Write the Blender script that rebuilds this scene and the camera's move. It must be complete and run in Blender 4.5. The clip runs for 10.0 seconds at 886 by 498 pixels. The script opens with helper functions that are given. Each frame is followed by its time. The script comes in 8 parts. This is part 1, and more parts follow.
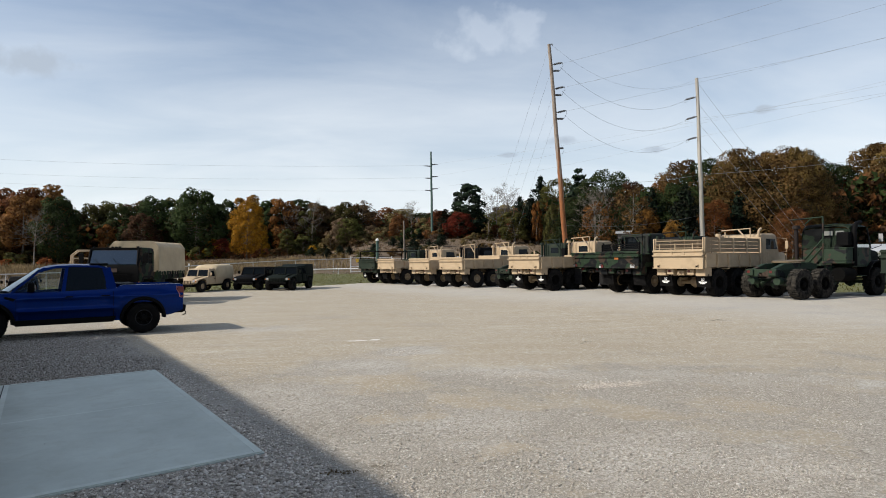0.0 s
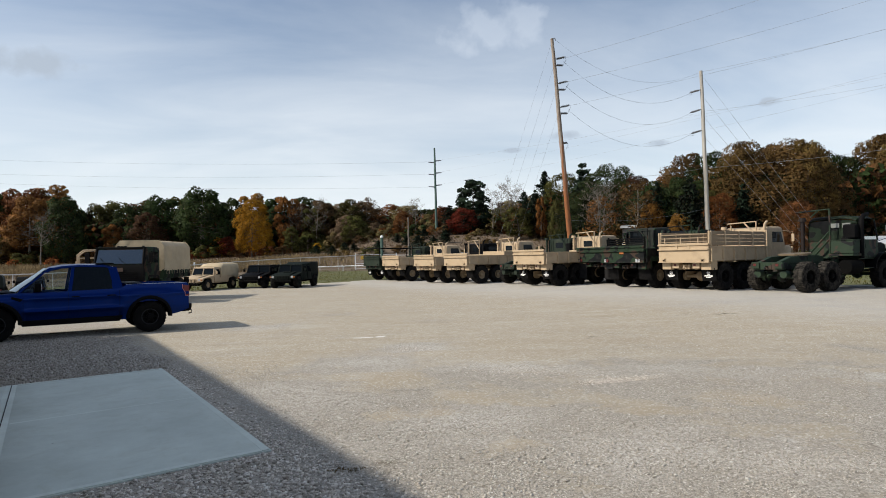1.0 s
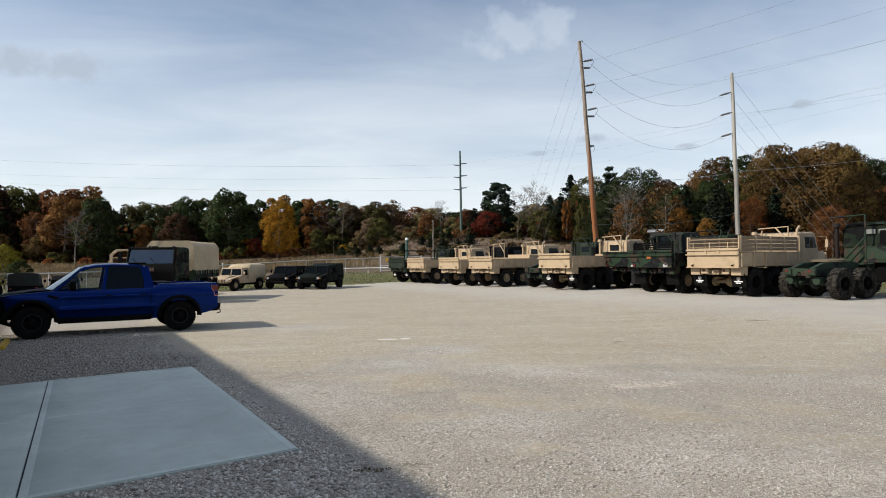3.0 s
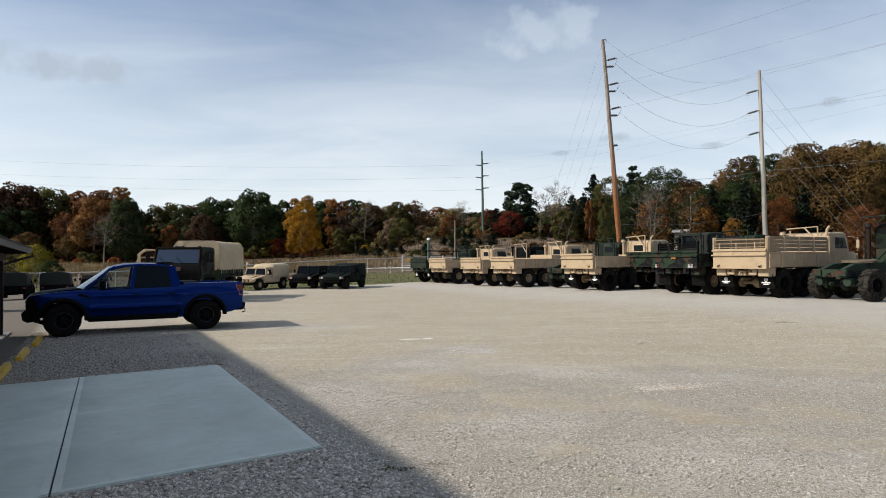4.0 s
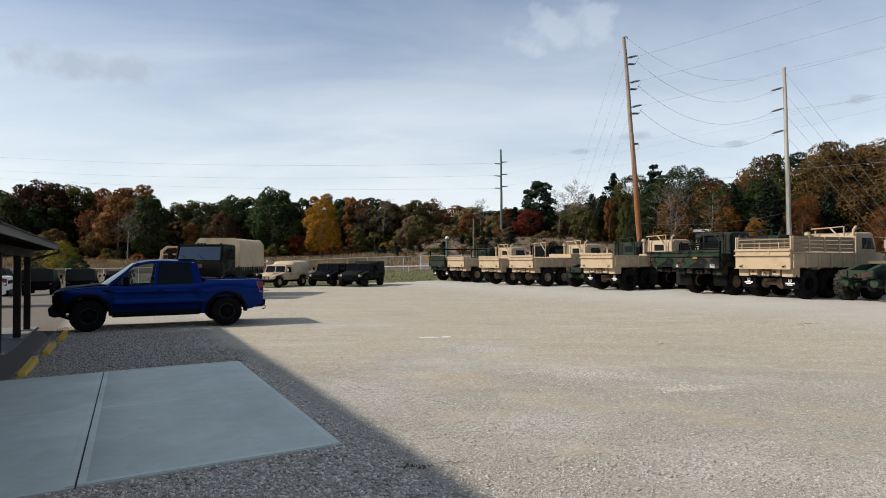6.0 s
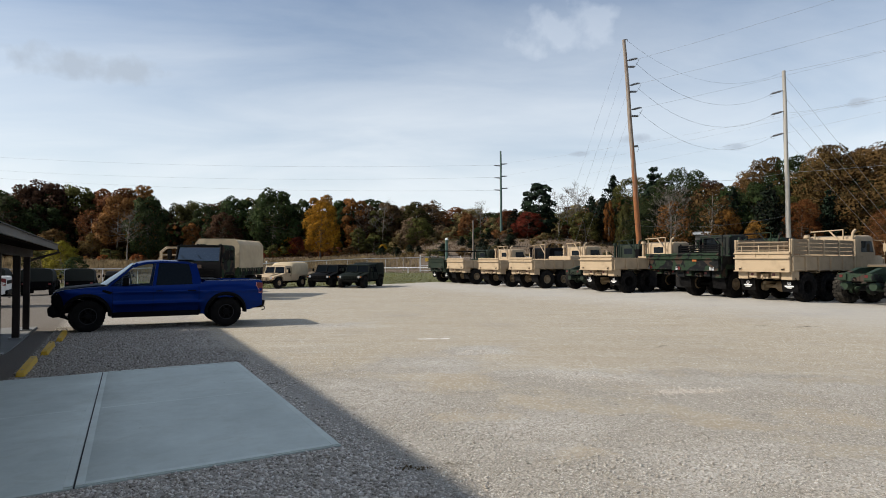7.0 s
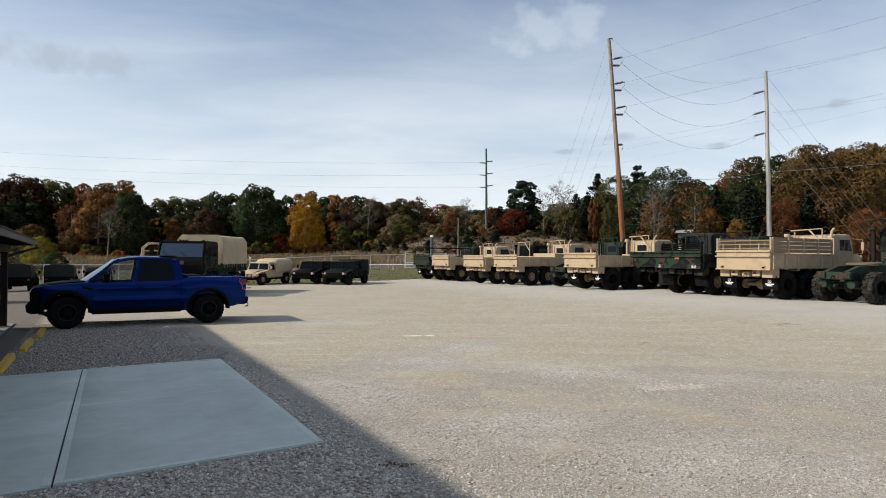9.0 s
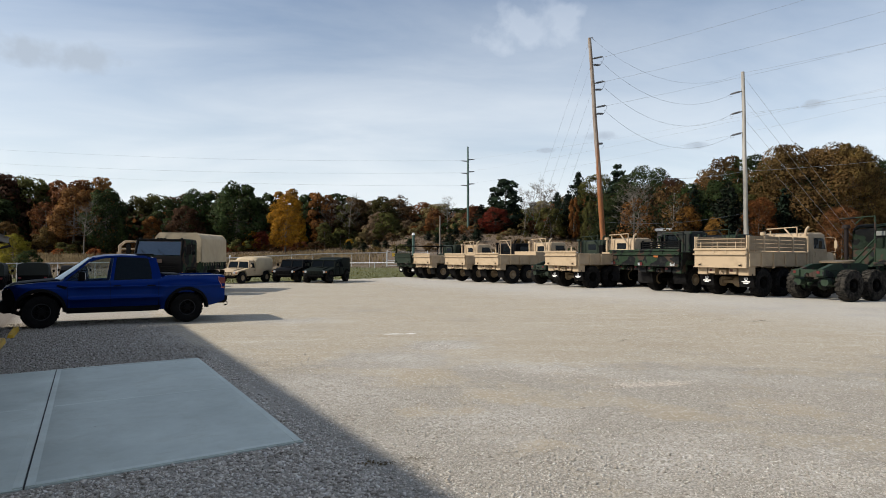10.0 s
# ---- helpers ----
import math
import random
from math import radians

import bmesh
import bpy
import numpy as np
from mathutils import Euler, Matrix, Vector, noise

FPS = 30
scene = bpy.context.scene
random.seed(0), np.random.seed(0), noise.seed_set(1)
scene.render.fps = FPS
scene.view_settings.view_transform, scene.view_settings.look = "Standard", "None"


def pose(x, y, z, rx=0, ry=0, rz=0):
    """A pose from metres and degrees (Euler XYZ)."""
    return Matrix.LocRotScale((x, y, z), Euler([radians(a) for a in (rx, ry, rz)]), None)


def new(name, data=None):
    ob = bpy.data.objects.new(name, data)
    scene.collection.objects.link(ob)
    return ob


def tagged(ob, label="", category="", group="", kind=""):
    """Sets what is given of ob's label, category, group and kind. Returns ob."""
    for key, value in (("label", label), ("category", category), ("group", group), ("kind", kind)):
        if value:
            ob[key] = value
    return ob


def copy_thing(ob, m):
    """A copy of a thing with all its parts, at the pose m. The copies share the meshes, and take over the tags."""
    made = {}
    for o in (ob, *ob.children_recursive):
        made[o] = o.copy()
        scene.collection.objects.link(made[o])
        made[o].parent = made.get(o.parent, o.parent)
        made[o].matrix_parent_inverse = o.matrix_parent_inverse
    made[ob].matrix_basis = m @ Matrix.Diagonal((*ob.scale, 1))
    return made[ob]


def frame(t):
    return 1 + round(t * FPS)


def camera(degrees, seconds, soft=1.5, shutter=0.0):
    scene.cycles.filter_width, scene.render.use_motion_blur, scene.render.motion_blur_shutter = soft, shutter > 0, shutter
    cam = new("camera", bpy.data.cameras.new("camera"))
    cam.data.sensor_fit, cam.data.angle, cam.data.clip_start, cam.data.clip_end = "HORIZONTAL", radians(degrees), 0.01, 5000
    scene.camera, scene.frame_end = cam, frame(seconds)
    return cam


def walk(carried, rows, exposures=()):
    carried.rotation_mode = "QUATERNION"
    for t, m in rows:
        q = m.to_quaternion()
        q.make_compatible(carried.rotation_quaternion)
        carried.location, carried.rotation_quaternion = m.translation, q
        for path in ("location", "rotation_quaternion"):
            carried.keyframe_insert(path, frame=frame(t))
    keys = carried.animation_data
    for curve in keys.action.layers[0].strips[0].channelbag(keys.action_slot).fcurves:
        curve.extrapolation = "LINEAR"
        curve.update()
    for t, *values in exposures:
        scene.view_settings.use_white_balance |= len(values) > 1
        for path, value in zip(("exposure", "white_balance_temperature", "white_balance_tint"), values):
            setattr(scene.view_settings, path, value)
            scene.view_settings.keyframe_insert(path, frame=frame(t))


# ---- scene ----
cam = camera(72.0, 10.0, soft=0.95)
EYE = 1.70
# seconds, x, y, z, yaw, pitch, roll
PATH = [
    (0.0, 0.056, -0.001, 0.004, -6.420, 1.045, -0.385),
    (0.5, 0.057, 0.009, 0.004, -6.142, 0.790, -0.812),
    (1.0, 0.054, 0.019, 0.003, -5.987, 0.700, -0.950),
    (1.5, 0.053, 0.008, 0.003, -5.847, 0.704, -1.119),
    (2.0, 0.036, 0.015, 0.003, -5.468, 0.728, -0.420),
    (2.5, 0.034, 0.009, 0.002, -4.701, 0.942, -0.314),
    (4.0, 0.012, -0.003, 0.001, -1.655, 1.015, -0.315),
    (4.5, 0.005, 0.001, -0.000, -1.037, 1.027, -0.173),
    (5.0, 0.000, 0.001, -0.002, -0.657, 0.876, -0.272),
    (5.5, -0.000, 0.003, 0.001, -0.091, 0.819, -0.235),
    (7.0, -0.002, -0.002, -0.001, 0.011, 1.028, 0.229),
    (7.5, -0.000, -0.000, 0.000, -0.000, 0.903, -0.000),
    (8.0, 0.002, 0.002, -0.002, -0.024, 0.790, -0.091),
    (8.5, 0.000, 0.009, -0.003, -0.326, 0.739, 0.049),
    (9.0, 0.005, 0.001, -0.003, -1.381, 0.757, 0.434),
    (9.5, 0.008, -0.002, -0.000, -1.568, 0.753, 0.404),
    (10.0, 0.028, -0.006, -0.001, -3.091, 0.588, 0.415),
]
walk(cam, [(t, pose(x, y, EYE + z, 90 + pitch, -roll, yaw)) for t, x, y, z, yaw, pitch, roll in PATH], [(0.0, 0.35), (10.0, 0.35)])

# ---- light and sky ----
SUN_EL, SHADOW_AZ = 37.0, 81.0   # shadows fall 81 degrees right of straight ahead
world = bpy.data.worlds.new("sky")
scene.world = world
world.use_nodes = True
wt = world.node_tree


def wnode(kind, operation=""):
    n = wt.nodes.new(kind)
    if operation:
        n.operation = operation
    return n


def wmath(op, a, b=None, c=None, clamp=False):
    n = wnode("ShaderNodeMath", op)
    n.use_clamp = clamp
    for i, s in enumerate((a, b, c)):
        if s is None:
            continue
        if isinstance(s, (int, float)):
            n.inputs[i].default_value = s
        else:
            wt.links.new(s, n.inputs[i])
    return n.outputs[0]


sky = wnode("ShaderNodeTexSky")
sky.sky_type, sky.sun_disc = "NISHITA", False
sky.sun_elevation, sky.sun_rotation = radians(SUN_EL), radians(SHADOW_AZ + 180)
sky.air_density, sky.dust_density, sky.ozone_density = 1.0, 0.5, 1.6
tc = wnode("ShaderNodeTexCoord")
sep = wnode("ShaderNodeSeparateXYZ")
wt.links.new(tc.outputs["Generated"], sep.inputs[0])
# thin cirrus on a flat layer high above
lift = wmath("ADD", wmath("MAXIMUM", sep.outputs[2], 0.0), 0.16)
comb = wnode("ShaderNodeCombineXYZ")
wt.links.new(wmath("DIVIDE", sep.outputs[0], lift), comb.inputs[0])
wt.links.new(wmath("MULTIPLY", wmath("DIVIDE", sep.outputs[1], lift), 1.9), comb.inputs[1])
streak = wnode("ShaderNodeMapping")
streak.inputs["Rotation"].default_value = (0, 0, radians(-24))
wt.links.new(comb.outputs[0], streak.inputs[0])
cirrus = wnode("ShaderNodeTexNoise")
cirrus.inputs["Scale"].default_value, cirrus.inputs["Detail"].default_value = 0.75, 9
cirrus.inputs["Roughness"].default_value, cirrus.inputs["Distortion"].default_value = 0.56, 0.5
wt.links.new(streak.outputs[0], cirrus.inputs[0])
haze = wmath("SUBTRACT", 1.0, wmath("MULTIPLY", wmath("MAXIMUM", sep.outputs[2], 0.0), 2.15), clamp=True)
overhead = wmath("MULTIPLY", wmath("SUBTRACT", sep.outputs[2], 0.50), 1.1, clamp=True)   # an unseen veil overhead, added to brighten the shaded ground
cover = wmath("ADD", wmath("MULTIPLY", wmath("SUBTRACT", cirrus.outputs[0], 0.5), 0.85), wmath("MAXIMUM", haze, overhead), clamp=True)
puff = wnode("ShaderNodeTexNoise")
puff.inputs["Scale"].default_value, puff.inputs["Detail"].default_value = 26, 6
wt.links.new(tc.outputs["Generated"], puff.inputs[0])


def cloud(az, el, wide, tall):
    """How far a direction lies inside a small cloud, 0 to 1."""
    d = Vector((math.sin(radians(az)) * math.cos(radians(el)), math.cos(radians(az)) * math.cos(radians(el)), math.sin(radians(el))))
    side = Vector((math.cos(radians(az)), -math.sin(radians(az)), 0))
    up = side.cross(d)

    def along(axis, scale):
        n = wnode("ShaderNodeVectorMath", "DOT_PRODUCT")
        wt.links.new(tc.outputs["Generated"], n.inputs[0])
        n.inputs[1].default_value = axis
        v = wmath("MULTIPLY", n.outputs["Value"], 1 / math.sin(radians(scale)))
        return wmath("MULTIPLY", v, v)
    r2 = wmath("ADD", along(side, wide), along(up, tall))
    front = wnode("ShaderNodeVectorMath", "DOT_PRODUCT")
    wt.links.new(tc.outputs["Generated"], front.inputs[0])
    front.inputs[1].default_value = d
    inside = wmath("SUBTRACT", 1.0, wmath("ADD", r2, wmath("MULTIPLY", wmath("SUBTRACT", puff.outputs[0], 0.5), 4.5)), clamp=True)
    return wmath("MULTIPLY", inside, wmath("GREATER_THAN", front.outputs["Value"], 0.5))


white_puff = cloud(11.5, 20.5, 5.0, 2.0)
grey = cloud(-30.2, 15.4, 5.5, 1.5)
for az, el, wide, tall in ((35.0, 12.2, 1.3, 0.35), (17.5, 10.8, 1.6, 0.5), (25.5, 9.6, 1.0, 0.35), (12.5, 9.7, 1.0, 0.25)):
    grey = wmath("MAXIMUM", grey, cloud(az, el, wide, tall))
base = wnode("ShaderNodeMix")
base.data_type = "RGBA"
wt.links.new(wmath("MULTIPLY", cover, 0.93), base.inputs["Factor"])
wt.links.new(sky.outputs[0], base.inputs["A"])
base.inputs["B"].default_value = (7.7, 8.12, 8.48, 1)
lit = wnode("ShaderNodeMix")
lit.data_type = "RGBA"
wt.links.new(wmath("MULTIPLY", white_puff, 0.25), lit.inputs["Factor"])
wt.links.new(base.outputs["Result"], lit.inputs["A"])
lit.inputs["B"].default_value = (7.2, 7.8, 8.6, 1)
dim = wnode("ShaderNodeMix")
dim.data_type = "RGBA"
wt.links.new(wmath("MULTIPLY", grey, 0.8), dim.inputs["Factor"])
wt.links.new(lit.outputs["Result"], dim.inputs["A"])
dim.inputs["B"].default_value = (3.9, 4.5, 5.3, 1)
back = wt.nodes["Background"]
wt.links.new(dim.outputs["Result"], back.inputs["Color"])
back.inputs["Strength"].default_value = 0.094

sun_data = bpy.data.lights.new("sun", "SUN")
sun_data.energy, sun_data.angle, sun_data.color = 3.9, radians(0.9), (1.0, 0.92, 0.79)
sun = new("sun", sun_data)
sun.location = (-40, -8, 40)
way = Vector((math.sin(radians(SHADOW_AZ)) * math.cos(radians(SUN_EL)), math.cos(radians(SHADOW_AZ)) * math.cos(radians(SUN_EL)), -math.sin(radians(SUN_EL))))
sun.rotation_euler = way.to_track_quat("-Z", "Y").to_euler()

# ---- materials ----
def material(name):
    m = bpy.data.materials.new(name)
    m.use_nodes = True
    return m, m.node_tree, m.node_tree.nodes["Principled BSDF"]


def node(nt, kind, ins=None, operation=""):
    n = nt.nodes.new(kind)
    if operation:
        n.operation = operation
    for k, v in (ins or {}).items():
        if hasattr(v, "node"):
            nt.links.new(v, n.inputs[k])
        else:
            n.inputs[k].default_value = v
    return n


def ramp(nt, fac, stops, smooth_steps=False):
    n = nt.nodes.new("ShaderNodeValToRGB")
    nt.links.new(fac, n.inputs[0])
    n.color_ramp.interpolation = "EASE" if smooth_steps else "LINEAR"
    while len(n.color_ramp.elements) < len(stops):
        n.color_ramp.elements.new(0.5)
    for e, (p, c) in zip(n.color_ramp.elements, stops):
        e.position, e.color = p, (*c, 1) if len(c) == 3 else c
    return n.outputs[0]


def noise_tex(nt, co, scale, detail=4, rough=0.55, distort=0.0):
    return node(nt, "ShaderNodeTexNoise", {"Vector": co, "Scale": scale, "Detail": detail, "Roughness": rough, "Distortion": distort}).outputs[0]


def blend(nt, fac, a, b, mode="MIX"):
    n = nt.nodes.new("ShaderNodeMix")
    n.data_type, n.blend_type = "RGBA", mode
    for key, v in (("Factor", fac), ("A", a), ("B", b)):
        if hasattr(v, "node"):
            nt.links.new(v, n.inputs[key])
        elif key == "Factor":
            n.inputs[key].default_value = v
        else:
            n.inputs[key].default_value = (*v, 1)
    return n.outputs["Result"]


def calc(nt, op, a, b=0.0, clamp=False):
    n = nt.nodes.new("ShaderNodeMath")
    n.operation, n.use_clamp = op, clamp
    for i, v in enumerate((a, b)):
        if hasattr(v, "node"):
            nt.links.new(v, n.inputs[i])
        else:
            n.inputs[i].default_value = v
    return n.outputs[0]


def coords(nt, kind="Object"):
    return nt.nodes.new("ShaderNodeTexCoord").outputs[kind]


def bump(nt, bsdf, height, strength, distance):
    b = node(nt, "ShaderNodeBump", {"Height": height, "Strength": strength, "Distance": distance})
    nt.links.new(b.outputs[0], bsdf.inputs["Normal"])


def paint(name, colour, rough=0.55, dirt_shade=0.35, metal=0.0, coat=0.0, scale=1.0, dust=(0.30, 0.25, 0.18)):
    """Painted or plain surface with faint mottling, fine grain and dust that gathers in patches."""
    m, nt, p = material(name)
    co = coords(nt)
    big = noise_tex(nt, co, 1.7 * scale, 6, 0.65)
    fine = noise_tex(nt, co, 38 * scale, 3)
    tone = blend(nt, calc(nt, "MULTIPLY", fine, 0.35), colour, tuple(c * 0.72 for c in colour))
    dusty = ramp(nt, big, [(0.48, (0, 0, 0)), (0.75, (1, 1, 1))])
    col = blend(nt, calc(nt, "MULTIPLY", dusty, dirt_shade), tone, dust)
    nt.links.new(col, p.inputs["Base Color"])
    nt.links.new(calc(nt, "ADD", calc(nt, "MULTIPLY", big, 0.25), rough - 0.1, True), p.inputs["Roughness"])
    p.inputs["Metallic"].default_value = metal
    p.inputs["Coat Weight"].default_value = coat
    p.inputs["Coat Roughness"].default_value = 0.06
    return m


def camo(name, k=1.0, brown_at=0.55, black_at=0.56, worn=0.3):
    m, nt, p = material(name)
    co = coords(nt)
    a = noise_tex(nt, co, 1.6, 2, 0.4, 0.6)
    shift = node(nt, "ShaderNodeVectorMath", {0: co, 1: (7.3, 2.1, 4.4)}, operation="ADD").outputs[0]
    b = noise_tex(nt, shift, 1.75, 2, 0.4, 0.6)
    green, brown, black = (0.0175 * k, 0.033 * k, 0.0185 * k), (0.044 * k, 0.029 * k, 0.021 * k), (0.005, 0.006, 0.007)
    c1 = blend(nt, ramp(nt, a, [(brown_at, (0, 0, 0)), (brown_at + 0.01, (1, 1, 1))]), green, brown)
    c2 = blend(nt, ramp(nt, b, [(black_at, (0, 0, 0)), (black_at + 0.01, (1, 1, 1))]), c1, black)
    wear = noise_tex(nt, co, 3.1, 7, 0.7)
    col = blend(nt, calc(nt, "MULTIPLY", ramp(nt, wear, [(0.5, (0, 0, 0)), (0.8, (1, 1, 1))]), worn), c2, (0.085 * k, 0.078 * k, 0.062 * k))
    nt.links.new(col, p.inputs["Base Color"])
    p.inputs["Roughness"].default_value = 0.62
    p.inputs["Specular IOR Level"].default_value = 0.25
    return m


def rubber(name, colour=(0.0055, 0.0055, 0.006), dusty=0.18):
    m, nt, p = material(name)
    co = coords(nt)
    d = ramp(nt, noise_tex(nt, co, 5, 6, 0.7), [(0.4, (0, 0, 0)), (0.75, (1, 1, 1))])
    nt.links.new(blend(nt, calc(nt, "MULTIPLY", d, dusty), colour, (0.13, 0.115, 0.095)), p.inputs["Base Color"])
    p.inputs["Roughness"].default_value = 0.85
    p.inputs["Specular IOR Level"].default_value = 0.08
    bump(nt, p, noise_tex(nt, co, 60, 3), 0.3, 0.004)
    return m


def glossy_glass(name, tint, see, ior=1.5):
    """Pane: clear by 'see', tinted, with a sharp reflection."""
    m, nt, p = material(name)
    nt.nodes.remove(p)
    clear = node(nt, "ShaderNodeBsdfTransparent", {"Color": (*tint, 1)})
    dark = node(nt, "ShaderNodeBsdfDiffuse", {"Color": (0.006, 0.008, 0.010, 1)})
    gl = node(nt, "ShaderNodeBsdfGlossy", {"Roughness": 0.04, "Color": (0.24, 0.27, 0.30, 1)})
    s = node(nt, "ShaderNodeMixShader", {0: see})
    nt.links.new(dark.outputs[0], s.inputs[1])
    nt.links.new(clear.outputs[0], s.inputs[2])
    fr = node(nt, "ShaderNodeFresnel", {"IOR": ior})
    o = node(nt, "ShaderNodeMixShader")
    nt.links.new(fr.outputs[0], o.inputs[0])
    nt.links.new(s.outputs[0], o.inputs[1])
    nt.links.new(gl.outputs[0], o.inputs[2])
    nt.links.new(o.outputs[0], nt.nodes["Material Output"].inputs[0])
    return m


def canvas(name, colour):
    m, nt, p = material(name)
    co = coords(nt)
    big = noise_tex(nt, co, 1.3, 6, 0.6)
    weave = noise_tex(nt, co, 90, 2)
    col = blend(nt, ramp(nt, big, [(0.35, (0, 0, 0)), (0.7, (1, 1, 1))]), colour, tuple(c * 0.80 for c in colour))
    nt.links.new(col, p.inputs["Base Color"])
    p.inputs["Roughness"].default_value = 0.9
    sag = noise_tex(nt, co, 2.2, 3, 0.5, 0.4)
    bump(nt, p, calc(nt, "ADD", sag, calc(nt, "MULTIPLY", weave, 0.04)), 0.55, 0.10)
    return m


def leaf(name, stops, light=0.42):
    m, nt, p = material(name)
    rnd = node(nt, "ShaderNodeNewGeometry").outputs["Random Per Island"]
    col = ramp(nt, rnd, stops)
    co = coords(nt)
    # light and shade of the leaf clumps, put into the colour as noise
    clump = ramp(nt, noise_tex(nt, co, 0.42, 3, 0.6), [(0.34, (0.42, 0.42, 0.42)), (0.64, (1.6, 1.6, 1.6))])
    col = blend(nt, 0.72, col, stops[len(stops) // 2][1])
    col = blend(nt, 1.0, col, clump, "MULTIPLY")
    tone = node(nt, "ShaderNodeObjectInfo").outputs["Random"]
    hsv = node(nt, "ShaderNodeHueSaturation", {"Color": col, "Value": calc(nt, "ADD", calc(nt, "MULTIPLY", tone, 0.5), 0.66),
                                               "Hue": calc(nt, "ADD", calc(nt, "MULTIPLY", tone, 0.03), 0.485)})
    nt.links.new(hsv.outputs[0], p.inputs["Base Color"])
    p.inputs["Roughness"].default_value = 0.75
    p.inputs["Specular IOR Level"].default_value = 0.2
    tr = node(nt, "ShaderNodeBsdfTranslucent")
    nt.links.new(hsv.outputs[0], tr.inputs[0])
    mixer = node(nt, "ShaderNodeMixShader", {0: light})
    nt.links.new(p.outputs[0], mixer.inputs[1])
    nt.links.new(tr.outputs[0], mixer.inputs[2])
    nt.links.new(mixer.outputs[0], nt.nodes["Material Output"].inputs[0])
    return m


def wood_like(name, a, b, scale=(8, 8, 0.7), rough=0.85, strength=0.4):
    """Bark or weathered pole: streaks that run along z."""
    m, nt, p = material(name)
    co = node(nt, "ShaderNodeMapping", {"Vector": coords(nt), "Scale": scale}).outputs[0]
    n1 = noise_tex(nt, co, 1.0, 7, 0.65, 0.3)
    nt.links.new(ramp(nt, n1, [(0.38, a), (0.64, b)]), p.inputs["Base Color"])
    p.inputs["Roughness"].default_value = rough
    bump(nt, p, n1, strength, 0.02)
    return m


def concrete(name, base=(0.36, 0.37, 0.37)):
    m, nt, p = material(name)
    co = coords(nt)
    big = noise_tex(nt, co, 0.9, 6, 0.65)
    mid = noise_tex(nt, co, 5.5, 6, 0.7)
    brush = noise_tex(nt, node(nt, "ShaderNodeMapping", {"Vector": co, "Scale": (2.0, 160, 20)}).outputs[0], 1.0, 4, 0.6)
    col = blend(nt, ramp(nt, big, [(0.3, (0, 0, 0)), (0.7, (1, 1, 1))]), tuple(c * 0.82 for c in base), tuple(c * 1.1 for c in base))
    col = blend(nt, calc(nt, "MULTIPLY", ramp(nt, mid, [(0.45, (0, 0, 0)), (0.8, (1, 1, 1))]), 0.35), col, tuple(c * 0.7 for c in base))
    col = blend(nt, calc(nt, "MULTIPLY", brush, 0.22), col, tuple(c * 1.25 for c in base))
    stain = noise_tex(nt, co, 2.3, 7, 0.75, 0.8)
    col = blend(nt, calc(nt, "MULTIPLY", ramp(nt, stain, [(0.50, (0, 0, 0)), (0.72, (1, 1, 1))]), 0.45), col, tuple(c * k for c, k in zip(base, (0.74, 0.69, 0.62))))
    col = blend(nt, calc(nt, "MULTIPLY", ramp(nt, stain, [(0.28, (1, 1, 1)), (0.42, (0, 0, 0))]), 0.35), col, tuple(c * 1.22 for c in base))
    spots = node(nt, "ShaderNodeTexVoronoi", {"Vector": co, "Scale": 1.4}).outputs["Distance"]
    col = blend(nt, ramp(nt, spots, [(0.012, (1, 1, 1)), (0.022, (0, 0, 0))]), col, (0.10, 0.09, 0.08))
    nt.links.new(col, p.inputs["Base Color"])
    p.inputs["Roughness"].default_value = 0.88
    bump(nt, p, calc(nt, "ADD", brush, calc(nt, "MULTIPLY", mid, 0.5)), 0.25, 0.004)
    return m


# where stone lies loose, where earth shows through and where it is damp: x, y, half length, half width, turn
LOOSE_SPOTS = ((3.4, 8.8, 0.75, 0.35, 10), (0.8, 12.9, 0.9, 0.8, 0), (2.3, 9.9, 1.5, 0.55, -14), (-3.3, 18.5, 1.6, 1.1, 10), (0.9, 6.5, 1.2, 0.7, 35), (2.4, 5.4, 0.9, 0.8, 0),
               (-1.0, 8.3, 0.9, 1.5, 20), (3.3, 4.9, 0.9, 0.5, 0), (5.2, 9.1, 1.6, 0.6, -20), (-0.2, 11.0, 1.0, 1.2, 0), (7.5, 8.5, 1.5, 0.5, -20))
BROWN_SPOTS = ((0.5, 6.9, 0.5, 0.35, -50), (1.2, 5.7, 0.6, 0.3, -50), (3.0, 11.6, 1.6, 0.7, -10), (3.1, 6.9, 0.9, 0.45, -30), (1.5, 7.6, 0.9, 0.35, -35), (6.0, 13.0, 3.0, 1.0, -10), (4.6, 7.2, 0.8, 0.4, -30), (0.2, 9.4, 0.7, 0.5, 0))
DAMP_SPOTS = ((-0.19, 5.17, 0.17, 0.12, 20), (10.9, 18.0, 0.42, 0.12, -10), (9.6, 18.4, 0.2, 0.10, 0), (4.9, 14.1, 0.16, 0.08, 0))


def patches(nt, co, spots):
    """Soft-edged patches: (x, y, half length, half width, turn) in metres and degrees; 1 inside."""
    total = None
    for x, y, rx, ry, turn in spots:
        mp = node(nt, "ShaderNodeMapping", {"Vector": co, "Location": (x, y, 0), "Rotation": (0, 0, radians(turn)), "Scale": (rx, ry, 50)})
        mp.vector_type = "TEXTURE"
        length = node(nt, "ShaderNodeVectorMath", {0: mp.outputs[0]}, operation="LENGTH").outputs["Value"]
        v = calc(nt, "SUBTRACT", 1.25, length, True)
        total = v if total is None else calc(nt, "MAXIMUM", total, v)
    return total


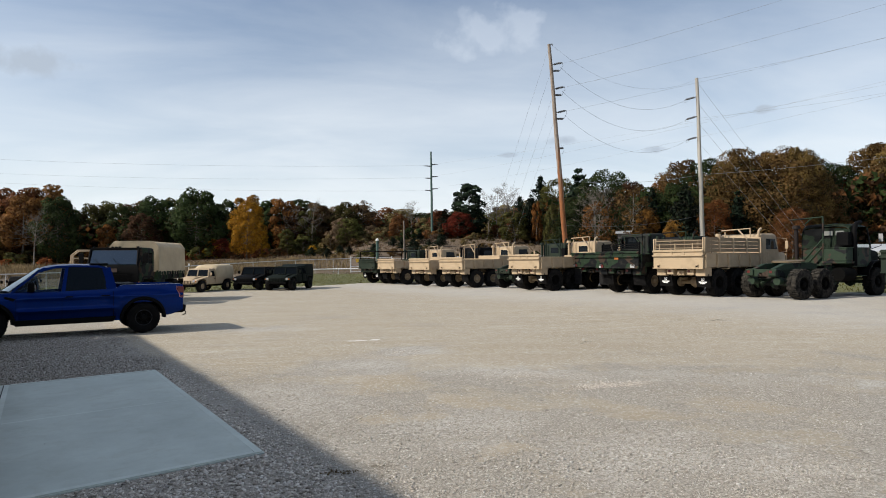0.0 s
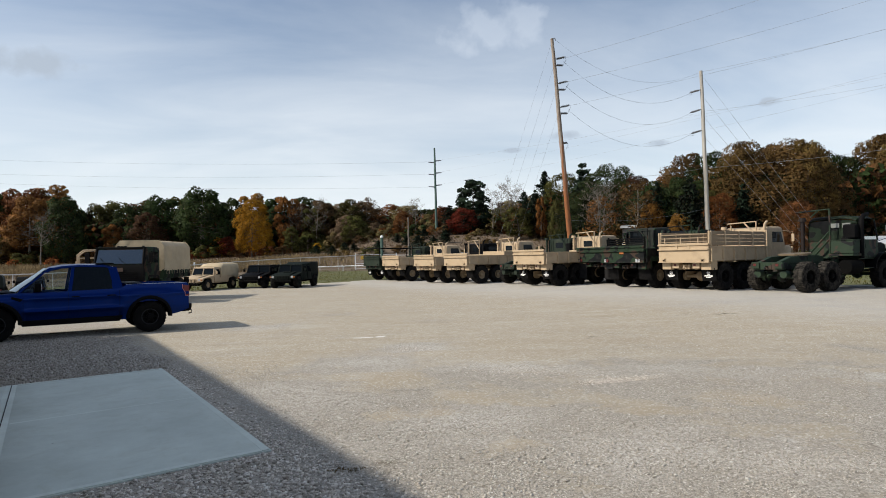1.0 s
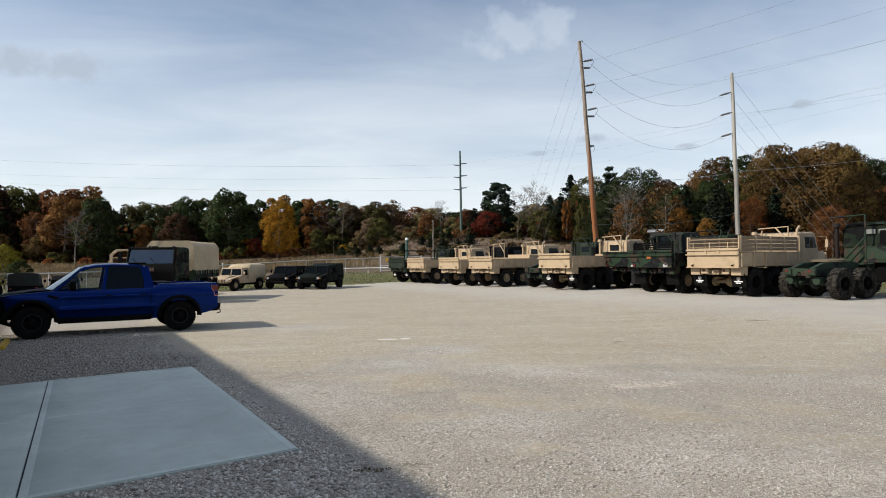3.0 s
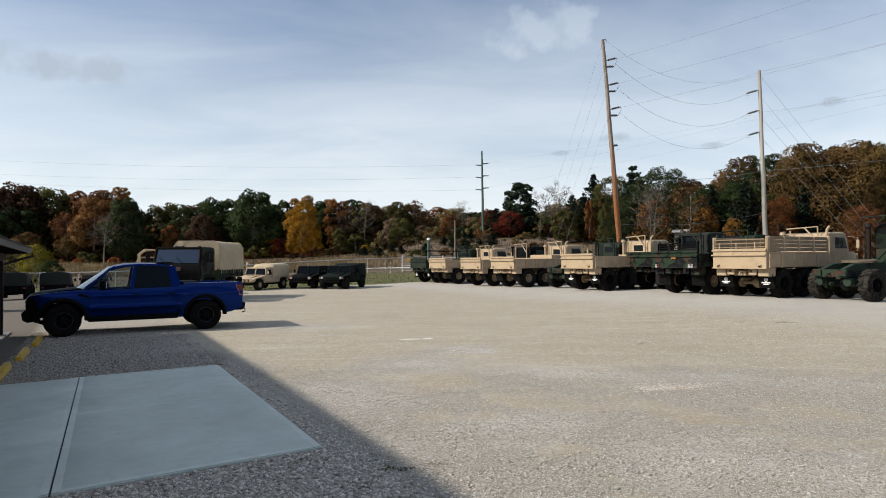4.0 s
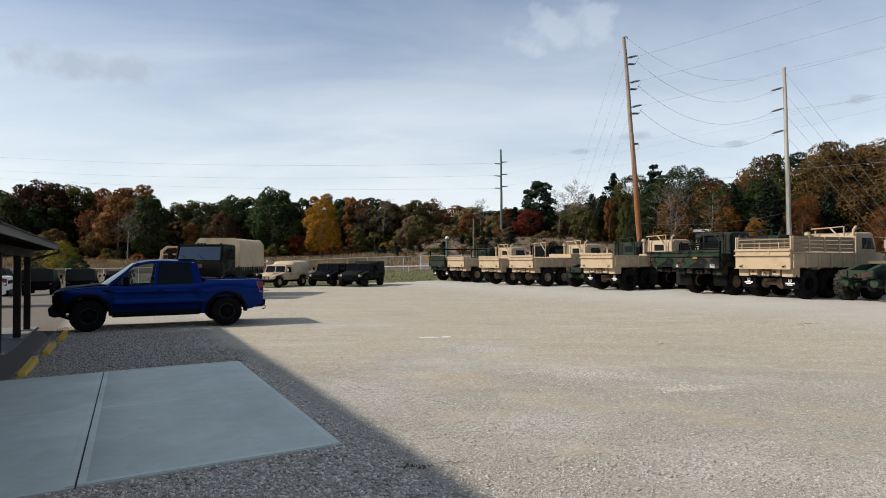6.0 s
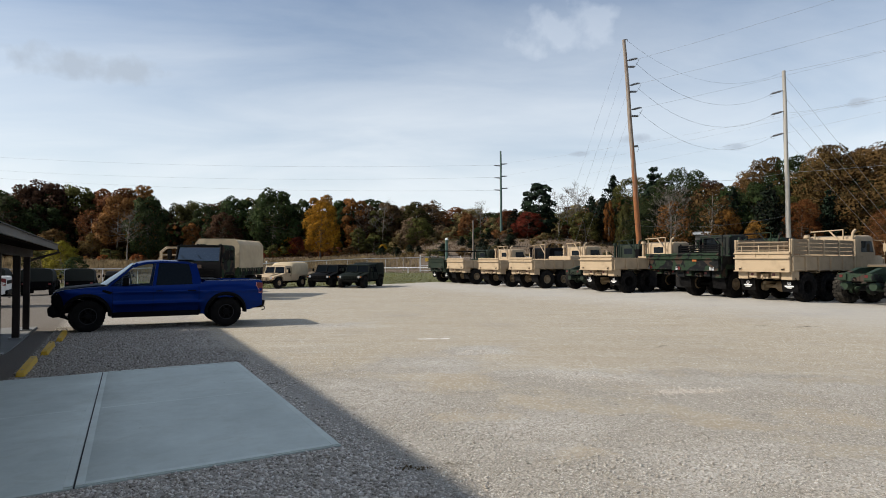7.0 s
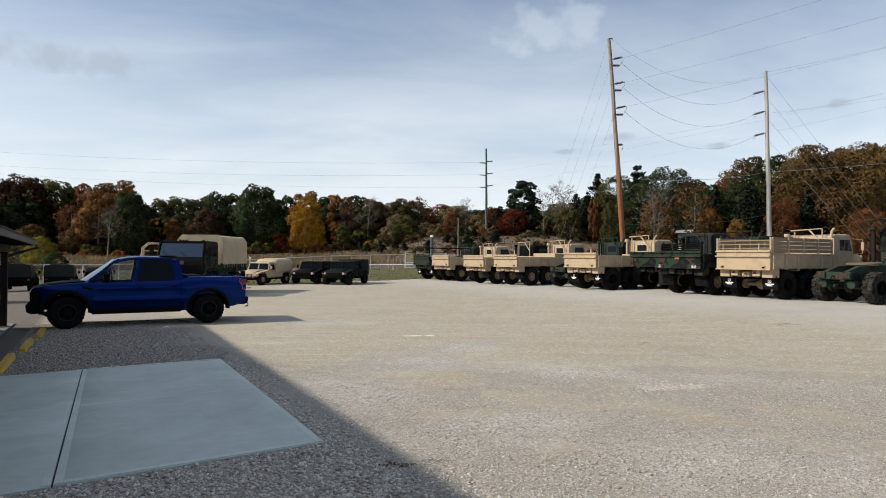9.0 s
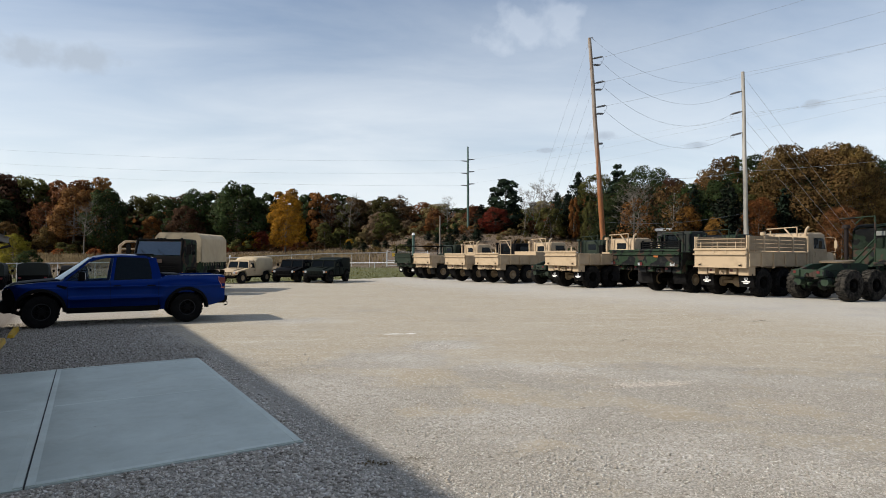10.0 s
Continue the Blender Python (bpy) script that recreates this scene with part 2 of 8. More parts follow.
def gravel(name):
    """Crushed limestone: loose grey stones, packed into tan fines where trucks drive."""
    m, nt, p = material(name)
    co = coords(nt)
    sep3 = node(nt, "ShaderNodeSeparateXYZ", {0: co})
    away = calc(nt, "ADD", calc(nt, "MULTIPLY", sep3.outputs[0], 0.8805), calc(nt, "MULTIPLY", sep3.outputs[1], 0.474))
    st1 = node(nt, "ShaderNodeTexVoronoi", {"Vector": co, "Scale": 40.0, "Randomness": 1.0})
    st2 = node(nt, "ShaderNodeTexVoronoi", {"Vector": co, "Scale": 95.0, "Randomness": 1.0})
    r1 = node(nt, "ShaderNodeSeparateColor", {0: st1.outputs["Color"]})
    r2 = node(nt, "ShaderNodeSeparateColor", {0: st2.outputs["Color"]})
    swirl = node(nt, "ShaderNodeTexNoise", {"Vector": co, "Scale": 1.1, "Detail": 6, "Roughness": 0.65}).outputs["Color"]
    shift = node(nt, "ShaderNodeVectorMath", {0: swirl, 1: (0.5, 0.5, 0.5)}, operation="SUBTRACT").outputs[0]
    bent = node(nt, "ShaderNodeVectorMath", {0: shift, 1: (2.6, 2.6, 0)}, operation="MULTIPLY").outputs[0]
    wob = node(nt, "ShaderNodeVectorMath", {0: co, 1: bent}, operation="ADD").outputs[0]
    patch = noise_tex(nt, co, 0.6, 8, 0.68, 0.4)
    streaky = node(nt, "ShaderNodeMapping", {"Vector": co, "Rotation": (0, 0, radians(14)), "Scale": (0.16, 0.62, 0.2)}).outputs[0]
    tracks = noise_tex(nt, streaky, 1.0, 7, 0.62, 0.5)
    # loose stone heaps and packed brown bands
    heap = patches(nt, wob, LOOSE_SPOTS)
    brown = patches(nt, wob, BROWN_SPOTS)
    damp = patches(nt, wob, DAMP_SPOTS)
    near = calc(nt, "SUBTRACT", 1.0, calc(nt, "MULTIPLY", calc(nt, "SUBTRACT", sep3.outputs[1], 6.5), 0.13, True))
    verge = calc(nt, "MULTIPLY", calc(nt, "SUBTRACT", away, 17.5), 0.22, True)
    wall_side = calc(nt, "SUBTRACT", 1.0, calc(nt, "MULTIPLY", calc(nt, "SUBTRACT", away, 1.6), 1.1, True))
    amount = calc(nt, "ADD", calc(nt, "MULTIPLY", near, 0.30), calc(nt, "ADD", calc(nt, "MULTIPLY", patch, 1.1), calc(nt, "MULTIPLY", tracks, 0.45)))
    amount = calc(nt, "ADD", calc(nt, "ADD", amount, -0.2), calc(nt, "ADD", calc(nt, "MULTIPLY", heap, 0.24), calc(nt, "MULTIPLY", noise_tex(nt, co, 21.0, 5, 0.8), 0.40)))
    amount = calc(nt, "SUBTRACT", amount, calc(nt, "MULTIPLY", brown, 0.26))
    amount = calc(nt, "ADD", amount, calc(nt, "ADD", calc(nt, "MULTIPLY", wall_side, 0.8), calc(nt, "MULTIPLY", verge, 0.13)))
    looseness = ramp(nt, amount, [(0.80, (0, 0, 0)), (1.12, (0.5, 0.5, 0.5)), (1.45, (0.95, 0.95, 0.95))])
    stones = ramp(nt, r1.outputs[0], [(0.0, (0.19, 0.170, 0.143)), (0.3, (0.322, 0.294, 0.252)), (0.75, (0.402, 0.371, 0.325)), (1.0, (0.60, 0.572, 0.525))])
    small = ramp(nt, r2.outputs[1], [(0.0, (0.205, 0.186, 0.158)), (0.5, (0.355, 0.327, 0.284)), (1.0, (0.52, 0.492, 0.445))])
    loose = blend(nt, ramp(nt, noise_tex(nt, co, 6.0, 4, 0.6), [(0.40, (0, 0, 0)), (0.56, (1, 1, 1))]), stones, small)
    gap = ramp(nt, st1.outputs["Distance"], [(0.32, (0, 0, 0)), (0.62, (1, 1, 1))])
    loose = blend(nt, calc(nt, "MULTIPLY", gap, 0.36), loose, (0.12, 0.108, 0.093))
    fines = blend(nt, ramp(nt, noise_tex(nt, co, 1.9, 8, 0.7), [(0.3, (0, 0, 0)), (0.75, (1, 1, 1))]), (0.337, 0.294, 0.225), (0.396, 0.352, 0.279))
    fines = blend(nt, calc(nt, "MULTIPLY", ramp(nt, tracks, [(0.42, (0, 0, 0)), (0.64, (1, 1, 1))]), 0.48), fines, (0.318, 0.260, 0.178))
    fines = blend(nt, ramp(nt, r2.outputs[2], [(0.1, (0.7, 0.7, 0.7)), (0.45, (0.0, 0.0, 0.0))]), fines, (0.24, 0.205, 0.16))
    fines = blend(nt, ramp(nt, r1.outputs[1], [(0.72, (0, 0, 0)), (0.95, (0.85, 0.85, 0.85))]), fines, (0.52, 0.50, 0.46))
    grain = noise_tex(nt, co, 13.0, 6, 0.82)
    fines = blend(nt, ramp(nt, grain, [(0.30, (0.65, 0.65, 0.65)), (0.48, (0, 0, 0))]), fines, (0.24, 0.205, 0.155))
    fines = blend(nt, ramp(nt, grain, [(0.56, (0, 0, 0)), (0.72, (0.65, 0.65, 0.65))]), fines, (0.52, 0.485, 0.43))
    thin = noise_tex(nt, node(nt, "ShaderNodeMapping", {"Vector": co, "Rotation": (0, 0, radians(-8)), "Scale": (0.5, 2.6, 0.5)}).outputs[0], 1.0, 8, 0.75, 0.3)
    fines = blend(nt, calc(nt, "MULTIPLY", ramp(nt, thin, [(0.54, (0, 0, 0)), (0.66, (1, 1, 1))]), 0.40), fines, (0.50, 0.475, 0.435))
    fines = blend(nt, calc(nt, "MULTIPLY", ramp(nt, thin, [(0.34, (1, 1, 1)), (0.44, (0, 0, 0))]), 0.45), fines, (0.275, 0.225, 0.16))
    fines = blend(nt, calc(nt, "MULTIPLY", brown, 0.30), fines, (0.295, 0.245, 0.182))
    col = blend(nt, looseness, fines, loose)
    col = blend(nt, calc(nt, "MULTIPLY", calc(nt, "MULTIPLY", heap, ramp(nt, r1.outputs[2], [(0.25, (0, 0, 0)), (0.75, (1, 1, 1))])), 0.55), col, (0.55, 0.53, 0.495))
    col = blend(nt, calc(nt, "MULTIPLY", verge, 0.5), col, (0.45, 0.435, 0.41))
    # base tone between the coarse stones, set to lift the strip in shade
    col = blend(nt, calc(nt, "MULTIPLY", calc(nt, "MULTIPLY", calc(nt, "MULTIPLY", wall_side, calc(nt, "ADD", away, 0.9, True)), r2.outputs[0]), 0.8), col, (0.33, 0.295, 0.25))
    # dirt under the porch eave, its brown darkened to carry the eave's shade
    dirt_shade = calc(nt, "MULTIPLY", calc(nt, "ADD", calc(nt, "SUBTRACT", -1.30, away), calc(nt, "MULTIPLY", patch, 0.25)), 3.0, True)
    col = blend(nt, calc(nt, "MULTIPLY", dirt_shade, 0.85), col, (0.115, 0.098, 0.082))
    col = blend(nt, calc(nt, "MULTIPLY", damp, 0.8), col, (0.085, 0.07, 0.045))
    nt.links.new(col, p.inputs["Base Color"])
    p.inputs["Roughness"].default_value = 0.95
    p.inputs["Specular IOR Level"].default_value = 0.12
    h = calc(nt, "ADD", calc(nt, "MULTIPLY", st1.outputs["Distance"], -1.0), calc(nt, "MULTIPLY", st2.outputs["Distance"], -0.4))
    h = calc(nt, "MULTIPLY", h, calc(nt, "ADD", 0.25, calc(nt, "MULTIPLY", looseness, 0.75)))
    h = calc(nt, "ADD", h, calc(nt, "MULTIPLY", patch, 1.4))
    bump(nt, p, h, 0.6, 0.012)
    return m


def soil(name, a, b, scale=1.0, c=None):
    m, nt, p = material(name)
    co = coords(nt)
    n1 = noise_tex(nt, co, 0.25 * scale, 7, 0.65)
    n2 = noise_tex(nt, co, 7 * scale, 5, 0.7)
    col = blend(nt, ramp(nt, n1, [(0.35, (0, 0, 0)), (0.65, (1, 1, 1))]), a, b)
    col = blend(nt, calc(nt, "MULTIPLY", ramp(nt, n2, [(0.4, (0, 0, 0)), (0.7, (1, 1, 1))]), 0.55), col, c or tuple(x * 0.6 for x in a))
    nt.links.new(col, p.inputs["Base Color"])
    p.inputs["Roughness"].default_value = 0.95
    bump(nt, p, n2, 0.6, 0.06)
    return m


def stone_mat(name):
    m, nt, p = material(name)
    rnd = node(nt, "ShaderNodeNewGeometry").outputs["Random Per Island"]
    col = ramp(nt, rnd, [(0.0, (0.26, 0.235, 0.205)), (0.12, (0.36, 0.328, 0.286)), (0.7, (0.485, 0.450, 0.402)), (0.94, (0.62, 0.598, 0.56)), (1.0, (0.76, 0.75, 0.73))])
    co = coords(nt)
    col = blend(nt, calc(nt, "MULTIPLY", noise_tex(nt, co, 120, 3), 0.5), col, (0.30, 0.27, 0.23))
    nt.links.new(col, p.inputs["Base Color"])
    p.inputs["Roughness"].default_value = 0.9
    return m


def coarse_stone(name, clean=1.0):
    """Broken limestone, dark to near white; a lower 'clean' darkens it for shade."""
    m, nt, p = material(name)
    rnd = node(nt, "ShaderNodeNewGeometry").outputs["Random Per Island"]
    col = ramp(nt, rnd, [(p_, tuple(c * clean for c in rgb)) for p_, rgb in ((0.0, (0.16, 0.135, 0.11)), (0.16, (0.42, 0.37, 0.315)), (0.6, (0.62, 0.56, 0.495)), (0.92, (0.73, 0.675, 0.61)), (1.0, (0.82, 0.78, 0.73)))])
    col = blend(nt, calc(nt, "MULTIPLY", noise_tex(nt, coords(nt), 90, 4), 0.4), col, (0.33, 0.30, 0.26))
    nt.links.new(col, p.inputs["Base Color"])
    p.inputs["Roughness"].default_value = 0.9
    return m


TAN = paint("tan_paint", (0.42, 0.315, 0.20), 0.6, 0.7, dust=(0.25, 0.185, 0.115))
RACK_TAN = paint("weathered_tan_boards", (0.25, 0.185, 0.115), 0.75, 0.7, dust=(0.14, 0.10, 0.062))
GREASED = paint("greased_dusty_steel", (0.13, 0.095, 0.055), 0.6, 0.6, dust=(0.03, 0.035, 0.025))
TAN_DARK = paint("tan_undercarriage", (0.27, 0.205, 0.13), 0.75, 0.5)
CAMO = camo("camouflage_paint", 0.95, 0.57, 0.53, 0.35)
CAMO_GREEN = camo("green_camouflage_paint", 1.0, 0.62, 0.60, 0.10)
CAMO_TOP = camo("faded_camouflage_canvas", 0.9, 0.62, 0.55, 0.10)
CAMO_DARK = camo("dark_camouflage_paint", 0.85)
GREEN = paint("olive_paint", (0.017, 0.026, 0.018), 0.65, 0.08)
GREEN_BLACK = paint("green_black_paint", (0.009, 0.0125, 0.0105), 0.65, 0.3, dust=(0.022, 0.021, 0.016))
BLACK = paint("black_paint", (0.0035, 0.0035, 0.004), 0.6, 0.3, dust=(0.012, 0.011, 0.010))
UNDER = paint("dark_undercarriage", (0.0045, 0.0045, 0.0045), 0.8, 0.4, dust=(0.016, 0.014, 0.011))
RUBBER = rubber("tyre_rubber")
DUSTY_RUBBER = rubber("dusty_tyre_rubber", (0.008, 0.008, 0.008), 0.55)
CLEAN_RUBBER = rubber("clean_black_rubber", (0.004, 0.004, 0.0045), 0.05)
FLAP = rubber("mudflap_rubber", (0.012, 0.012, 0.013), 0.12)
STEEL = paint("dull_steel", (0.30, 0.30, 0.30), 0.45, 0.2, metal=0.9)
CHROME = paint("bright_lens", (0.75, 0.76, 0.78), 0.15, 0.05, metal=0.6)
WHITE = paint("white_paint", (0.78, 0.78, 0.77), 0.4, 0.12)
BLUE = paint("blue_car_paint", (0.0004, 0.0150, 0.112), 0.30, 0.0, metal=0.8, coat=0.12)
BLUE.node_tree.nodes["Principled BSDF"].inputs["Specular IOR Level"].default_value = 0.12
RED_LENS = paint("red_lens", (0.13, 0.004, 0.006), 0.4, 0.05)
LENS_RIM = paint("pale_red_rim", (0.55, 0.20, 0.20), 0.4, 0.1)
BEAD = paint("dark_steel_ring", (0.03, 0.03, 0.032), 0.6, 0.3, dust=(0.015, 0.015, 0.015))
DARK_LENS = paint("dark_red_lens", (0.10, 0.010, 0.010), 0.3, 0.1)
AMBER = paint("orange_reflector", (0.35, 0.10, 0.012), 0.4, 0.2)
CLEAR_PLASTIC = paint("clouded_plastic", (0.17, 0.18, 0.17), 0.35, 0.3)
GLASS = glossy_glass("clear_glass", (0.78, 0.84, 0.82), 0.92)
TINTED = glossy_glass("dark_tinted_glass", (0.10, 0.11, 0.12), 0.10)
SHADED_GLASS = glossy_glass("smoked_glass", (0.05, 0.055, 0.06), 0.05)
for n in SHADED_GLASS.node_tree.nodes:
    if n.type == "BSDF_GLOSSY":
        n.inputs["Color"].default_value = (0.05, 0.058, 0.063, 1)
CANVAS = canvas("tan_canvas", (0.45, 0.36, 0.235))
CANVAS_GREEN = canvas("green_canvas", (0.010, 0.013, 0.010))
for n in GLASS.node_tree.nodes:
    if n.type == "BSDF_GLOSSY":
        n.inputs["Color"].default_value = (0.8, 0.85, 0.9, 1)
WINDSHIELD = glossy_glass("sky_reflecting_glass", (0.2, 0.22, 0.23), 0.15, 2.2)
for n in WINDSHIELD.node_tree.nodes:
    if n.type == "BSDF_GLOSSY":
        n.inputs["Color"].default_value = (0.85, 0.92, 0.97, 1)
# concrete darkened to carry the shade under the porch roof
SHADED_CONCRETE = concrete("shaded_porch_concrete", (0.17, 0.17, 0.165))
INTERIOR = paint("dark_interior", (0.03, 0.03, 0.032), 0.8, 0.1)
YELLOW = paint("yellow_paint", (0.60, 0.36, 0.02), 0.6, 0.35, dust=(0.3, 0.27, 0.2))
POST_BROWN = paint("dark_brown_paint", (0.022, 0.017, 0.016), 0.6, 0.3, dust=(0.05, 0.04, 0.034))
SHINGLE = paint("grey_roofing", (0.06, 0.058, 0.056), 0.85, 0.3, scale=4)
FASCIA = paint("fascia_metal", (0.15, 0.14, 0.13), 0.5, 0.2)
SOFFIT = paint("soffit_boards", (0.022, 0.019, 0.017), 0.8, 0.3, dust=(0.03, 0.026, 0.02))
SIDING = paint("wall_siding", (0.70, 0.68, 0.64), 0.7, 0.2)
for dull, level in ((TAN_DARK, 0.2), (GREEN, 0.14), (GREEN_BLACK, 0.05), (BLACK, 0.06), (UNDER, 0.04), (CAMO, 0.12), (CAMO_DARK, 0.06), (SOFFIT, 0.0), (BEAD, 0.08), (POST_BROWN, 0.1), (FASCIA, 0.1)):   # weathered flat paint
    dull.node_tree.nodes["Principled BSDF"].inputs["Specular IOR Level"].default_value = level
CONCRETE = concrete("brushed_concrete", (0.458, 0.503, 0.466))
CONCRETE_LIGHT = concrete("smooth_trowelled_concrete", (0.525, 0.572, 0.532))
JOINT = paint("joint_filler", (0.02, 0.02, 0.02), 0.9, 0.1)
GRAVEL = gravel("limestone_gravel")
STONE = stone_mat("gravel_stone")
# paler than the yard stone, to brighten gravel in the building's shade
STONE_COARSE = coarse_stone("coarse_gravel_stone")
# darkened copy, carries the deeper shade near the porch
STONE_SHADE = coarse_stone("shaded_gravel_stone", 0.66)
GRASS_SOIL = soil("mown_grass", (0.085, 0.10, 0.026), (0.125, 0.115, 0.042), 2.0)
FIELD_SOIL = soil("dry_field", (0.135, 0.095, 0.058), (0.10, 0.066, 0.038), 0.6)
WOOD_FLOOR = soil("leaf_litter", (0.085, 0.055, 0.03), (0.12, 0.075, 0.035), 1.0)
BARK = wood_like("grey_bark", (0.055, 0.045, 0.036), (0.16, 0.135, 0.11))
BARK_PALE = wood_like("pale_bark", (0.12, 0.10, 0.082), (0.235, 0.205, 0.17))


def rusty_pole(name):
    """Weathered pole: bare grey wood at the top, reddish preservative lower down in long streaks."""
    m, nt, p = material(name)
    co = coords(nt)
    st = noise_tex(nt, node(nt, "ShaderNodeMapping", {"Vector": co, "Scale": (5, 5, 0.16)}).outputs[0], 1.0, 7, 0.7)
    z = node(nt, "ShaderNodeSeparateXYZ", {0: co}).outputs[2]
    red = calc(nt, "ADD", calc(nt, "ADD", calc(nt, "MULTIPLY", st, 1.7), 0.42), calc(nt, "MULTIPLY", z, -0.062))
    col = blend(nt, ramp(nt, red, [(0.50, (0, 0, 0)), (0.68, (1, 1, 1))]), (0.29, 0.245, 0.205), (0.27, 0.095, 0.028))
    fine = noise_tex(nt, node(nt, "ShaderNodeMapping", {"Vector": co, "Scale": (14, 14, 0.6)}).outputs[0], 1.0, 5, 0.7)
    col = blend(nt, ramp(nt, fine, [(0.46, (0, 0, 0)), (0.66, (0.9, 0.9, 0.9))]), col, (0.085, 0.036, 0.018))
    nt.links.new(col, p.inputs["Base Color"])
    p.inputs["Roughness"].default_value = 0.85
    bump(nt, p, fine, 0.4, 0.02)
    return m


POLE_RUST = rusty_pole("weathered_reddish_pole")
POLE_GREY = wood_like("weathered_grey_pole", (0.27, 0.245, 0.215), (0.42, 0.395, 0.36), (4, 4, 0.2))
POLE_GREEN = paint("green_pole_paint", (0.05, 0.10, 0.085), 0.6, 0.1)
INSULATOR = paint("grey_insulator", (0.15, 0.15, 0.16), 0.4, 0.1)
WIRE = paint("wire_metal", (0.22, 0.225, 0.235), 0.6, 0.0)
GALV = paint("galvanised_steel", (0.55, 0.56, 0.57), 0.45, 0.15, metal=0.3)
CORN = leaf("dry_corn", [(0, (0.15, 0.098, 0.05)), (0.5, (0.10, 0.062, 0.030)), (0.92, (0.21, 0.145, 0.08)), (1, (0.40, 0.32, 0.21))], 0.2)
GRASS = leaf("grass_blade", [(0, (0.085, 0.090, 0.018)), (0.6, (0.13, 0.122, 0.028)), (1, (0.155, 0.15, 0.04))], 0.25)
DRYGRASS = leaf("dry_grass", [(0, (0.075, 0.045, 0.022)), (0.5, (0.11, 0.070, 0.036)), (1, (0.16, 0.105, 0.058))], 0.2)

# ---- shapes ----
def part(name, bm, mat, parent=None, label="", sharp=35):
    """Link a bmesh as one mesh object under a thing or a part."""
    bmesh.ops.recalc_face_normals(bm, faces=bm.faces)
    me = bpy.data.meshes.new(name)
    bm.to_mesh(me)
    bm.free()
    return link(name, me, mat, parent, label, sharp)


def link(name, me, mat, parent=None, label="", sharp=35):
    for m in mat if isinstance(mat, (list, tuple)) else (mat,):
        me.materials.append(m)
    if sharp:
        me.polygons.foreach_set("use_smooth", [True] * len(me.polygons))
        me.set_sharp_from_angle(angle=radians(sharp))
    ob = new(name, me)
    if parent is not None:
        ob.parent = parent
    if label:
        tagged(ob, label)
    return ob


def thing(name, m, label, category, group="", kind=""):
    ob = new(name)
    ob.empty_display_size = 0.2
    ob.matrix_basis = m
    return tagged(ob, label, category, group, kind)


def box(bm, lo, hi, bev=0.0, seg=1):
    x0, y0, z0 = lo
    x1, y1, z1 = hi
    v = [bm.verts.new(c) for c in ((x0, y0, z0), (x1, y0, z0), (x1, y1, z0), (x0, y1, z0), (x0, y0, z1), (x1, y0, z1), (x1, y1, z1), (x0, y1, z1))]
    fs = [bm.faces.new([v[i] for i in f]) for f in ((3, 2, 1, 0), (4, 5, 6, 7), (0, 1, 5, 4), (1, 2, 6, 5), (2, 3, 7, 6), (3, 0, 4, 7))]
    if bev:
        es = list({e for f in fs for e in f.edges})
        bmesh.ops.bevel(bm, geom=es, offset=bev, segments=seg, affect="EDGES", profile=0.5)
    return bm


def boxes(*items):
    bm = bmesh.new()
    for it in items:
        box(bm, *it)
    return bm


def prism(bm, prof, x0, x1, bev=0.0, seg=1):
    """A side outline of (y, z) corners, drawn out from x0 to x1."""
    a = [bm.verts.new((x0, y, z)) for y, z in prof]
    b = [bm.verts.new((x1, y, z)) for y, z in prof]
    n = len(prof)
    fs = [bm.faces.new(a), bm.faces.new(b[::-1])]
    fs += [bm.faces.new((a[(i + 1) % n], a[i], b[i], b[(i + 1) % n])) for i in range(n)]
    if bev:
        es = list({e for f in fs[:2] for e in f.edges})
        bmesh.ops.bevel(bm, geom=es, offset=bev, segments=seg, affect="EDGES", profile=0.5)
    return bm


def cyl(bm, a, b, ra, rb=None, n=12, caps=True):
    a, b = Vector(a), Vector(b)
    rb = ra if rb is None else rb
    d = (b - a).normalized()
    s = d.orthogonal().normalized()
    u = d.cross(s)
    ring = [[bm.verts.new(p + (s * math.cos(k * math.tau / n) + u * math.sin(k * math.tau / n)) * r) for k in range(n)] for p, r in ((a, ra), (b, rb))]
    for k in range(n):
        bm.faces.new((ring[0][k], ring[0][(k + 1) % n], ring[1][(k + 1) % n], ring[1][k]))
    if caps:
        bm.faces.new(ring[0][::-1])
        bm.faces.new(ring[1])
    return bm


def tube(bm, pts, r, n=8):
    """A round bar along a line of points; r: one radius or one for each point."""
    pts = [Vector(p) for p in pts]
    rr = r if isinstance(r, (list, tuple)) else [r] * len(pts)
    rings, s = [], None
    for i, p in enumerate(pts):
        d = (pts[min(i + 1, len(pts) - 1)] - pts[max(i - 1, 0)]).normalized()
        s = d.orthogonal().normalized() if s is None else (s - d * s.dot(d)).normalized()
        u = d.cross(s)
        rings.append([bm.verts.new(p + (s * math.cos(k * math.tau / n) + u * math.sin(k * math.tau / n)) * rr[i]) for k in range(n)])
    for i in range(len(pts) - 1):
        for k in range(n):
            bm.faces.new((rings[i][k], rings[i][(k + 1) % n], rings[i + 1][(k + 1) % n], rings[i + 1][k]))
    bm.faces.new(rings[0][::-1])
    bm.faces.new(rings[-1])
    return bm


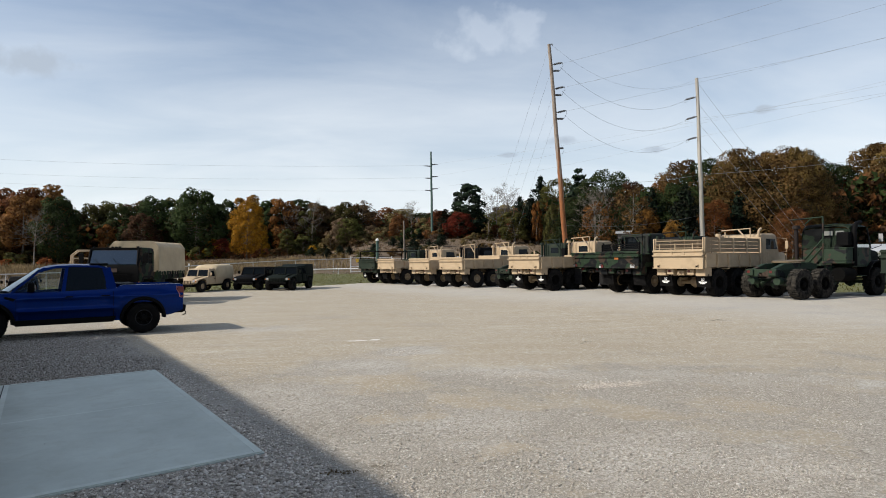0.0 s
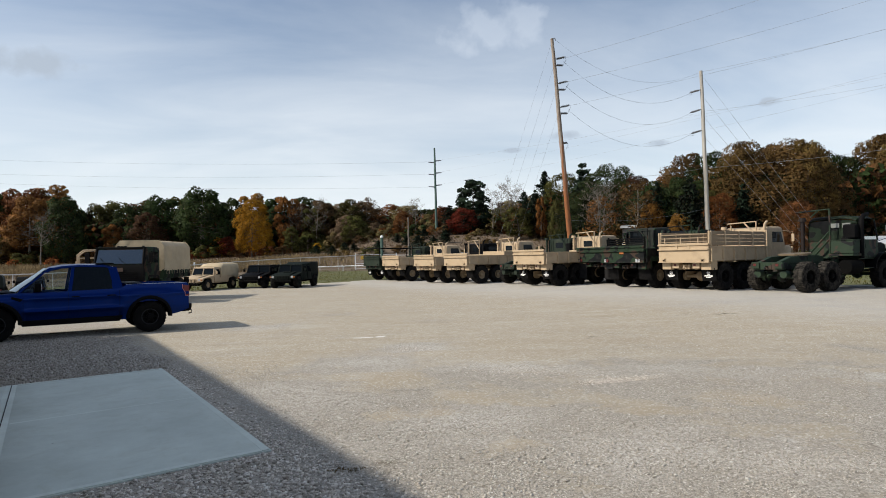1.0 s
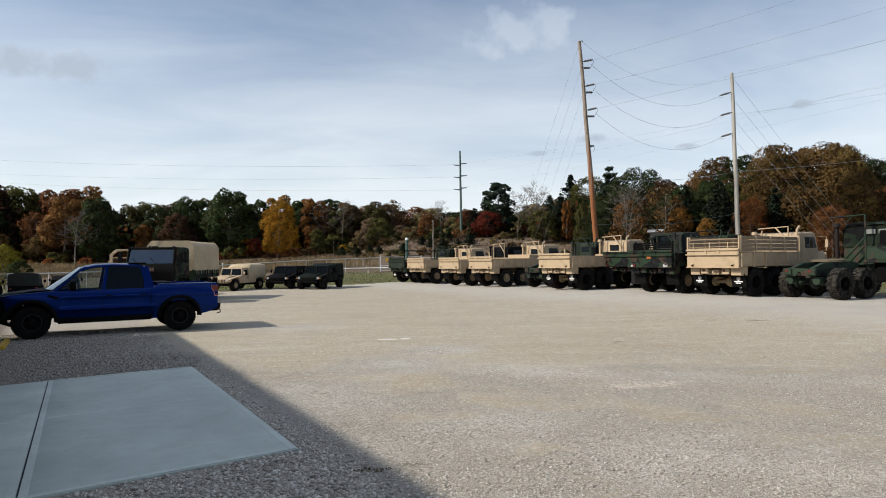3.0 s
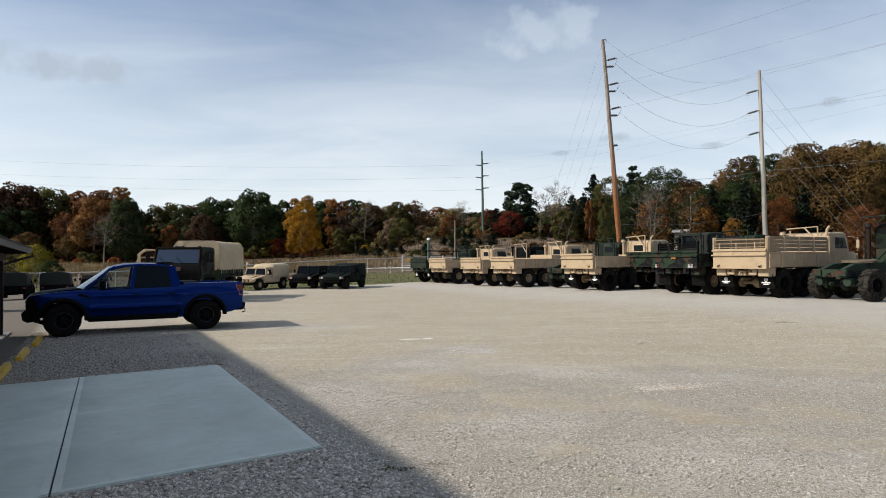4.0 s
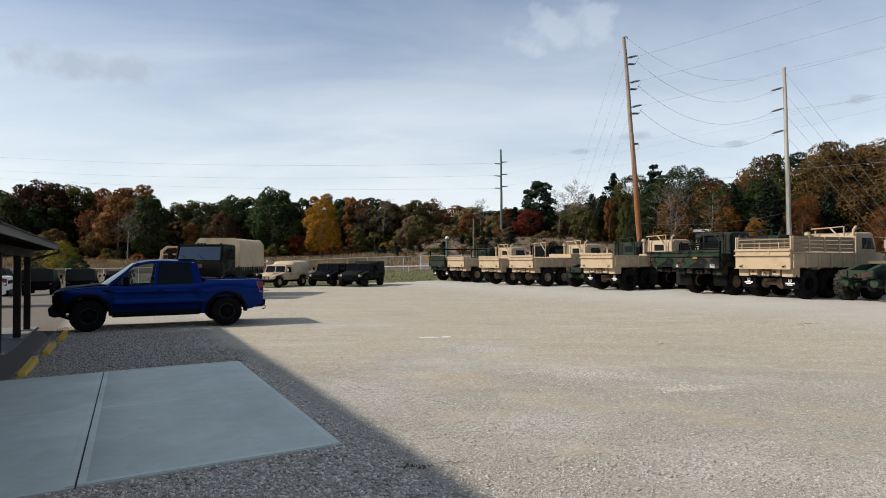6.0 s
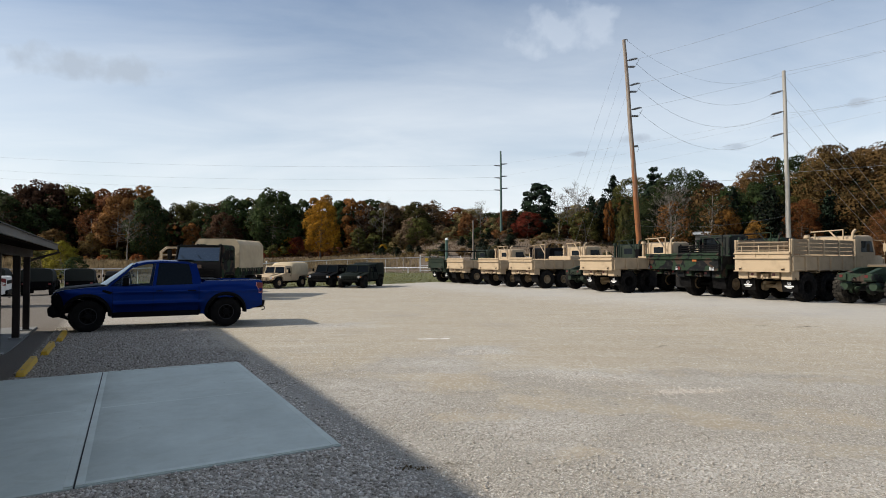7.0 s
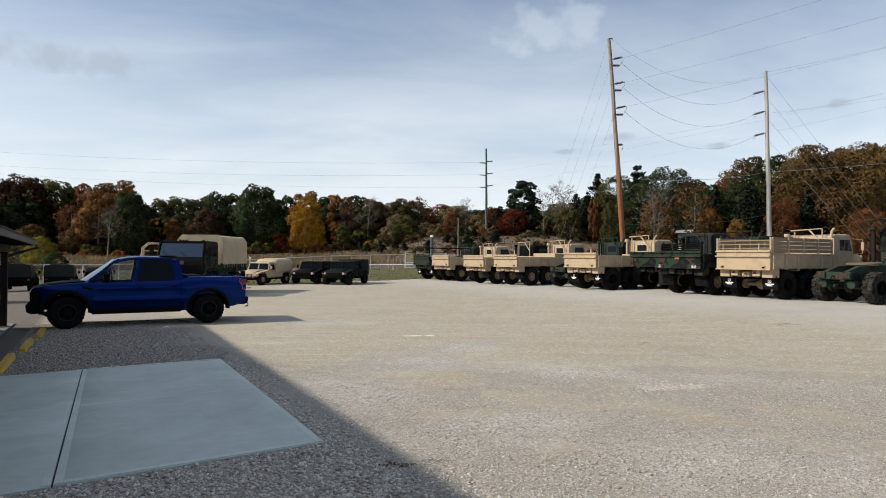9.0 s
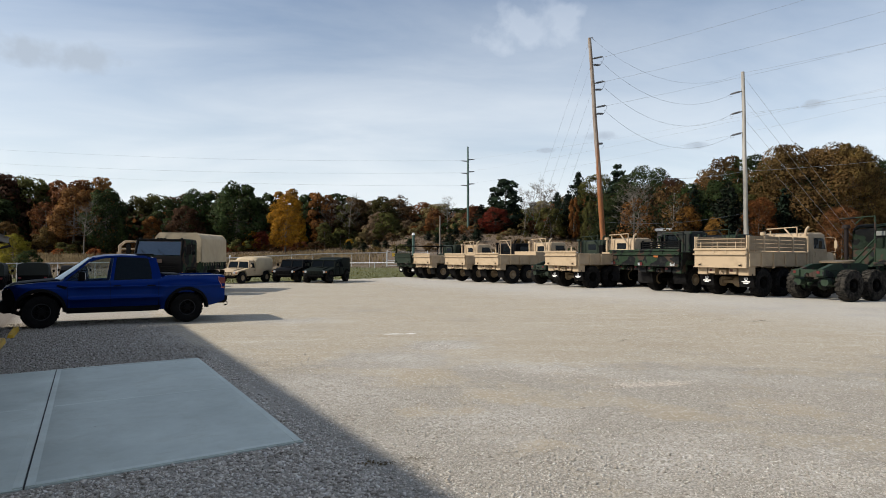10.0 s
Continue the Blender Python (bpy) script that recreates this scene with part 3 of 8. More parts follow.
def lathe(bm, prof, at, n=32, caps=True):
    """Revolve (radius, x) pairs round an axis along x through 'at'."""
    ax, ay, az = at
    rings = [[bm.verts.new((ax + x, ay + r * math.cos(k * math.tau / n), az + r * math.sin(k * math.tau / n))) for k in range(n)] for r, x in prof]
    for i in range(len(prof) - 1):
        for k in range(n):
            bm.faces.new((rings[i][k], rings[i][(k + 1) % n], rings[i + 1][(k + 1) % n], rings[i + 1][k]))
    for ring in (rings[0], rings[-1]) if caps else ():
        bm.faces.new(ring)
    return bm


def surface(bm, rows, close=False):
    """A skin over rows of points."""
    v = [[bm.verts.new(p) for p in row] for row in rows]
    for i in range(len(v) - 1):
        m = len(v[i])
        for k in range(m if close else m - 1):
            bm.faces.new((v[i][k], v[i][(k + 1) % m], v[i + 1][(k + 1) % m], v[i + 1][k]))
    return v


def lerp_table(table, x):
    if x <= table[0][0]:
        return table[0][1]
    for (a, va), (b, vb) in zip(table, table[1:]):
        if x <= b:
            return va + (vb - va) * (x - a) / (b - a)
    return table[-1][1]


def wheel(parent, x, y, r, w, rim_r, rim_mat, side, lugs=22, bolts=8, deep=0.05, spokes=0, tread=None):
    """Tyre with tread lugs on a dished rim; side: +1 outer face to the right."""
    c = (x, y, r)
    bm = bmesh.new()
    h = w / 2
    rt = r - deep * 0.6
    prof = [(rim_r, -h * 0.82), (rim_r + 0.03, -h * 0.97), ((rim_r + rt) / 2, -h), (rt - 0.05, -h * 0.98), (rt - 0.01, -h * 0.85), (rt, -h * 0.6), (rt, 0),
            (rt, h * 0.6), (rt - 0.01, h * 0.85), (rt - 0.05, h * 0.98), ((rim_r + rt) / 2, h), (rim_r + 0.03, h * 0.97), (rim_r, h * 0.82)]
    lathe(bm, prof, c, 36, False)
    for k in range(lugs):
        for sgn in (-1, 1):
            a = (k + (0.25 if sgn > 0 else -0.25)) * math.tau / lugs
            half = 0.30 * math.tau / lugs
            pts = []
            for xx in (0.04 * h, 1.0 * h):
                for aa in (a - half, a + half):
                    for rr in (rt - 0.03, r if xx < 0.5 * h else r - 0.012):
                        tw = aa + (0.25 * half if xx > 0.5 * h else -0.1 * half)
                        pts.append(bm.verts.new((x + sgn * xx, y + rr * math.cos(tw), r + rr * math.sin(tw))))
            for f in ((0, 1, 3, 2), (4, 6, 7, 5), (0, 4, 5, 1), (2, 3, 7, 6), (1, 5, 7, 3)):
                bm.faces.new([pts[i] for i in f])
    s = side
    rb = bmesh.new()
    lathe(rb, [(rim_r, s * -h * 0.8), (rim_r, s * h * 0.86), (rim_r * 0.93, s * h * 0.86), (rim_r * 0.88, s * h * 0.55), (rim_r * 0.60, s * h * 0.35), (rim_r * 0.42, s * h * 0.45),
               (rim_r * 0.40, s * h * 0.95), (rim_r * 0.28, s * h * 1.02), (0.02, s * h * 1.02)], c, 28)
    hb = rb
    for k in range(bolts):
        a = k * math.tau / bolts
        p = Vector((x + s * h * 0.36, y + rim_r * 0.52 * math.cos(a), r + rim_r * 0.52 * math.sin(a)))
        cyl(hb, p, p + Vector((s * 0.06, 0, 0)), 0.022, n=6)
    for k in range(spokes):
        a = k * math.tau / spokes
        ca, sa = math.cos(a), math.sin(a)
        q0 = Vector((x + s * h * 0.62, y + rim_r * 0.25 * ca, r + rim_r * 0.25 * sa))
        q1 = Vector((x + s * h * 0.78, y + rim_r * 0.90 * ca, r + rim_r * 0.90 * sa))
        cyl(hb, q0, q1, 0.035, 0.028, 6)
    ob = part("wheel", rb, rim_mat, parent)
    part("tyre", bm, tread or RUBBER, ob)
    if spokes:
        ring = bmesh.new()
        lathe(ring, [(rim_r * 0.93, s * h * 0.87), (rim_r * 1.0, s * h * 0.90), (rim_r * 0.93, s * h * 0.93), (rim_r * 0.90, s * h * 0.89)], c, 32, False)
        part("bead_ring", ring, BEAD, ob)
    return ob

# ---- the yard ----
YARD = pose(0, 0, 0, 0, 0, 28.3)    # x away from the building, y along its front


def smooth(a, b, x):
    t = min(1, max(0, (x - a) / (b - a)))
    return t * t * (3 - 2 * t)


def ground_z(x, y):
    r = math.hypot(x, y)
    if y < 1:
        return -0.31 * smooth(0, 20, r)
    return -0.31 * smooth(0, 20, r) + 0.25 * smooth(3, 14, x) * smooth(12, 26, y) - 0.85 * smooth(8, 32, -x) * smooth(22, 52, y) + 4.3 * (0.60 + 0.40 * smooth(-0.5, -0.12, x / y)) * smooth(62, 175, r) + 3.5 * smooth(-0.10, 0.02, x / y) * smooth(0.42, 0.25, x / y) * smooth(86, 160, y)


def spot(n, b, heading=0.0, scale=1.0, sink=0.0):
    """Where n metres out from the building and b along it; heading 0 along the building, 90 straight out."""
    p = YARD @ Vector((n, b, 0))
    return pose(p.x, p.y, ground_z(p.x, p.y) - sink, 0, 0, 28.3 - heading) @ Matrix.Scale(scale, 4)


def gravel_edge(n, b):
    """Above 0 on the gravel, below 0 on the grass."""
    wob = 0.5 * noise.noise((n * 0.2, b * 0.2, 0)) + 0.25 * noise.noise((n * 0.7, b * 0.7, 3))
    far = lerp_table(((4, 70.0), (9, 44.2), (12, 43.6), (25, 48.6), (40, 48.6)), n)
    return min(34.4 - n, far - b) + wob


def axis(lo, hi, fine_lo, fine_hi, step, grow=1.22):
    out, x = [], fine_lo
    while x < fine_hi:
        out.append(x)
        x += step
    s = step
    while x < hi:
        out.append(x)
        s *= grow
        x += s
    out.append(hi)
    s, x = step, fine_lo
    while x > lo:
        s *= grow
        x -= s
        out.insert(0, max(x, lo))
    return out


def build_ground():
    xs, ys = axis(-900, 900, -52, 52, 0.8), axis(-300, 1800, -3, 92, 0.8)
    zs = [[ground_z(x, y) for x in xs] for y in ys]
    verts, faces, mats = [], [], []
    inv = YARD.inverted()
    for j, y in enumerate(ys):
        for i, x in enumerate(xs):
            tiny = 0.012 * noise.noise((x * 0.9, y * 0.9, 1)) + 0.02 * noise.noise((x * 0.23, y * 0.23, 5))
            verts.append((x, y, zs[j][i] + tiny * smooth(7, 14, math.hypot(x, y))))
    nx = len(xs)
    for j in range(len(ys) - 1):
        for i in range(nx - 1):
            faces.append((j * nx + i, j * nx + i + 1, (j + 1) * nx + i + 1, (j + 1) * nx + i))
            cx, cy = (xs[i] + xs[i + 1]) / 2, (ys[j] + ys[j + 1]) / 2
            q = inv @ Vector((cx, cy, 0))
            r = math.hypot(cx, cy)
            if gravel_edge(q.x, q.y) > 0 and r < 95:
                mats.append(0)
            elif r < 80 + 4 * noise.noise((cx * 0.05, cy * 0.05, 0)):
                mats.append(1)
            elif r < 152:
                mats.append(2)
            else:
                mats.append(3)
    me = bpy.data.meshes.new("ground")
    me.from_pydata(verts, [], faces)
    me.polygons.foreach_set("material_index", mats)
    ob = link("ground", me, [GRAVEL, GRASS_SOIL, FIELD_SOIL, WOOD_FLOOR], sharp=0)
    me.polygons.foreach_set("use_smooth", [True] * len(me.polygons))
    return tagged(ob, "pale crushed limestone gravel yard with grass and field beyond", "ground", kind="structure")


build_ground()


# concrete slab in two bays, poured along the ground's fall, a little out of square
def skewed(bm):
    for q in bm.verts:
        n, b = q.co.x, q.co.y
        q.co.x, q.co.y = n + 0.017 * (b - 8.6), b + 0.05 * (n - 1.0)
    return bm


def slab_bay(n0, n1, b0, b1):
    bm = bmesh.new()
    rows = []
    steps = 32
    across = [n0, *(n0 + 0.012 + (n1 - n0 - 0.024) * k / 6 for k in range(7)), n1]
    for k in range(steps + 1):
        b = b0 + (b1 - b0) * k / steps
        row = []
        for n in across:
            p = YARD @ Vector((n, b, 0))
            edge = n in (n0, n1) or k in (0, steps)
            row.append(Vector((n, b, ground_z(p.x, p.y) + (0.012 if edge else 0.020))))
        rows.append(row)
    v = surface(bm, rows)
    last = len(across) - 1
    rim = v[0] + [v[j][last] for j in range(1, steps + 1)] + v[steps][-2::-1] + [v[j][0] for j in range(steps - 1, 0, -1)]
    low = [bm.verts.new(q.co - Vector((0, 0, 0.14))) for q in rim]
    for k in range(len(rim)):
        bm.faces.new((rim[k], rim[(k + 1) % len(rim)], low[(k + 1) % len(rim)], low[k]))
    return skewed(bm)


slab = thing("concrete_apron", YARD.copy(), "new pale brushed concrete apron slab in the gravel", "pavement", kind="structure")
part("concrete_bay", slab_bay(-0.198, 1.955, 5.50, 11.62), CONCRETE, slab)
part("concrete_bay", slab_bay(-2.10, -0.212, 5.50, 11.62), CONCRETE, slab)


def slab_strip(n0, n1, b0, b1, up, mat, name, label=""):
    """A thin band on the slab, along its longer side."""
    bm = bmesh.new()
    pts = []
    along_n = abs(n1 - n0) > abs(b1 - b0)
    for u in [k / 32 for k in range(33)]:
        ends = []
        for w in (0, 1):
            n = n0 + (n1 - n0) * (u if along_n else w)
            b = b0 + (b1 - b0) * (w if along_n else u)
            p = YARD @ Vector((n, b, 0))
            ends.append((n, b, ground_z(p.x, p.y) + up))
        pts.append(ends)
    top = surface(bm, pts)
    bot = surface(bm, [[(q[0], q[1], q[2] - 0.012) for q in row] for row in pts])
    for k in range(32):
        for w in (0, 1):
            bm.faces.new((top[k][w], top[k + 1][w], bot[k + 1][w], bot[k][w]))
    for k in (0, 32):
        bm.faces.new((top[k][0], top[k][1], bot[k][1], bot[k][0]))
    return part(name, skewed(bm), mat, slab, label)


# smooth trowelled bands at the joint and edges, and a tooled line across
slab_strip(-0.196, -0.135, 5.52, 11.60, 0.0210, CONCRETE_LIGHT, "edge_band", "smooth trowelled band")
slab_strip(-0.275, -0.214, 5.52, 11.60, 0.0210, CONCRETE_LIGHT, "edge_band", "smooth trowelled band")
slab_strip(-0.12, 1.93, 8.47, 8.53, 0.0210, CONCRETE_LIGHT, "tooled_line", "pale tooled line")
slab_strip(-2.09, -0.285, 8.47, 8.53, 0.0210, CONCRETE_LIGHT, "tooled_line", "pale tooled line")
for n0, n1, b0, b1 in ((1.875, 1.94, 5.52, 11.60), (-0.13, 1.87, 11.52, 11.60), (-0.13, 1.87, 5.515, 5.58)):
    slab_strip(n0, n1, b0, b1, 0.0211, CONCRETE_LIGHT, "edge_band", "smooth trowelled band")
slab_strip(-0.2115, -0.1985, 5.51, 11.61, 0.010, JOINT, "joint_strip", "black joint filler")


# ---- the building beside the camera ----
def porch():
    bld = thing("porch_building", YARD.copy(), "low building with a porch roof on dark brown posts", "building", kind="structure")
    part("wall", boxes(((-5.0, -16, -0.6), (-4.75, 20.2, 5.39))), SIDING, bld, "tall plain siding wall")
    part("wall", boxes(((-19, 19.95, -0.6), (-5.0, 20.2, 5.39)), ((-19, -16.25, -0.6), (-5.0, -16, 5.39)), ((-19.25, -16, -0.6), (-19, 20.2, 5.39))), SIDING, bld)
    part("porch_floor", boxes(((-4.75, 11.9, -0.6), (-1.95, 21.1, -0.268), 0.012)), SHADED_CONCRETE, bld, "grey concrete porch floor")

    def rise(b):    # the porch roof runs down towards its far end
        return 0.012 * (21.0 - b)

    def along(prof, b0, b1, tilt=False):
        bm = bmesh.new()
        rows = [[(n, b, z + (rise(b) if tilt else 0)) for n, z in prof] for b in (b0, b1)]
        v = surface(bm, rows, True)
        bm.faces.new(v[0])
        bm.faces.new(v[-1])
        bmesh.ops.recalc_face_normals(bm, faces=bm.faces)
        return bm
    # main roof high over the wall, and the lower porch roof that leans on it
    part("roof", along([(-4.60, 5.55), (-12.0, 7.45), (-19.5, 5.55), (-19.5, 5.40), (-12.0, 7.30), (-4.60, 5.40)], -16.5, 21.05), SHINGLE, bld, "grey main roof")
    part("porch_roof", along([(-1.50, 2.075), (-4.75, 2.885), (-4.75, 2.765), (-1.50, 1.965)], -16.8, 20.8, True), SHINGLE, bld, "grey porch roof")
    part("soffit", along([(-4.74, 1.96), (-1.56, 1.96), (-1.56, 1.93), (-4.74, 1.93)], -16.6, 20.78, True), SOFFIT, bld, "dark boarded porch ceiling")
    part("fascia", along([(-1.50, 2.08), (-1.46, 2.08), (-1.46, 1.945), (-1.50, 1.945)], -16.8, 20.8, True), FASCIA, bld, "grey metal fascia")
    part("fascia", boxes(((-4.75, 20.8, 1.945), (-1.46, 20.83, 2.08), 0.005)), FASCIA, bld)
    part("drip_edge", along([(-1.58, 2.115), (-1.42, 2.095), (-1.42, 2.078), (-1.58, 2.09)], -16.8, 20.8, True), SHINGLE, bld)
    part("beam", along([(-2.26, 1.928), (-2.04, 1.928), (-2.04, 1.74), (-2.26, 1.74)], -16, 20.7, True), POST_BROWN, bld)
    for b in (-9.4, -4.2, 11.6, 15.2, 18.1, 20.05):
        p = part("post", boxes(((-2.19, b - 0.075, -0.262), (-2.04, b + 0.075, 1.732 + rise(b + 0.075)), 0.008)), POST_BROWN, bld)
        part("post_base", boxes(((-2.25, b - 0.11, -0.272), (-1.98, b + 0.11, -0.235), 0.004)), STEEL, p)
    d = bmesh.new()
    tube(d, [(-1.46, 20.70, 1.96), (-1.42, 20.72, 1.88), (-1.92, 20.42, 1.70), (-2.07, 20.22, 1.62), (-2.10, 20.175, 1.50), (-2.10, 20.175, -0.26)], 0.034, 8)
    part("downspout", d, POST_BROWN, bld)


porch()

# ---- blue pickup and other pickups ----
def pickup(m, body_mat, label, steer=0.0, group=""):
    """Crew-cab pickup; rear axle at y = 0, front axle at y = 3.6, nose to +y."""
    t = thing("pickup_truck", m, label, "pickup truck", group)
    AX, RA, W = 3.6, 0.44, 0.985
    upper = [(-1.17, 1.40), (-1.10, 1.425), (0.52, 1.43), (0.60, 1.33), (2.6, 1.29), (3.05, 1.30), (3.5, 1.275), (4.1, 1.21), (4.42, 1.12), (4.5, 1.03)]

    def arch(y, c, r):
        return math.sqrt(max(0, r * r - (y - c) ** 2))

    def lower(y):
        z = lerp_table([(-1.17, 0.62), (-0.8, 0.50), (-0.5, 0.46), (0.5, 0.40), (3.1, 0.40), (4.1, 0.46), (4.5, 0.60)], y)
        return max(z, RA + arch(y, 0, 0.53) if abs(y) < 0.53 else 0, RA + arch(y, AX, 0.54) if abs(y - AX) < 0.54 else 0)

    def half(y, z):
        s = 1 - 0.035 * smooth(1.05, 1.45, z) - 0.03 * smooth(0.75, 0.45, z)
        s *= 1 - 0.16 * smooth(4.0, 4.55, y) ** 2 - 0.015 * smooth(-0.8, -1.17, y)
        bulge = 0.045 * max(0, 1 - ((y) / 0.75) ** 2) * smooth(0.5, 0.9, z) * smooth(1.35, 1.05, z) + 0.05 * max(0, 1 - ((y - AX) / 0.8) ** 2) * smooth(0.5, 0.9, z) * smooth(1.25, 1.0, z)
        crease = 0.030 * math.exp(-((z - 0.75) / 0.035) ** 2) * (1 if 0.62 < y < 2.98 else 0) + 0.012 * math.exp(-((z - 1.10) / 0.06) ** 2)
        tuck = -0.035 * smooth(0.74, 0.62, z) * (1 if 0.62 < y < 2.98 else 0)
        return W * s + bulge + crease + tuck

    ys = sorted(set([round(-1.17 + 0.05 * k, 3) for k in range(114)] + [4.5]))
    ys = [y for y in ys if y <= 4.5]
    bm = bmesh.new()
    for sg in (-1, 1):
        rows = []
        for y in ys:
            lo, hi = lower(y), lerp_table(upper, y)
            rows.append([(sg * half(y, lo + (hi - lo) * k / 26), y, lo + (hi - lo) * k / 26) for k in range(27)])
        surface(bm, rows)
        # return lips under the arches and sills
        for lo_y, hi_y in ((-1.17, -0.56), (0.56, AX - 0.57), (AX + 0.57, 4.5)):
            surface(bm, [[(sg * half(y, lower(y)), y, lower(y)), (sg * (half(y, lower(y)) - 0.10), y, lower(y) + 0.004)] for y in ys if lo_y <= y <= hi_y])
    hood = [y for y in ys if y >= 3.05]
    surface(bm, [[(half(y, lerp_table(upper, y)) * k / 8, y, lerp_table(upper, y) + 0.035 * (1 - (k / 8) ** 2) + 0.022 * (1 if abs(k) in (3, 4) else 0)) for k in range(-8, 9)] for y in hood])
    # bed rails, inner walls and floor
    bed = [y for y in ys if y <= 0.53]
    for sg in (-1, 1):
        surface(bm, [[(sg * half(y, 1.43), y, lerp_table(upper, y)), (sg * (half(y, 1.43) - 0.10), y, lerp_table(upper, y) + 0.008), (sg * (half(y, 1.43) - 0.11), y, 0.86)] for y in bed])
    surface(bm, [[(-W + 0.13, y, 0.86), (W - 0.13, y, 0.86)] for y in bed])
    part("body", bm, body_mat, t, sharp=28)
    # rear skin: tailgate with its step, then bumper
    tg = bmesh.new()
    surface(tg, [[(x, -1.17 - 0.03 * (1 - (x / 0.95) ** 2) + dy, z) for x in (-0.95, -0.8, -0.4, 0, 0.4, 0.8, 0.95)] for z, dy in ((0.66, 0.02), (0.9, 0.0), (1.02, -0.012), (1.1, 0.0), (1.36, -0.005), (1.41, 0.02), (1.41, 0.07), (0.86, 0.07))])
    part("tailgate", tg, body_mat, t)
    part("tailgate_applique", boxes(((-0.62, -1.225, 1.04), (0.62, -1.19, 1.25), 0.01)), BLACK, t)
    rb = bmesh.new()
    prism(rb, [(-1.27, 0.60), (-1.29, 0.74), (-1.18, 0.76), (-1.08, 0.56), (-1.19, 0.54)], -0.93, 0.93, 0.02)
    part("rear_bumper", rb, BLACK, t)
    hitch = boxes(((-0.04, -1.40, 0.46), (0.04, -1.10, 0.54), 0.006))
    cyl(hitch, (0, -1.37, 0.50), (0, -1.37, 0.60), 0.03, n=10)
    part("tow_hitch", hitch, BLACK, t)
    for x in (-0.55, 0.55):
        part("tow_hook", tube(bmesh.new(), [(x, -1.26, 0.57), (x, -1.37, 0.52), (x, -1.37, 0.45), (x, -1.26, 0.43)], 0.018, 6), BLACK, t)
    for sg in (-1, 1):
        lt = bmesh.new()
        prism(lt, [(-1.19, 0.98), (-1.19, 1.34), (-1.00, 1.36), (-0.97, 1.26), (-1.06, 1.10), (-1.06, 0.98)], sg * 0.86, sg * 0.975, 0.008)
        lamp = part("tail_light", lt, RED_LENS, t, "red tail light")
        rim = bmesh.new()
        tube(rim, [(sg * 0.978, -0.965, 1.37), (sg * 0.98, -0.955, 1.26), (sg * 0.983, -1.05, 1.10), (sg * 0.98, -1.05, 0.99), (sg * 0.975, -1.15, 0.975)], 0.010, 5)
        part("light_rim", rim, LENS_RIM, lamp)
        # flares
        for c, r in ((0, 0.525), (AX, 0.535)):
            fl = bmesh.new()
            rows = []
            for k in range(25):
                a = radians(-2) + radians(184) * k / 24
                z = RA + r * math.sin(a)
                yy = c + r * math.cos(a)
                x = half(min(yy, 4.4), max(z, 0.55))
                rows.append([(sg * (x - 0.02), c + (r + 0.085) * math.cos(a), RA + (r + 0.085) * math.sin(a)), (sg * (x + 0.055), c + (r + 0.055) * math.cos(a), RA + (r + 0.055) * math.sin(a)),
                             (sg * (x + 0.065), c + r * math.cos(a), RA + r * math.sin(a)), (sg * (x - 0.10), c + (r - 0.03) * math.cos(a), RA + (r - 0.03) * math.sin(a))])
            surface(fl, rows)
            part("wheel_arch_flare", fl, BLACK, t, "black fender flare")
            well = bmesh.new()
            surface(well, [[(sg * 0.5, c + 0.56 * math.cos(radians(a)), RA + 0.55 * math.sin(radians(a))), (sg * 0.96, c + 0.56 * math.cos(radians(a)), RA + 0.55 * math.sin(radians(a)))] for a in range(0, 181, 20)])
            part("wheel_well", well, UNDER, t)
        # running board, mirror, handles, vent, trim
        st = bmesh.new()
        prism(st, [(0.62, 0.37), (0.58, 0.52), (3.04, 0.52), (3.0, 0.37)], sg * 0.78, sg * 0.985, 0.03, 2)
        part("running_board", st, BLACK, t)
        mi = bmesh.new()
        box(mi, (sg * 1.03 - 0.14 * (sg < 0) + 0.0 * sg, 2.58, 1.32), (sg * 1.03 + 0.14 * (sg > 0), 2.74, 1.53), 0.035, 2)
        tube(mi, [(sg * 0.90, 2.72, 1.33), (sg * 1.06, 2.68, 1.38)], 0.035, 6)
        mr = part("wing_mirror", mi, BLACK, t)
        part("mirror_glass", boxes(((sg * 1.10 - 0.05, 2.572, 1.35), (sg * 1.10 + 0.05, 2.579, 1.50))), CHROME, mr)
        for y in (1.72, 0.80):
            hd = boxes(((sg * half(y, 1.12) - 0.01, y - 0.11, 1.095), (sg * half(y, 1.12) + sg * 0.035 if sg > 0 else sg * half(y, 1.12) + 0.01, y + 0.11, 1.135), 0.008)) if sg > 0 else \
                boxes(((sg * half(y, 1.12) - 0.035, y - 0.11, 1.095), (sg * half(y, 1.12) + 0.01, y + 0.11, 1.135), 0.008))
            part("door_handle", hd, BLACK, t)
        vent = bmesh.new()
        prism(vent, [(2.98, 1.10), (3.22, 1.20), (3.24, 1.13), (3.04, 1.02)], sg * (half(3.1, 1.1) - 0.03), sg * (half(3.1, 1.1) + 0.015), 0.005)
        part("fender_vent", vent, BLACK, t)
        for y in (0.62, 1.92, 2.98):
            lo = 0.52
            ln = bmesh.new()
            pts = [(sg * (half(y, lo + (1.27 - lo) * k / 10) + 0.001), y, lo + (1.27 - lo) * k / 10) for k in range(11)]
            tube(ln, pts, 0.0055, 4)
            part("door_seam", ln, BLACK, t)
        hl = bmesh.new()
        prism(hl, [(4.18, 0.97), (4.22, 1.13), (4.40, 1.10), (4.50, 1.00), (4.48, 0.93)], sg * 0.62, sg * 0.915, 0.012)
        lamp = part("headlight", hl, BLACK, t)
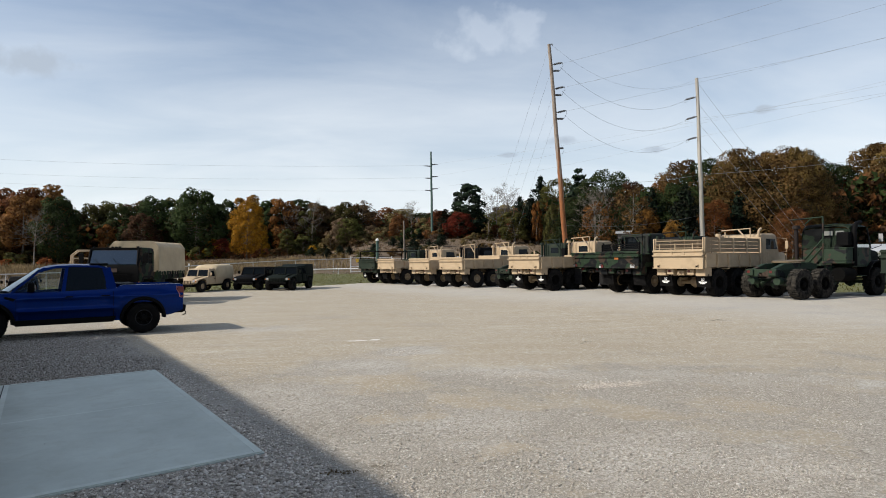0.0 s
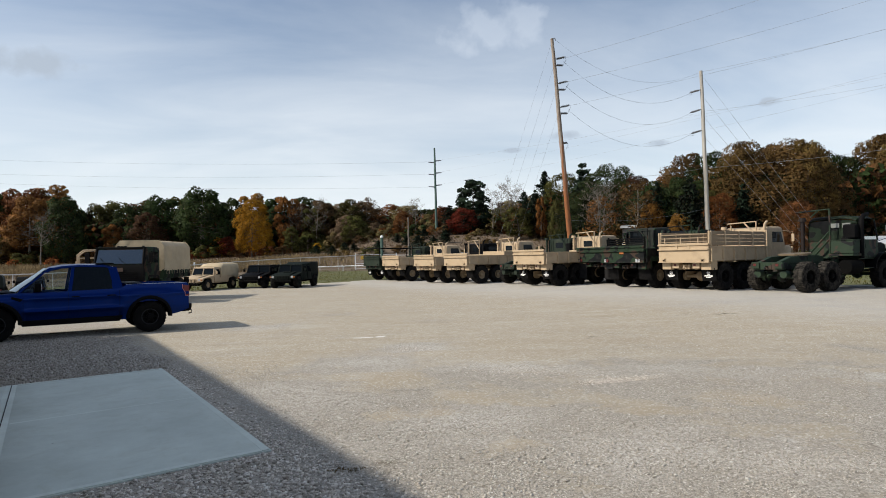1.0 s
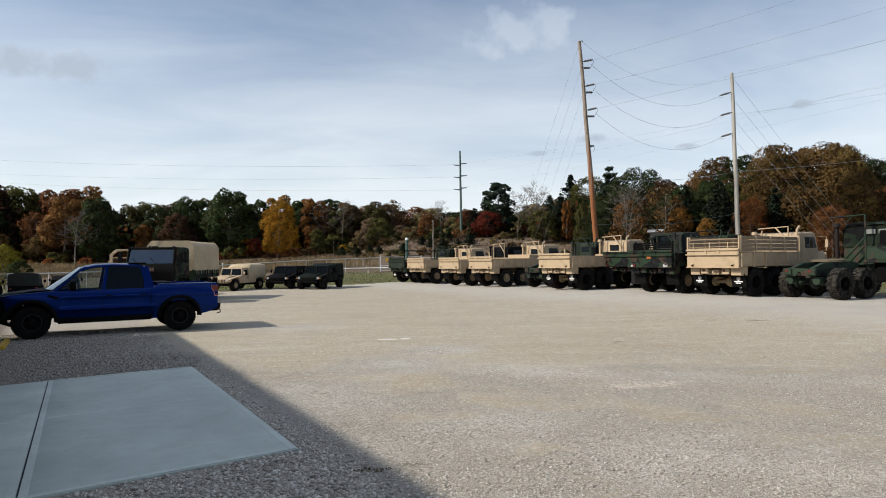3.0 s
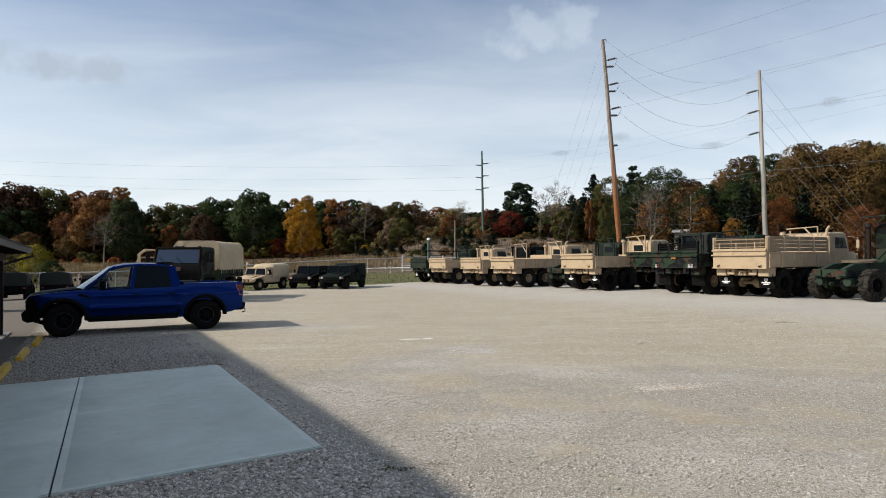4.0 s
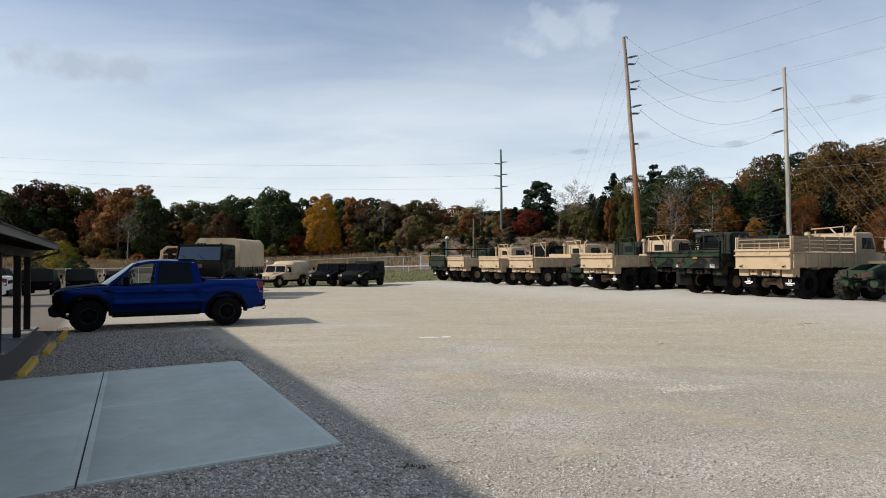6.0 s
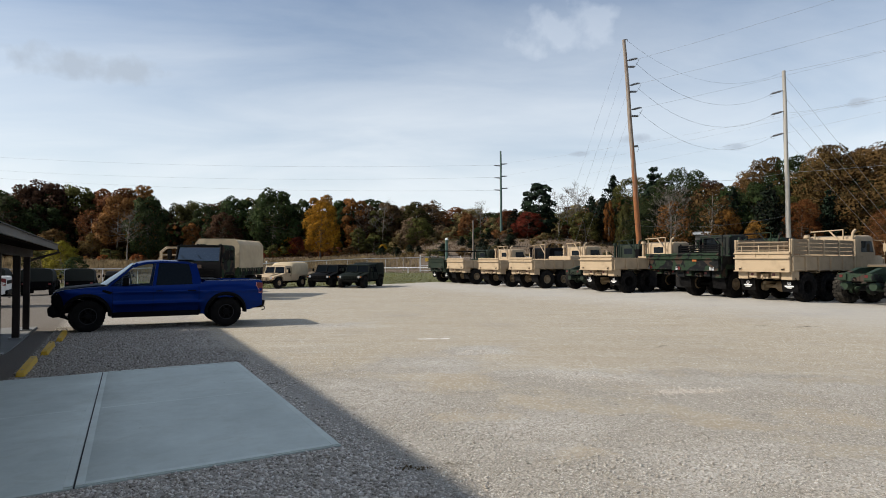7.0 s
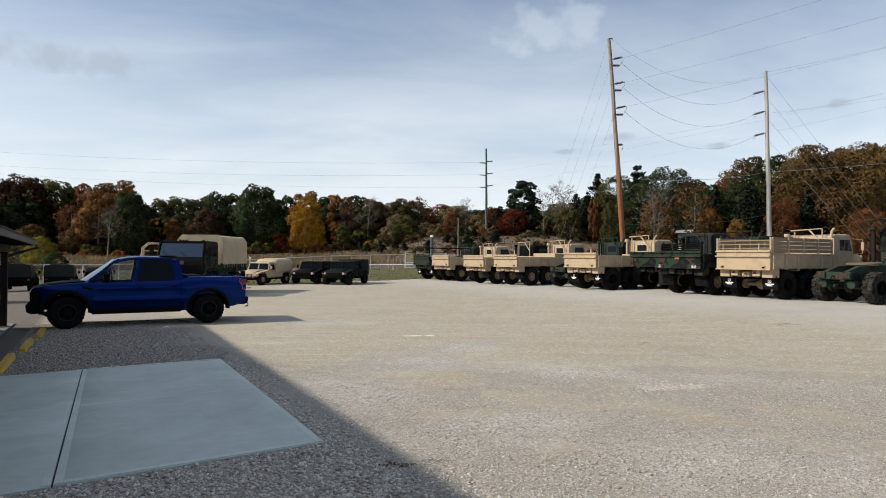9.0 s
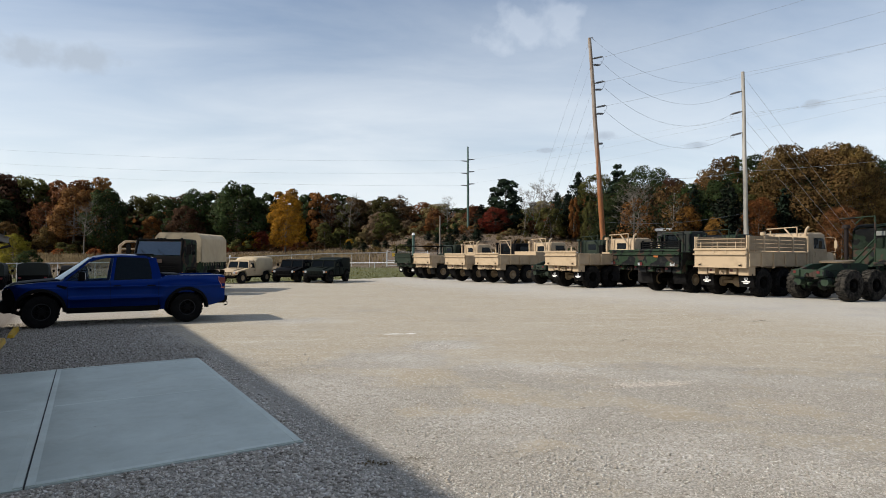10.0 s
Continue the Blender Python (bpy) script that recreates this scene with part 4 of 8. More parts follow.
        part("running_light", boxes(((min(sg * 0.86, sg * 0.925), 4.24, 1.03), (max(sg * 0.86, sg * 0.925), 4.36, 1.075), 0.008)), CHROME, lamp)
        part("headlight_lens", boxes(((min(sg * 0.66, sg * 0.86), 4.44, 0.98), (max(sg * 0.66, sg * 0.86), 4.50, 1.06), 0.01)), CHROME, lamp)
    # nose: black wrap, grille and bumper
    for sg in (-1, 1):
        wrap = bmesh.new()
        surface(wrap, [[(sg * (half(y, z) + 0.006), y, z) for z in [max(lower(y), 0.50) + (lerp_table([(4.14, 0.80), (4.2, 0.98), (4.3, 1.10), (4.5, 1.03)], y) - max(lower(y), 0.50)) * k / 8 for k in range(9)]] for y in (4.14, 4.2, 4.25, 4.3, 4.35, 4.4, 4.45, 4.5)])
        part("front_fascia", wrap, BLACK, t)
    nose = bmesh.new()
    surface(nose, [[(x, 4.502 - 0.02 * abs(x), z) for x in (-0.82, -0.4, 0, 0.4, 0.82)] for z in (0.60, 0.8, 1.05)])
    part("nose_panel", nose, BLACK, t)
    hs = bmesh.new()
    surface(hs, [[(k, y, lerp_table(upper, y) + 0.035 * (1 - (k / half(y, lerp_table(upper, y))) ** 2) + 0.030) for k in (-0.80, -0.6, -0.3, 0, 0.3, 0.6, 0.80)] for y in (3.14, 3.3, 3.5, 3.75, 3.95, 4.15, 4.35, 4.46)])
    part("hood_graphic", hs, BLACK, t, "matt black hood graphic")
    gr = bmesh.new()
    prism(gr, [(4.46, 0.72), (4.53, 0.80), (4.53, 1.00), (4.45, 1.10), (4.35, 1.10), (4.35, 0.72)], -0.64, 0.64, 0.015)
    gp = part("grille", gr, BLACK, t)
    part("grille_bar", boxes(((-0.6, 4.525, 0.93), (0.6, 4.55, 0.975), 0.006), ((-0.6, 4.525, 0.82), (0.6, 4.55, 0.845), 0.006)), STEEL, gp)
    bp = bmesh.new()
    prism(bp, [(4.20, 0.44), (4.46, 0.42), (4.60, 0.48), (4.63, 0.66), (4.52, 0.76), (4.20, 0.76)], -0.88, 0.88, 0.03)
    part("front_bumper", bp, BLACK, t)
    sk = bmesh.new()
    prism(sk, [(4.54, 0.48), (4.59, 0.50), (4.05, 0.30), (4.0, 0.32)], -0.42, 0.42, 0.008)
    part("skid_plate", sk, BLACK, t)
    # cab top: pillars, roof and glass
    roof = bmesh.new()
    rt = [(0.66, 1.70), (0.72, 1.82), (0.95, 1.875), (1.6, 1.895), (2.1, 1.875), (2.36, 1.83), (2.46, 1.79)]
    surface(roof, [[(x * (0.76 if 0.7 < y < 2.4 else 0.74), y, z - 0.045 * abs(x) ** 4) for x in (-1, -0.85, -0.5, 0, 0.5, 0.85, 1)] for y, z in rt])
    surface(roof, [[(x * 0.72, y, z - 0.06) for x in (-1, 0, 1)] for y, z in rt])
    for sg in (-1, 1):
        def pillar(y0, z0, y1, z1, wd0, wd1, x0=0.925, x1=0.755):
            q = [[(sg * x0, y0, z0), (sg * x0, y0 + wd0, z0), (sg * (x0 - 0.06), y0 + wd0, z0), (sg * (x0 - 0.06), y0, z0)],
                 [(sg * x1, y1, z1), (sg * x1, y1 + wd1, z1), (sg * (x1 - 0.06), y1 + wd1, z1), (sg * (x1 - 0.06), y1, z1)]]
            pb = bmesh.new()
            surface(pb, q, True)
            part("roof_pillar", pb, body_mat, t)
        pillar(3.06, 1.29, 2.34, 1.81, 0.07, 0.06)
        pillar(1.83, 1.29, 1.72, 1.85, 0.11, 0.09)
        pillar(0.57, 1.32, 0.66, 1.80, 0.20, 0.22)
        rail = [[(sg * 0.762, y, z - 0.035), (sg * 0.785, y, z - 0.075), (sg * 0.75, y, z - 0.095)] for y, z in rt[1:]]
        rb = bmesh.new()
        surface(rb, rail)
        part("roof_rail", rb, body_mat, t)
    part("cab_roof", roof, body_mat, t)
    part("cab_back", boxes(((-0.88, 0.56, 0.9), (0.88, 0.60, 1.36)), ((-0.80, 0.60, 1.36), (0.80, 0.64, 1.42))), body_mat, t)
    dark = bmesh.new()
    for sg in (-1, 1):
        gl = bmesh.new()
        surface(gl, [[(sg * 0.918, 1.945, 1.30), (sg * 0.918, 3.0, 1.305)], [(sg * 0.845, 1.90, 1.56), (sg * 0.845, 2.70, 1.56)], [(sg * 0.772, 1.815, 1.80), (sg * 0.772, 2.32, 1.79)]])
        part("front_side_window", gl, GLASS, t, "clear side window")
        gl = bmesh.new()
        surface(gl, [[(sg * 0.918, 0.76, 1.33), (sg * 0.918, 1.825, 1.30)], [(sg * 0.845, 0.80, 1.58), (sg * 0.845, 1.775, 1.58)], [(sg * 0.772, 0.88, 1.815), (sg * 0.772, 1.715, 1.82)]])
        part("rear_side_window", gl, TINTED, t, "dark tinted rear side window")
    ws = bmesh.new()
    surface(ws, [[(x * 0.86, 3.16 + 0.22 * (1 - x * x), 1.31) for x in (-1, -0.5, 0, 0.5, 1)], [(x * 0.80, 2.80 + 0.16 * (1 - x * x), 1.57) for x in (-1, -0.5, 0, 0.5, 1)], [(x * 0.70, 2.45 + 0.08 * (1 - x * x), 1.80) for x in (-1, -0.5, 0, 0.5, 1)]])
    part("windshield", ws, WINDSHIELD, t, "raked windshield reflecting the sky")
    rw = bmesh.new()
    surface(rw, [[(-0.80, 0.60, 1.42), (0.80, 0.60, 1.42)], [(-0.68, 0.665, 1.74), (0.68, 0.665, 1.74)]])
    part("rear_window", rw, TINTED, t)
    box(dark, (-0.82, 0.65, 0.9), (0.82, 3.05, 1.20))
    for x in (-0.42, 0.42):
        box(dark, (x - 0.25, 1.45, 1.2), (x + 0.25, 1.62, 1.62), 0.04)
        box(dark, (x - 0.25, 0.72, 1.2), (x + 0.25, 0.86, 1.60), 0.04)
    part("seats", dark, INTERIOR, t)
    bar = boxes(((-0.60, 0.70, 1.87), (0.60, 1.15, 1.905), 0.012), ((-0.80, 0.15, 1.435), (0.80, 0.52, 1.46), 0.01))
    part("roof_light_bar", bar, BLACK, t)
    ch = boxes(((-0.45, -1.2, 0.5), (-0.35, 4.4, 0.62)), ((0.35, -1.2, 0.5), (0.45, 4.4, 0.62)), ((-0.88, -1.1, 0.62), (0.88, 4.3, 0.80)))
    for y in (0, AX):
        cyl(ch, (-0.8, y, RA), (0.8, y, RA), 0.05)
        cyl(ch, (-0.12, y, RA), (0.12, y, RA), 0.16)
    part("chassis", ch, UNDER, t)
    for sg in (-1, 1):
        for y in (0, AX):
            w = wheel(t, sg * 0.90, y, RA, 0.31, 0.225, BLACK, sg, lugs=30, bolts=6, deep=0.02, spokes=6, tread=CLEAN_RUBBER)
            if y > 1 and steer:     # front wheels left turned
                w.matrix_basis = pose(sg * 0.90, AX, 0, 0, 0, steer) @ pose(-sg * 0.90, -AX, 0)
    shape_tails(t)
    return t


def shape_tails(t):
    """Short overhangs, and a cab that ends well ahead of the rear wheels."""
    for ob in t.children_recursive:
        if ob.name.split(".")[0] in ("wheel", "tyre", "bead_ring", "wheel_arch_flare", "wheel_well"):
            continue
        for v in ob.data.vertices:
            y, z = v.co.y, v.co.z
            v.co.z = z - 0.055 * smooth(1.0, 1.3, z) + 0.14 * smooth(1.4, 1.88, z)     # low belt line, tall cab
            if y < -0.55:
                v.co.y = -0.55 + (y + 0.55) * 0.82
            elif y > 4.12:
                v.co.y = 4.12 + (y - 4.12) * 0.78
            else:
                v.co.y = y + 0.15 * smooth(0.44, 0.66, y) * smooth(2.4, 1.2, y)


# nose-in to the building, its left flank to the camera
pickup(spot(2.94, 20.13, -90.0), BLUE, "glossy blue crew-cab pickup truck parked nose-in on gravel", steer=14.0)
pickup(spot(-4.9, 31.3, -90.0, 0.92), WHITE, "white pickup truck parked beyond the porch")
pickup(spot(6.4, 41.5, -168.0, 0.80), WHITE, "white pickup truck parked facing the yard")

# ---- six-wheel army trucks ----
def truck_cab(t, mat, y0=3.45, soft=False, glass=TINTED):
    """Blunt two-door cab, long hood and square fenders, nose to +y."""
    bm = bmesh.new()
    up = 0.30 if soft else 0.0
    prof = [(y0, 1.25), (y0, 2.55 + up), (y0 + 0.04, 2.70 + up), (y0 + 0.16, 2.78 + up), (y0 + 1.10, 2.80 + up), (y0 + 1.30, 2.74 + up), (y0 + 1.52, 2.05), (y0 + 1.58, 1.25)]
    prism(bm, prof, -1.06, 1.06, 0.11, 4)
    cab = part("cab", bm, CANVAS_GREEN if soft else mat, t, "soft-top cab" if soft else "")
    for sg in (-1, 1):
        d = bmesh.new()
        prism(d, [(y0 + 0.28, 1.30), (y0 + 0.28, 2.62), (y0 + 1.18, 2.62), (y0 + 1.42, 2.02), (y0 + 1.48, 1.30)], sg * 1.045, sg * 1.075, 0.012)
        door = part("door", d, mat, t)
        g = bmesh.new()
        prism(g, [(y0 + 0.36, 2.06), (y0 + 0.36, 2.54), (y0 + 1.12, 2.54), (y0 + 1.31, 2.06)], sg * 1.07, sg * 1.081, 0.0)
        part("door_window", g, glass, door)
        h = bmesh.new()
        tube(h, [(sg * 1.08, y0 + 0.40, 1.92), (sg * 1.13, y0 + 0.40, 1.90), (sg * 1.13, y0 + 0.40, 1.72), (sg * 1.08, y0 + 0.40, 1.70)], 0.014, 6)
        part("grab_handle", h, mat, door)
        mr = bmesh.new()
        tube(mr, [(sg * 1.06, y0 + 1.42, 1.9), (sg * 1.42, y0 + 1.50, 1.95), (sg * 1.42, y0 + 1.50, 2.55), (sg * 1.06, y0 + 1.25, 2.6)], 0.014, 6)
        box(mr, (sg * 1.42 - 0.065, y0 + 1.49, 2.08), (sg * 1.42 + 0.065, y0 + 1.52, 2.44), 0.01)
        part("wing_mirror", mr, mat, t)
        f = bmesh.new()
        prism(f, [(4.30, 1.10), (4.42, 1.42), (4.72, 1.52), (6.0, 1.52), (6.28, 1.40), (6.30, 1.15), (6.15, 1.16), (5.85, 1.40), (4.75, 1.40), (4.45, 1.10)], sg * 0.62, sg * 1.20, 0.015)
        part("fender", f, mat, t)
    rw = boxes(((-0.34, y0 - 0.012, 2.16), (0.34, y0 - 0.002, 2.50)) if not soft else ((-0.92, y0 - 0.012, 2.30), (0.20, y0 - 0.002, 2.92)))
    part("rear_window", rw, glass, cab)
    w = bmesh.new()
    surface(w, [[(-0.92, y0 + 1.545, 2.06), (0.92, y0 + 1.545, 2.06)], [(-0.90, y0 + 1.335, 2.68), (0.90, y0 + 1.335, 2.68)]])
    part("windshield", w, glass, cab)
    hd = bmesh.new()
    prism(hd, [(y0 + 1.5, 1.25), (y0 + 1.5, 2.03), (6.30, 1.90), (6.42, 1.80), (6.42, 1.10), (5.0, 1.10)], -0.60, 0.60, 0.05, 2)
    part("hood", hd, mat, t)
    part("front_bumper", boxes(((-1.18, 6.48, 0.78), (1.18, 6.60, 1.02), 0.02)), mat, t)
    part("brush_guard", boxes(((-0.62, 6.44, 1.05), (-0.56, 6.50, 1.85), 0.008), ((0.56, 6.44, 1.05), (0.62, 6.50, 1.85), 0.008), ((-0.62, 6.44, 1.80), (0.62, 6.50, 1.86), 0.008), ((-0.62, 6.44, 1.40), (0.62, 6.50, 1.46), 0.008)), mat, t)
    ex = bmesh.new()
    tube(ex, [(0.98, y0 - 0.10, 1.35), (0.98, y0 - 0.10, 2.72), (0.98, y0 - 0.06, 2.90), (0.98, y0 + 0.10, 3.02)], [0.055, 0.055, 0.055, 0.055], 10)
    part("exhaust_stack", ex, mat, t)
    ac = bmesh.new()
    cyl(ac, (-0.98, y0 - 0.16, 1.9), (-0.98, y0 - 0.16, 2.70), 0.07, n=12)
    cyl(ac, (-0.98, y0 - 0.16, 2.70), (-0.98, y0 - 0.16, 2.84), 0.14, 0.12, 14)
    part("air_intake", ac, mat, t)
    return cab


def truck_chassis(t, mat, axles=(0.0, 1.4, 5.25), rear=-0.95):
    fr = boxes(((-0.46, rear, 0.90), (-0.36, 6.45, 1.16)), ((0.36, rear, 0.90), (0.46, 6.45, 1.16)))
    for y in (rear, 0.7, 2.3, 3.6):
        box(fr, (-0.40, y, 0.92), (0.40, y + 0.09, 1.12))
    part("frame_rails", fr, mat, t)
    for y in axles:
        ax = bmesh.new()
        cyl(ax, (-0.92, y, 0.60), (0.92, y, 0.60), 0.085, n=12)
        lathe(ax, [(0.05, -0.17), (0.17, -0.15), (0.24, 0.0), (0.17, 0.15), (0.05, 0.17)], (0, y, 0.60), 16)
        for sg in (-1, 1):
            cyl(ax, (sg * 0.66, y, 0.60), (sg * 0.80, y, 0.60), 0.21, n=18)
            box(ax, (sg * 0.42 - 0.05, y - 0.5, 0.70), (sg * 0.42 + 0.05, y + 0.5, 0.80))
        part("axle", ax, mat, t)
    part("transmission", boxes(((-0.30, 2.2, 0.62), (0.30, 4.4, 1.0), 0.06)), mat, t)
    tank = bmesh.new()
    cyl(tank, (1.0, 2.55, 0.95), (1.0, 3.4, 0.95), 0.29, n=20)
    part("fuel_tank", tank, UNDER, t)
    part("tool_box", boxes(((-1.2, 2.5, 0.72), (-0.62, 3.3, 1.15), 0.015)), mat, t)


def emblem(parent, x, y, z, s):
    """Plain ring and bars, where the flap carries a white mark."""
    bm = bmesh.new()
    n = 16
    for r0, r1 in ((0.055, 0.085), (0.0, 0.03)):
        for k in range(n):
            a, b = k * math.tau / n, (k + 1) * math.tau / n
            q = [bm.verts.new((x + s * r * math.cos(c), y, z + s * r * math.sin(c))) for r, c in ((r0 + 1e-4, a), (r1, a), (r1, b), (r0 + 1e-4, b))]
            bm.faces.new(q)
    box(bm, (x - s * 0.20, y - 0.002, z - s * 0.15), (x + s * 0.20, y, z - s * 0.10))
    box(bm, (x - s * 0.12, y - 0.002, z - s * 0.21), (x + s * 0.12, y, z - s * 0.17))
    return part("flap_mark", bm, WHITE, parent, "white printed mark")


def rear_lights(t, mat, z=1.0, y=-1.12):
    for sg in (-1, 1):
        lb = part("light_box", boxes(((sg * 0.50 - 0.17, y, z - 0.05), (sg * 0.50 + 0.17, y + 0.26, z + 0.20), 0.014)), mat, t)
        part("lens", boxes(((sg * 0.48 - 0.10, y - 0.012, z + 0.05), (sg * 0.48 + 0.02, y - 0.003, z + 0.15))), DARK_LENS, lb)
    pk = bmesh.new()
    box(pk, (-0.16, y + 0.05, z - 0.08), (0.16, y + 0.20, z + 0.12), 0.01)
    tube(pk, [(0, y + 0.06, z + 0.03), (0, y - 0.10, z + 0.05), (0, y - 0.14, z - 0.03), (0, y - 0.06, z - 0.08)], 0.035, 8)
    part("tow_pintle", pk, mat, t)


def cargo_bed(t, mat, racks=False, y0=-1.25, y1=3.12, z0=1.22, high=0.74):
    W = 1.22
    part("bed_floor", boxes(((-W + 0.04, y0 + 0.03, z0 + 0.03), (W - 0.04, y1, z0 + 0.14), 0.006)), mat, t)
    for x in (-0.42, 0.42):
        part("bed_sill", boxes(((x - 0.06, y0 + 0.1, z0 - 0.08), (x + 0.06, y1 - 0.05, z0 + 0.028), 0.006)), mat, t)
    for sg in (-1, 1):
        top = z0 + high * 0.80
        side = part("side_panel", boxes(((min(sg * W, sg * (W - 0.045)), y0 + 0.02, z0), (max(sg * W, sg * (W - 0.045)), y1, top), 0.008)), mat, t)
        part("side_rail", boxes(((min(sg * (W - 0.06), sg * (W + 0.025)), y0 + 0.02, top + 0.001), (max(sg * (W - 0.06), sg * (W + 0.025)), y1, top + 0.05), 0.008)), mat, side)
        part("side_rail", boxes(((min(sg * (W + 0.001), sg * (W + 0.03)), y0 + 0.02, z0 + 0.0), (max(sg * (W + 0.001), sg * (W + 0.03)), y1, z0 + 0.06), 0.006)), mat, side)
        for k in range(6):
            y = y0 + 0.12 + (y1 - y0 - 0.24) * k / 5
            part("side_stake", boxes(((min(sg * (W + 0.002), sg * (W + 0.075)), y - 0.035, z0 - 0.03), (max(sg * (W + 0.002), sg * (W + 0.075)), y + 0.035, top - 0.002), 0.006)), mat, side)
        if racks:
            for k in range(5):
                y = y0 + 0.14 + (y1 - y0 - 0.28) * k / 4
                part("rack_post", boxes(((min(sg * (W - 0.035), sg * (W + 0.03)), y - 0.035, top + 0.052), (max(sg * (W - 0.035), sg * (W + 0.03)), y + 0.035, top + 0.70), 0.006)), mat, side)
                if k < 4:
                    ya, yb = y + 0.037, y0 + 0.14 + (y1 - y0 - 0.28) * (k + 1) / 4 - 0.037
                    for j in range(4):
                        z = top + 0.085 + 0.155 * j
                        part("rack_slat", boxes(((min(sg * (W - 0.03), sg * (W - 0.005)), ya, z), (max(sg * (W - 0.03), sg * (W - 0.005)), yb, z + 0.143), 0.006)), RACK_TAN, side)
    part("front_panel", boxes(((-W, y1 + 0.002, z0), (W, y1 + 0.05, z0 + high + (0.62 if racks else 0.02)), 0.008)), mat, t)
    # tailgate with a ledge, hinges, hooks and reflectors
    tg = part("tailgate", boxes(((-W - 0.01, y0 - 0.045, z0 - 0.07), (W + 0.01, y0, z0 + high), 0.012)), mat, t)
    for sg in (-1, 1):
        gs = bmesh.new()
        prism(gs, [(y0 + 0.001, z0 - 0.065), (y0 + 0.001, z0 - 0.002), (y0 + 0.55, z0 - 0.002), (y0 + 0.32, z0 - 0.065)], sg * (W - 0.05), sg * W, 0.006)
        part("corner_gusset", gs, mat, tg)
    rl = bmesh.new()
    tube(rl, [(-W - 0.02, y0 - 0.03, z0 + high + 0.03), (W + 0.02, y0 - 0.03, z0 + high + 0.03)], 0.026, 8)
    part("tailgate_rail", rl, mat, tg)
    part("tailgate_ledge", boxes(((-W - 0.03, y0 - 0.13, z0 + high * 0.66), (W + 0.02, y0 - 0.046, z0 + high * 0.74), 0.008)), mat, tg)
    part("tailgate_ledge", boxes(((-W - 0.03, y0 - 0.10, z0 + high - 0.045), (W + 0.02, y0 - 0.046, z0 + high + 0.012), 0.008)), mat, tg)
    part("tailgate_ledge", boxes(((-W - 0.03, y0 - 0.085, z0 - 0.075), (W + 0.02, y0 - 0.046, z0 - 0.035), 0.006)), mat, tg)
    for x in (-0.95, 0.95):
        hk = bmesh.new()
        box(hk, (x - 0.075, y0 - 0.070, z0 - 0.02), (x + 0.075, y0 - 0.047, z0 + 0.12), 0.008)
        tube(hk, [(x - 0.05, y0 - 0.071, z0 + 0.09), (x - 0.05, y0 - 0.12, z0 + 0.07), (x + 0.05, y0 - 0.12, z0 + 0.07), (x + 0.05, y0 - 0.071, z0 + 0.09)], 0.014, 6)
        part("lashing_bracket", hk, mat, tg)
        # proud dark plate that paints a recess's shade on the bracket
        part("bracket_recess", boxes(((x - 0.05, y0 - 0.077, z0 + 0.005), (x + 0.05, y0 - 0.0705, z0 + 0.06))), UNDER, tg)
    for x in (-W + 0.03, W - 0.03):
        ch = bmesh.new()
        tube(ch, [(x, y0 - 0.05, z0 + high - 0.06), (x + math.copysign(0.04, x), y0 + 0.03, z0 + high - 0.22), (x + math.copysign(0.04, x), y0 + 0.12, z0 + high * 0.74)], 0.014, 5)
        part("tailgate_chain", ch, mat, tg)
    for x in (-0.3, 0.3):
        part("hinge", boxes(((x - 0.06, y0 - 0.07, z0 + high * 0.74 + 0.002), (x + 0.06, y0 - 0.047, z0 + high - 0.05), 0.006)), mat, tg)
    if racks:
        for j in range(3):
            part("rear_rack_slat", boxes(((-W + 0.06, y0 - 0.03, z0 + high + 0.10 + 0.155 * j) if j else (-W + 0.06, y0 - 0.03, z0 + high + 0.10), (W - 0.06, y0 - 0.005, z0 + high + 0.135 + 0.16 * j), 0.005)), RACK_TAN, tg)
        for x in (-0.9, -0.1, 0.75):
            part("rear_rack_post", boxes(((x - 0.02, y0 - 0.055, z0 + high + 0.013), (x + 0.02, y0 - 0.031, z0 + high + 0.32), 0.004)), mat, tg)
        for x in (-W, W):
            part("corner_post", boxes(((x - 0.03, y0 - 0.03, z0 + high + 0.013), (x + 0.03, y0 + 0.03, z0 + high + 0.56), 0.006)), mat, tg)
    return tg


def spare_rack(t, mat, y=3.30, z=2.05):
    """Tubular davit for the spare wheel behind the cab."""
    bm = bmesh.new()
    for q in ([(0.62, y, z - 0.7), (0.62, y, 3.03), (-0.80, y, 2.97)], [(0.62, y, 2.35), (0.05, y, 2.98)], [(-0.62, y, z - 0.7), (-0.62, y, 2.90)]):
        tube(bm, q, 0.036, 8)
    part("spare_wheel_davit", bm, mat, t)


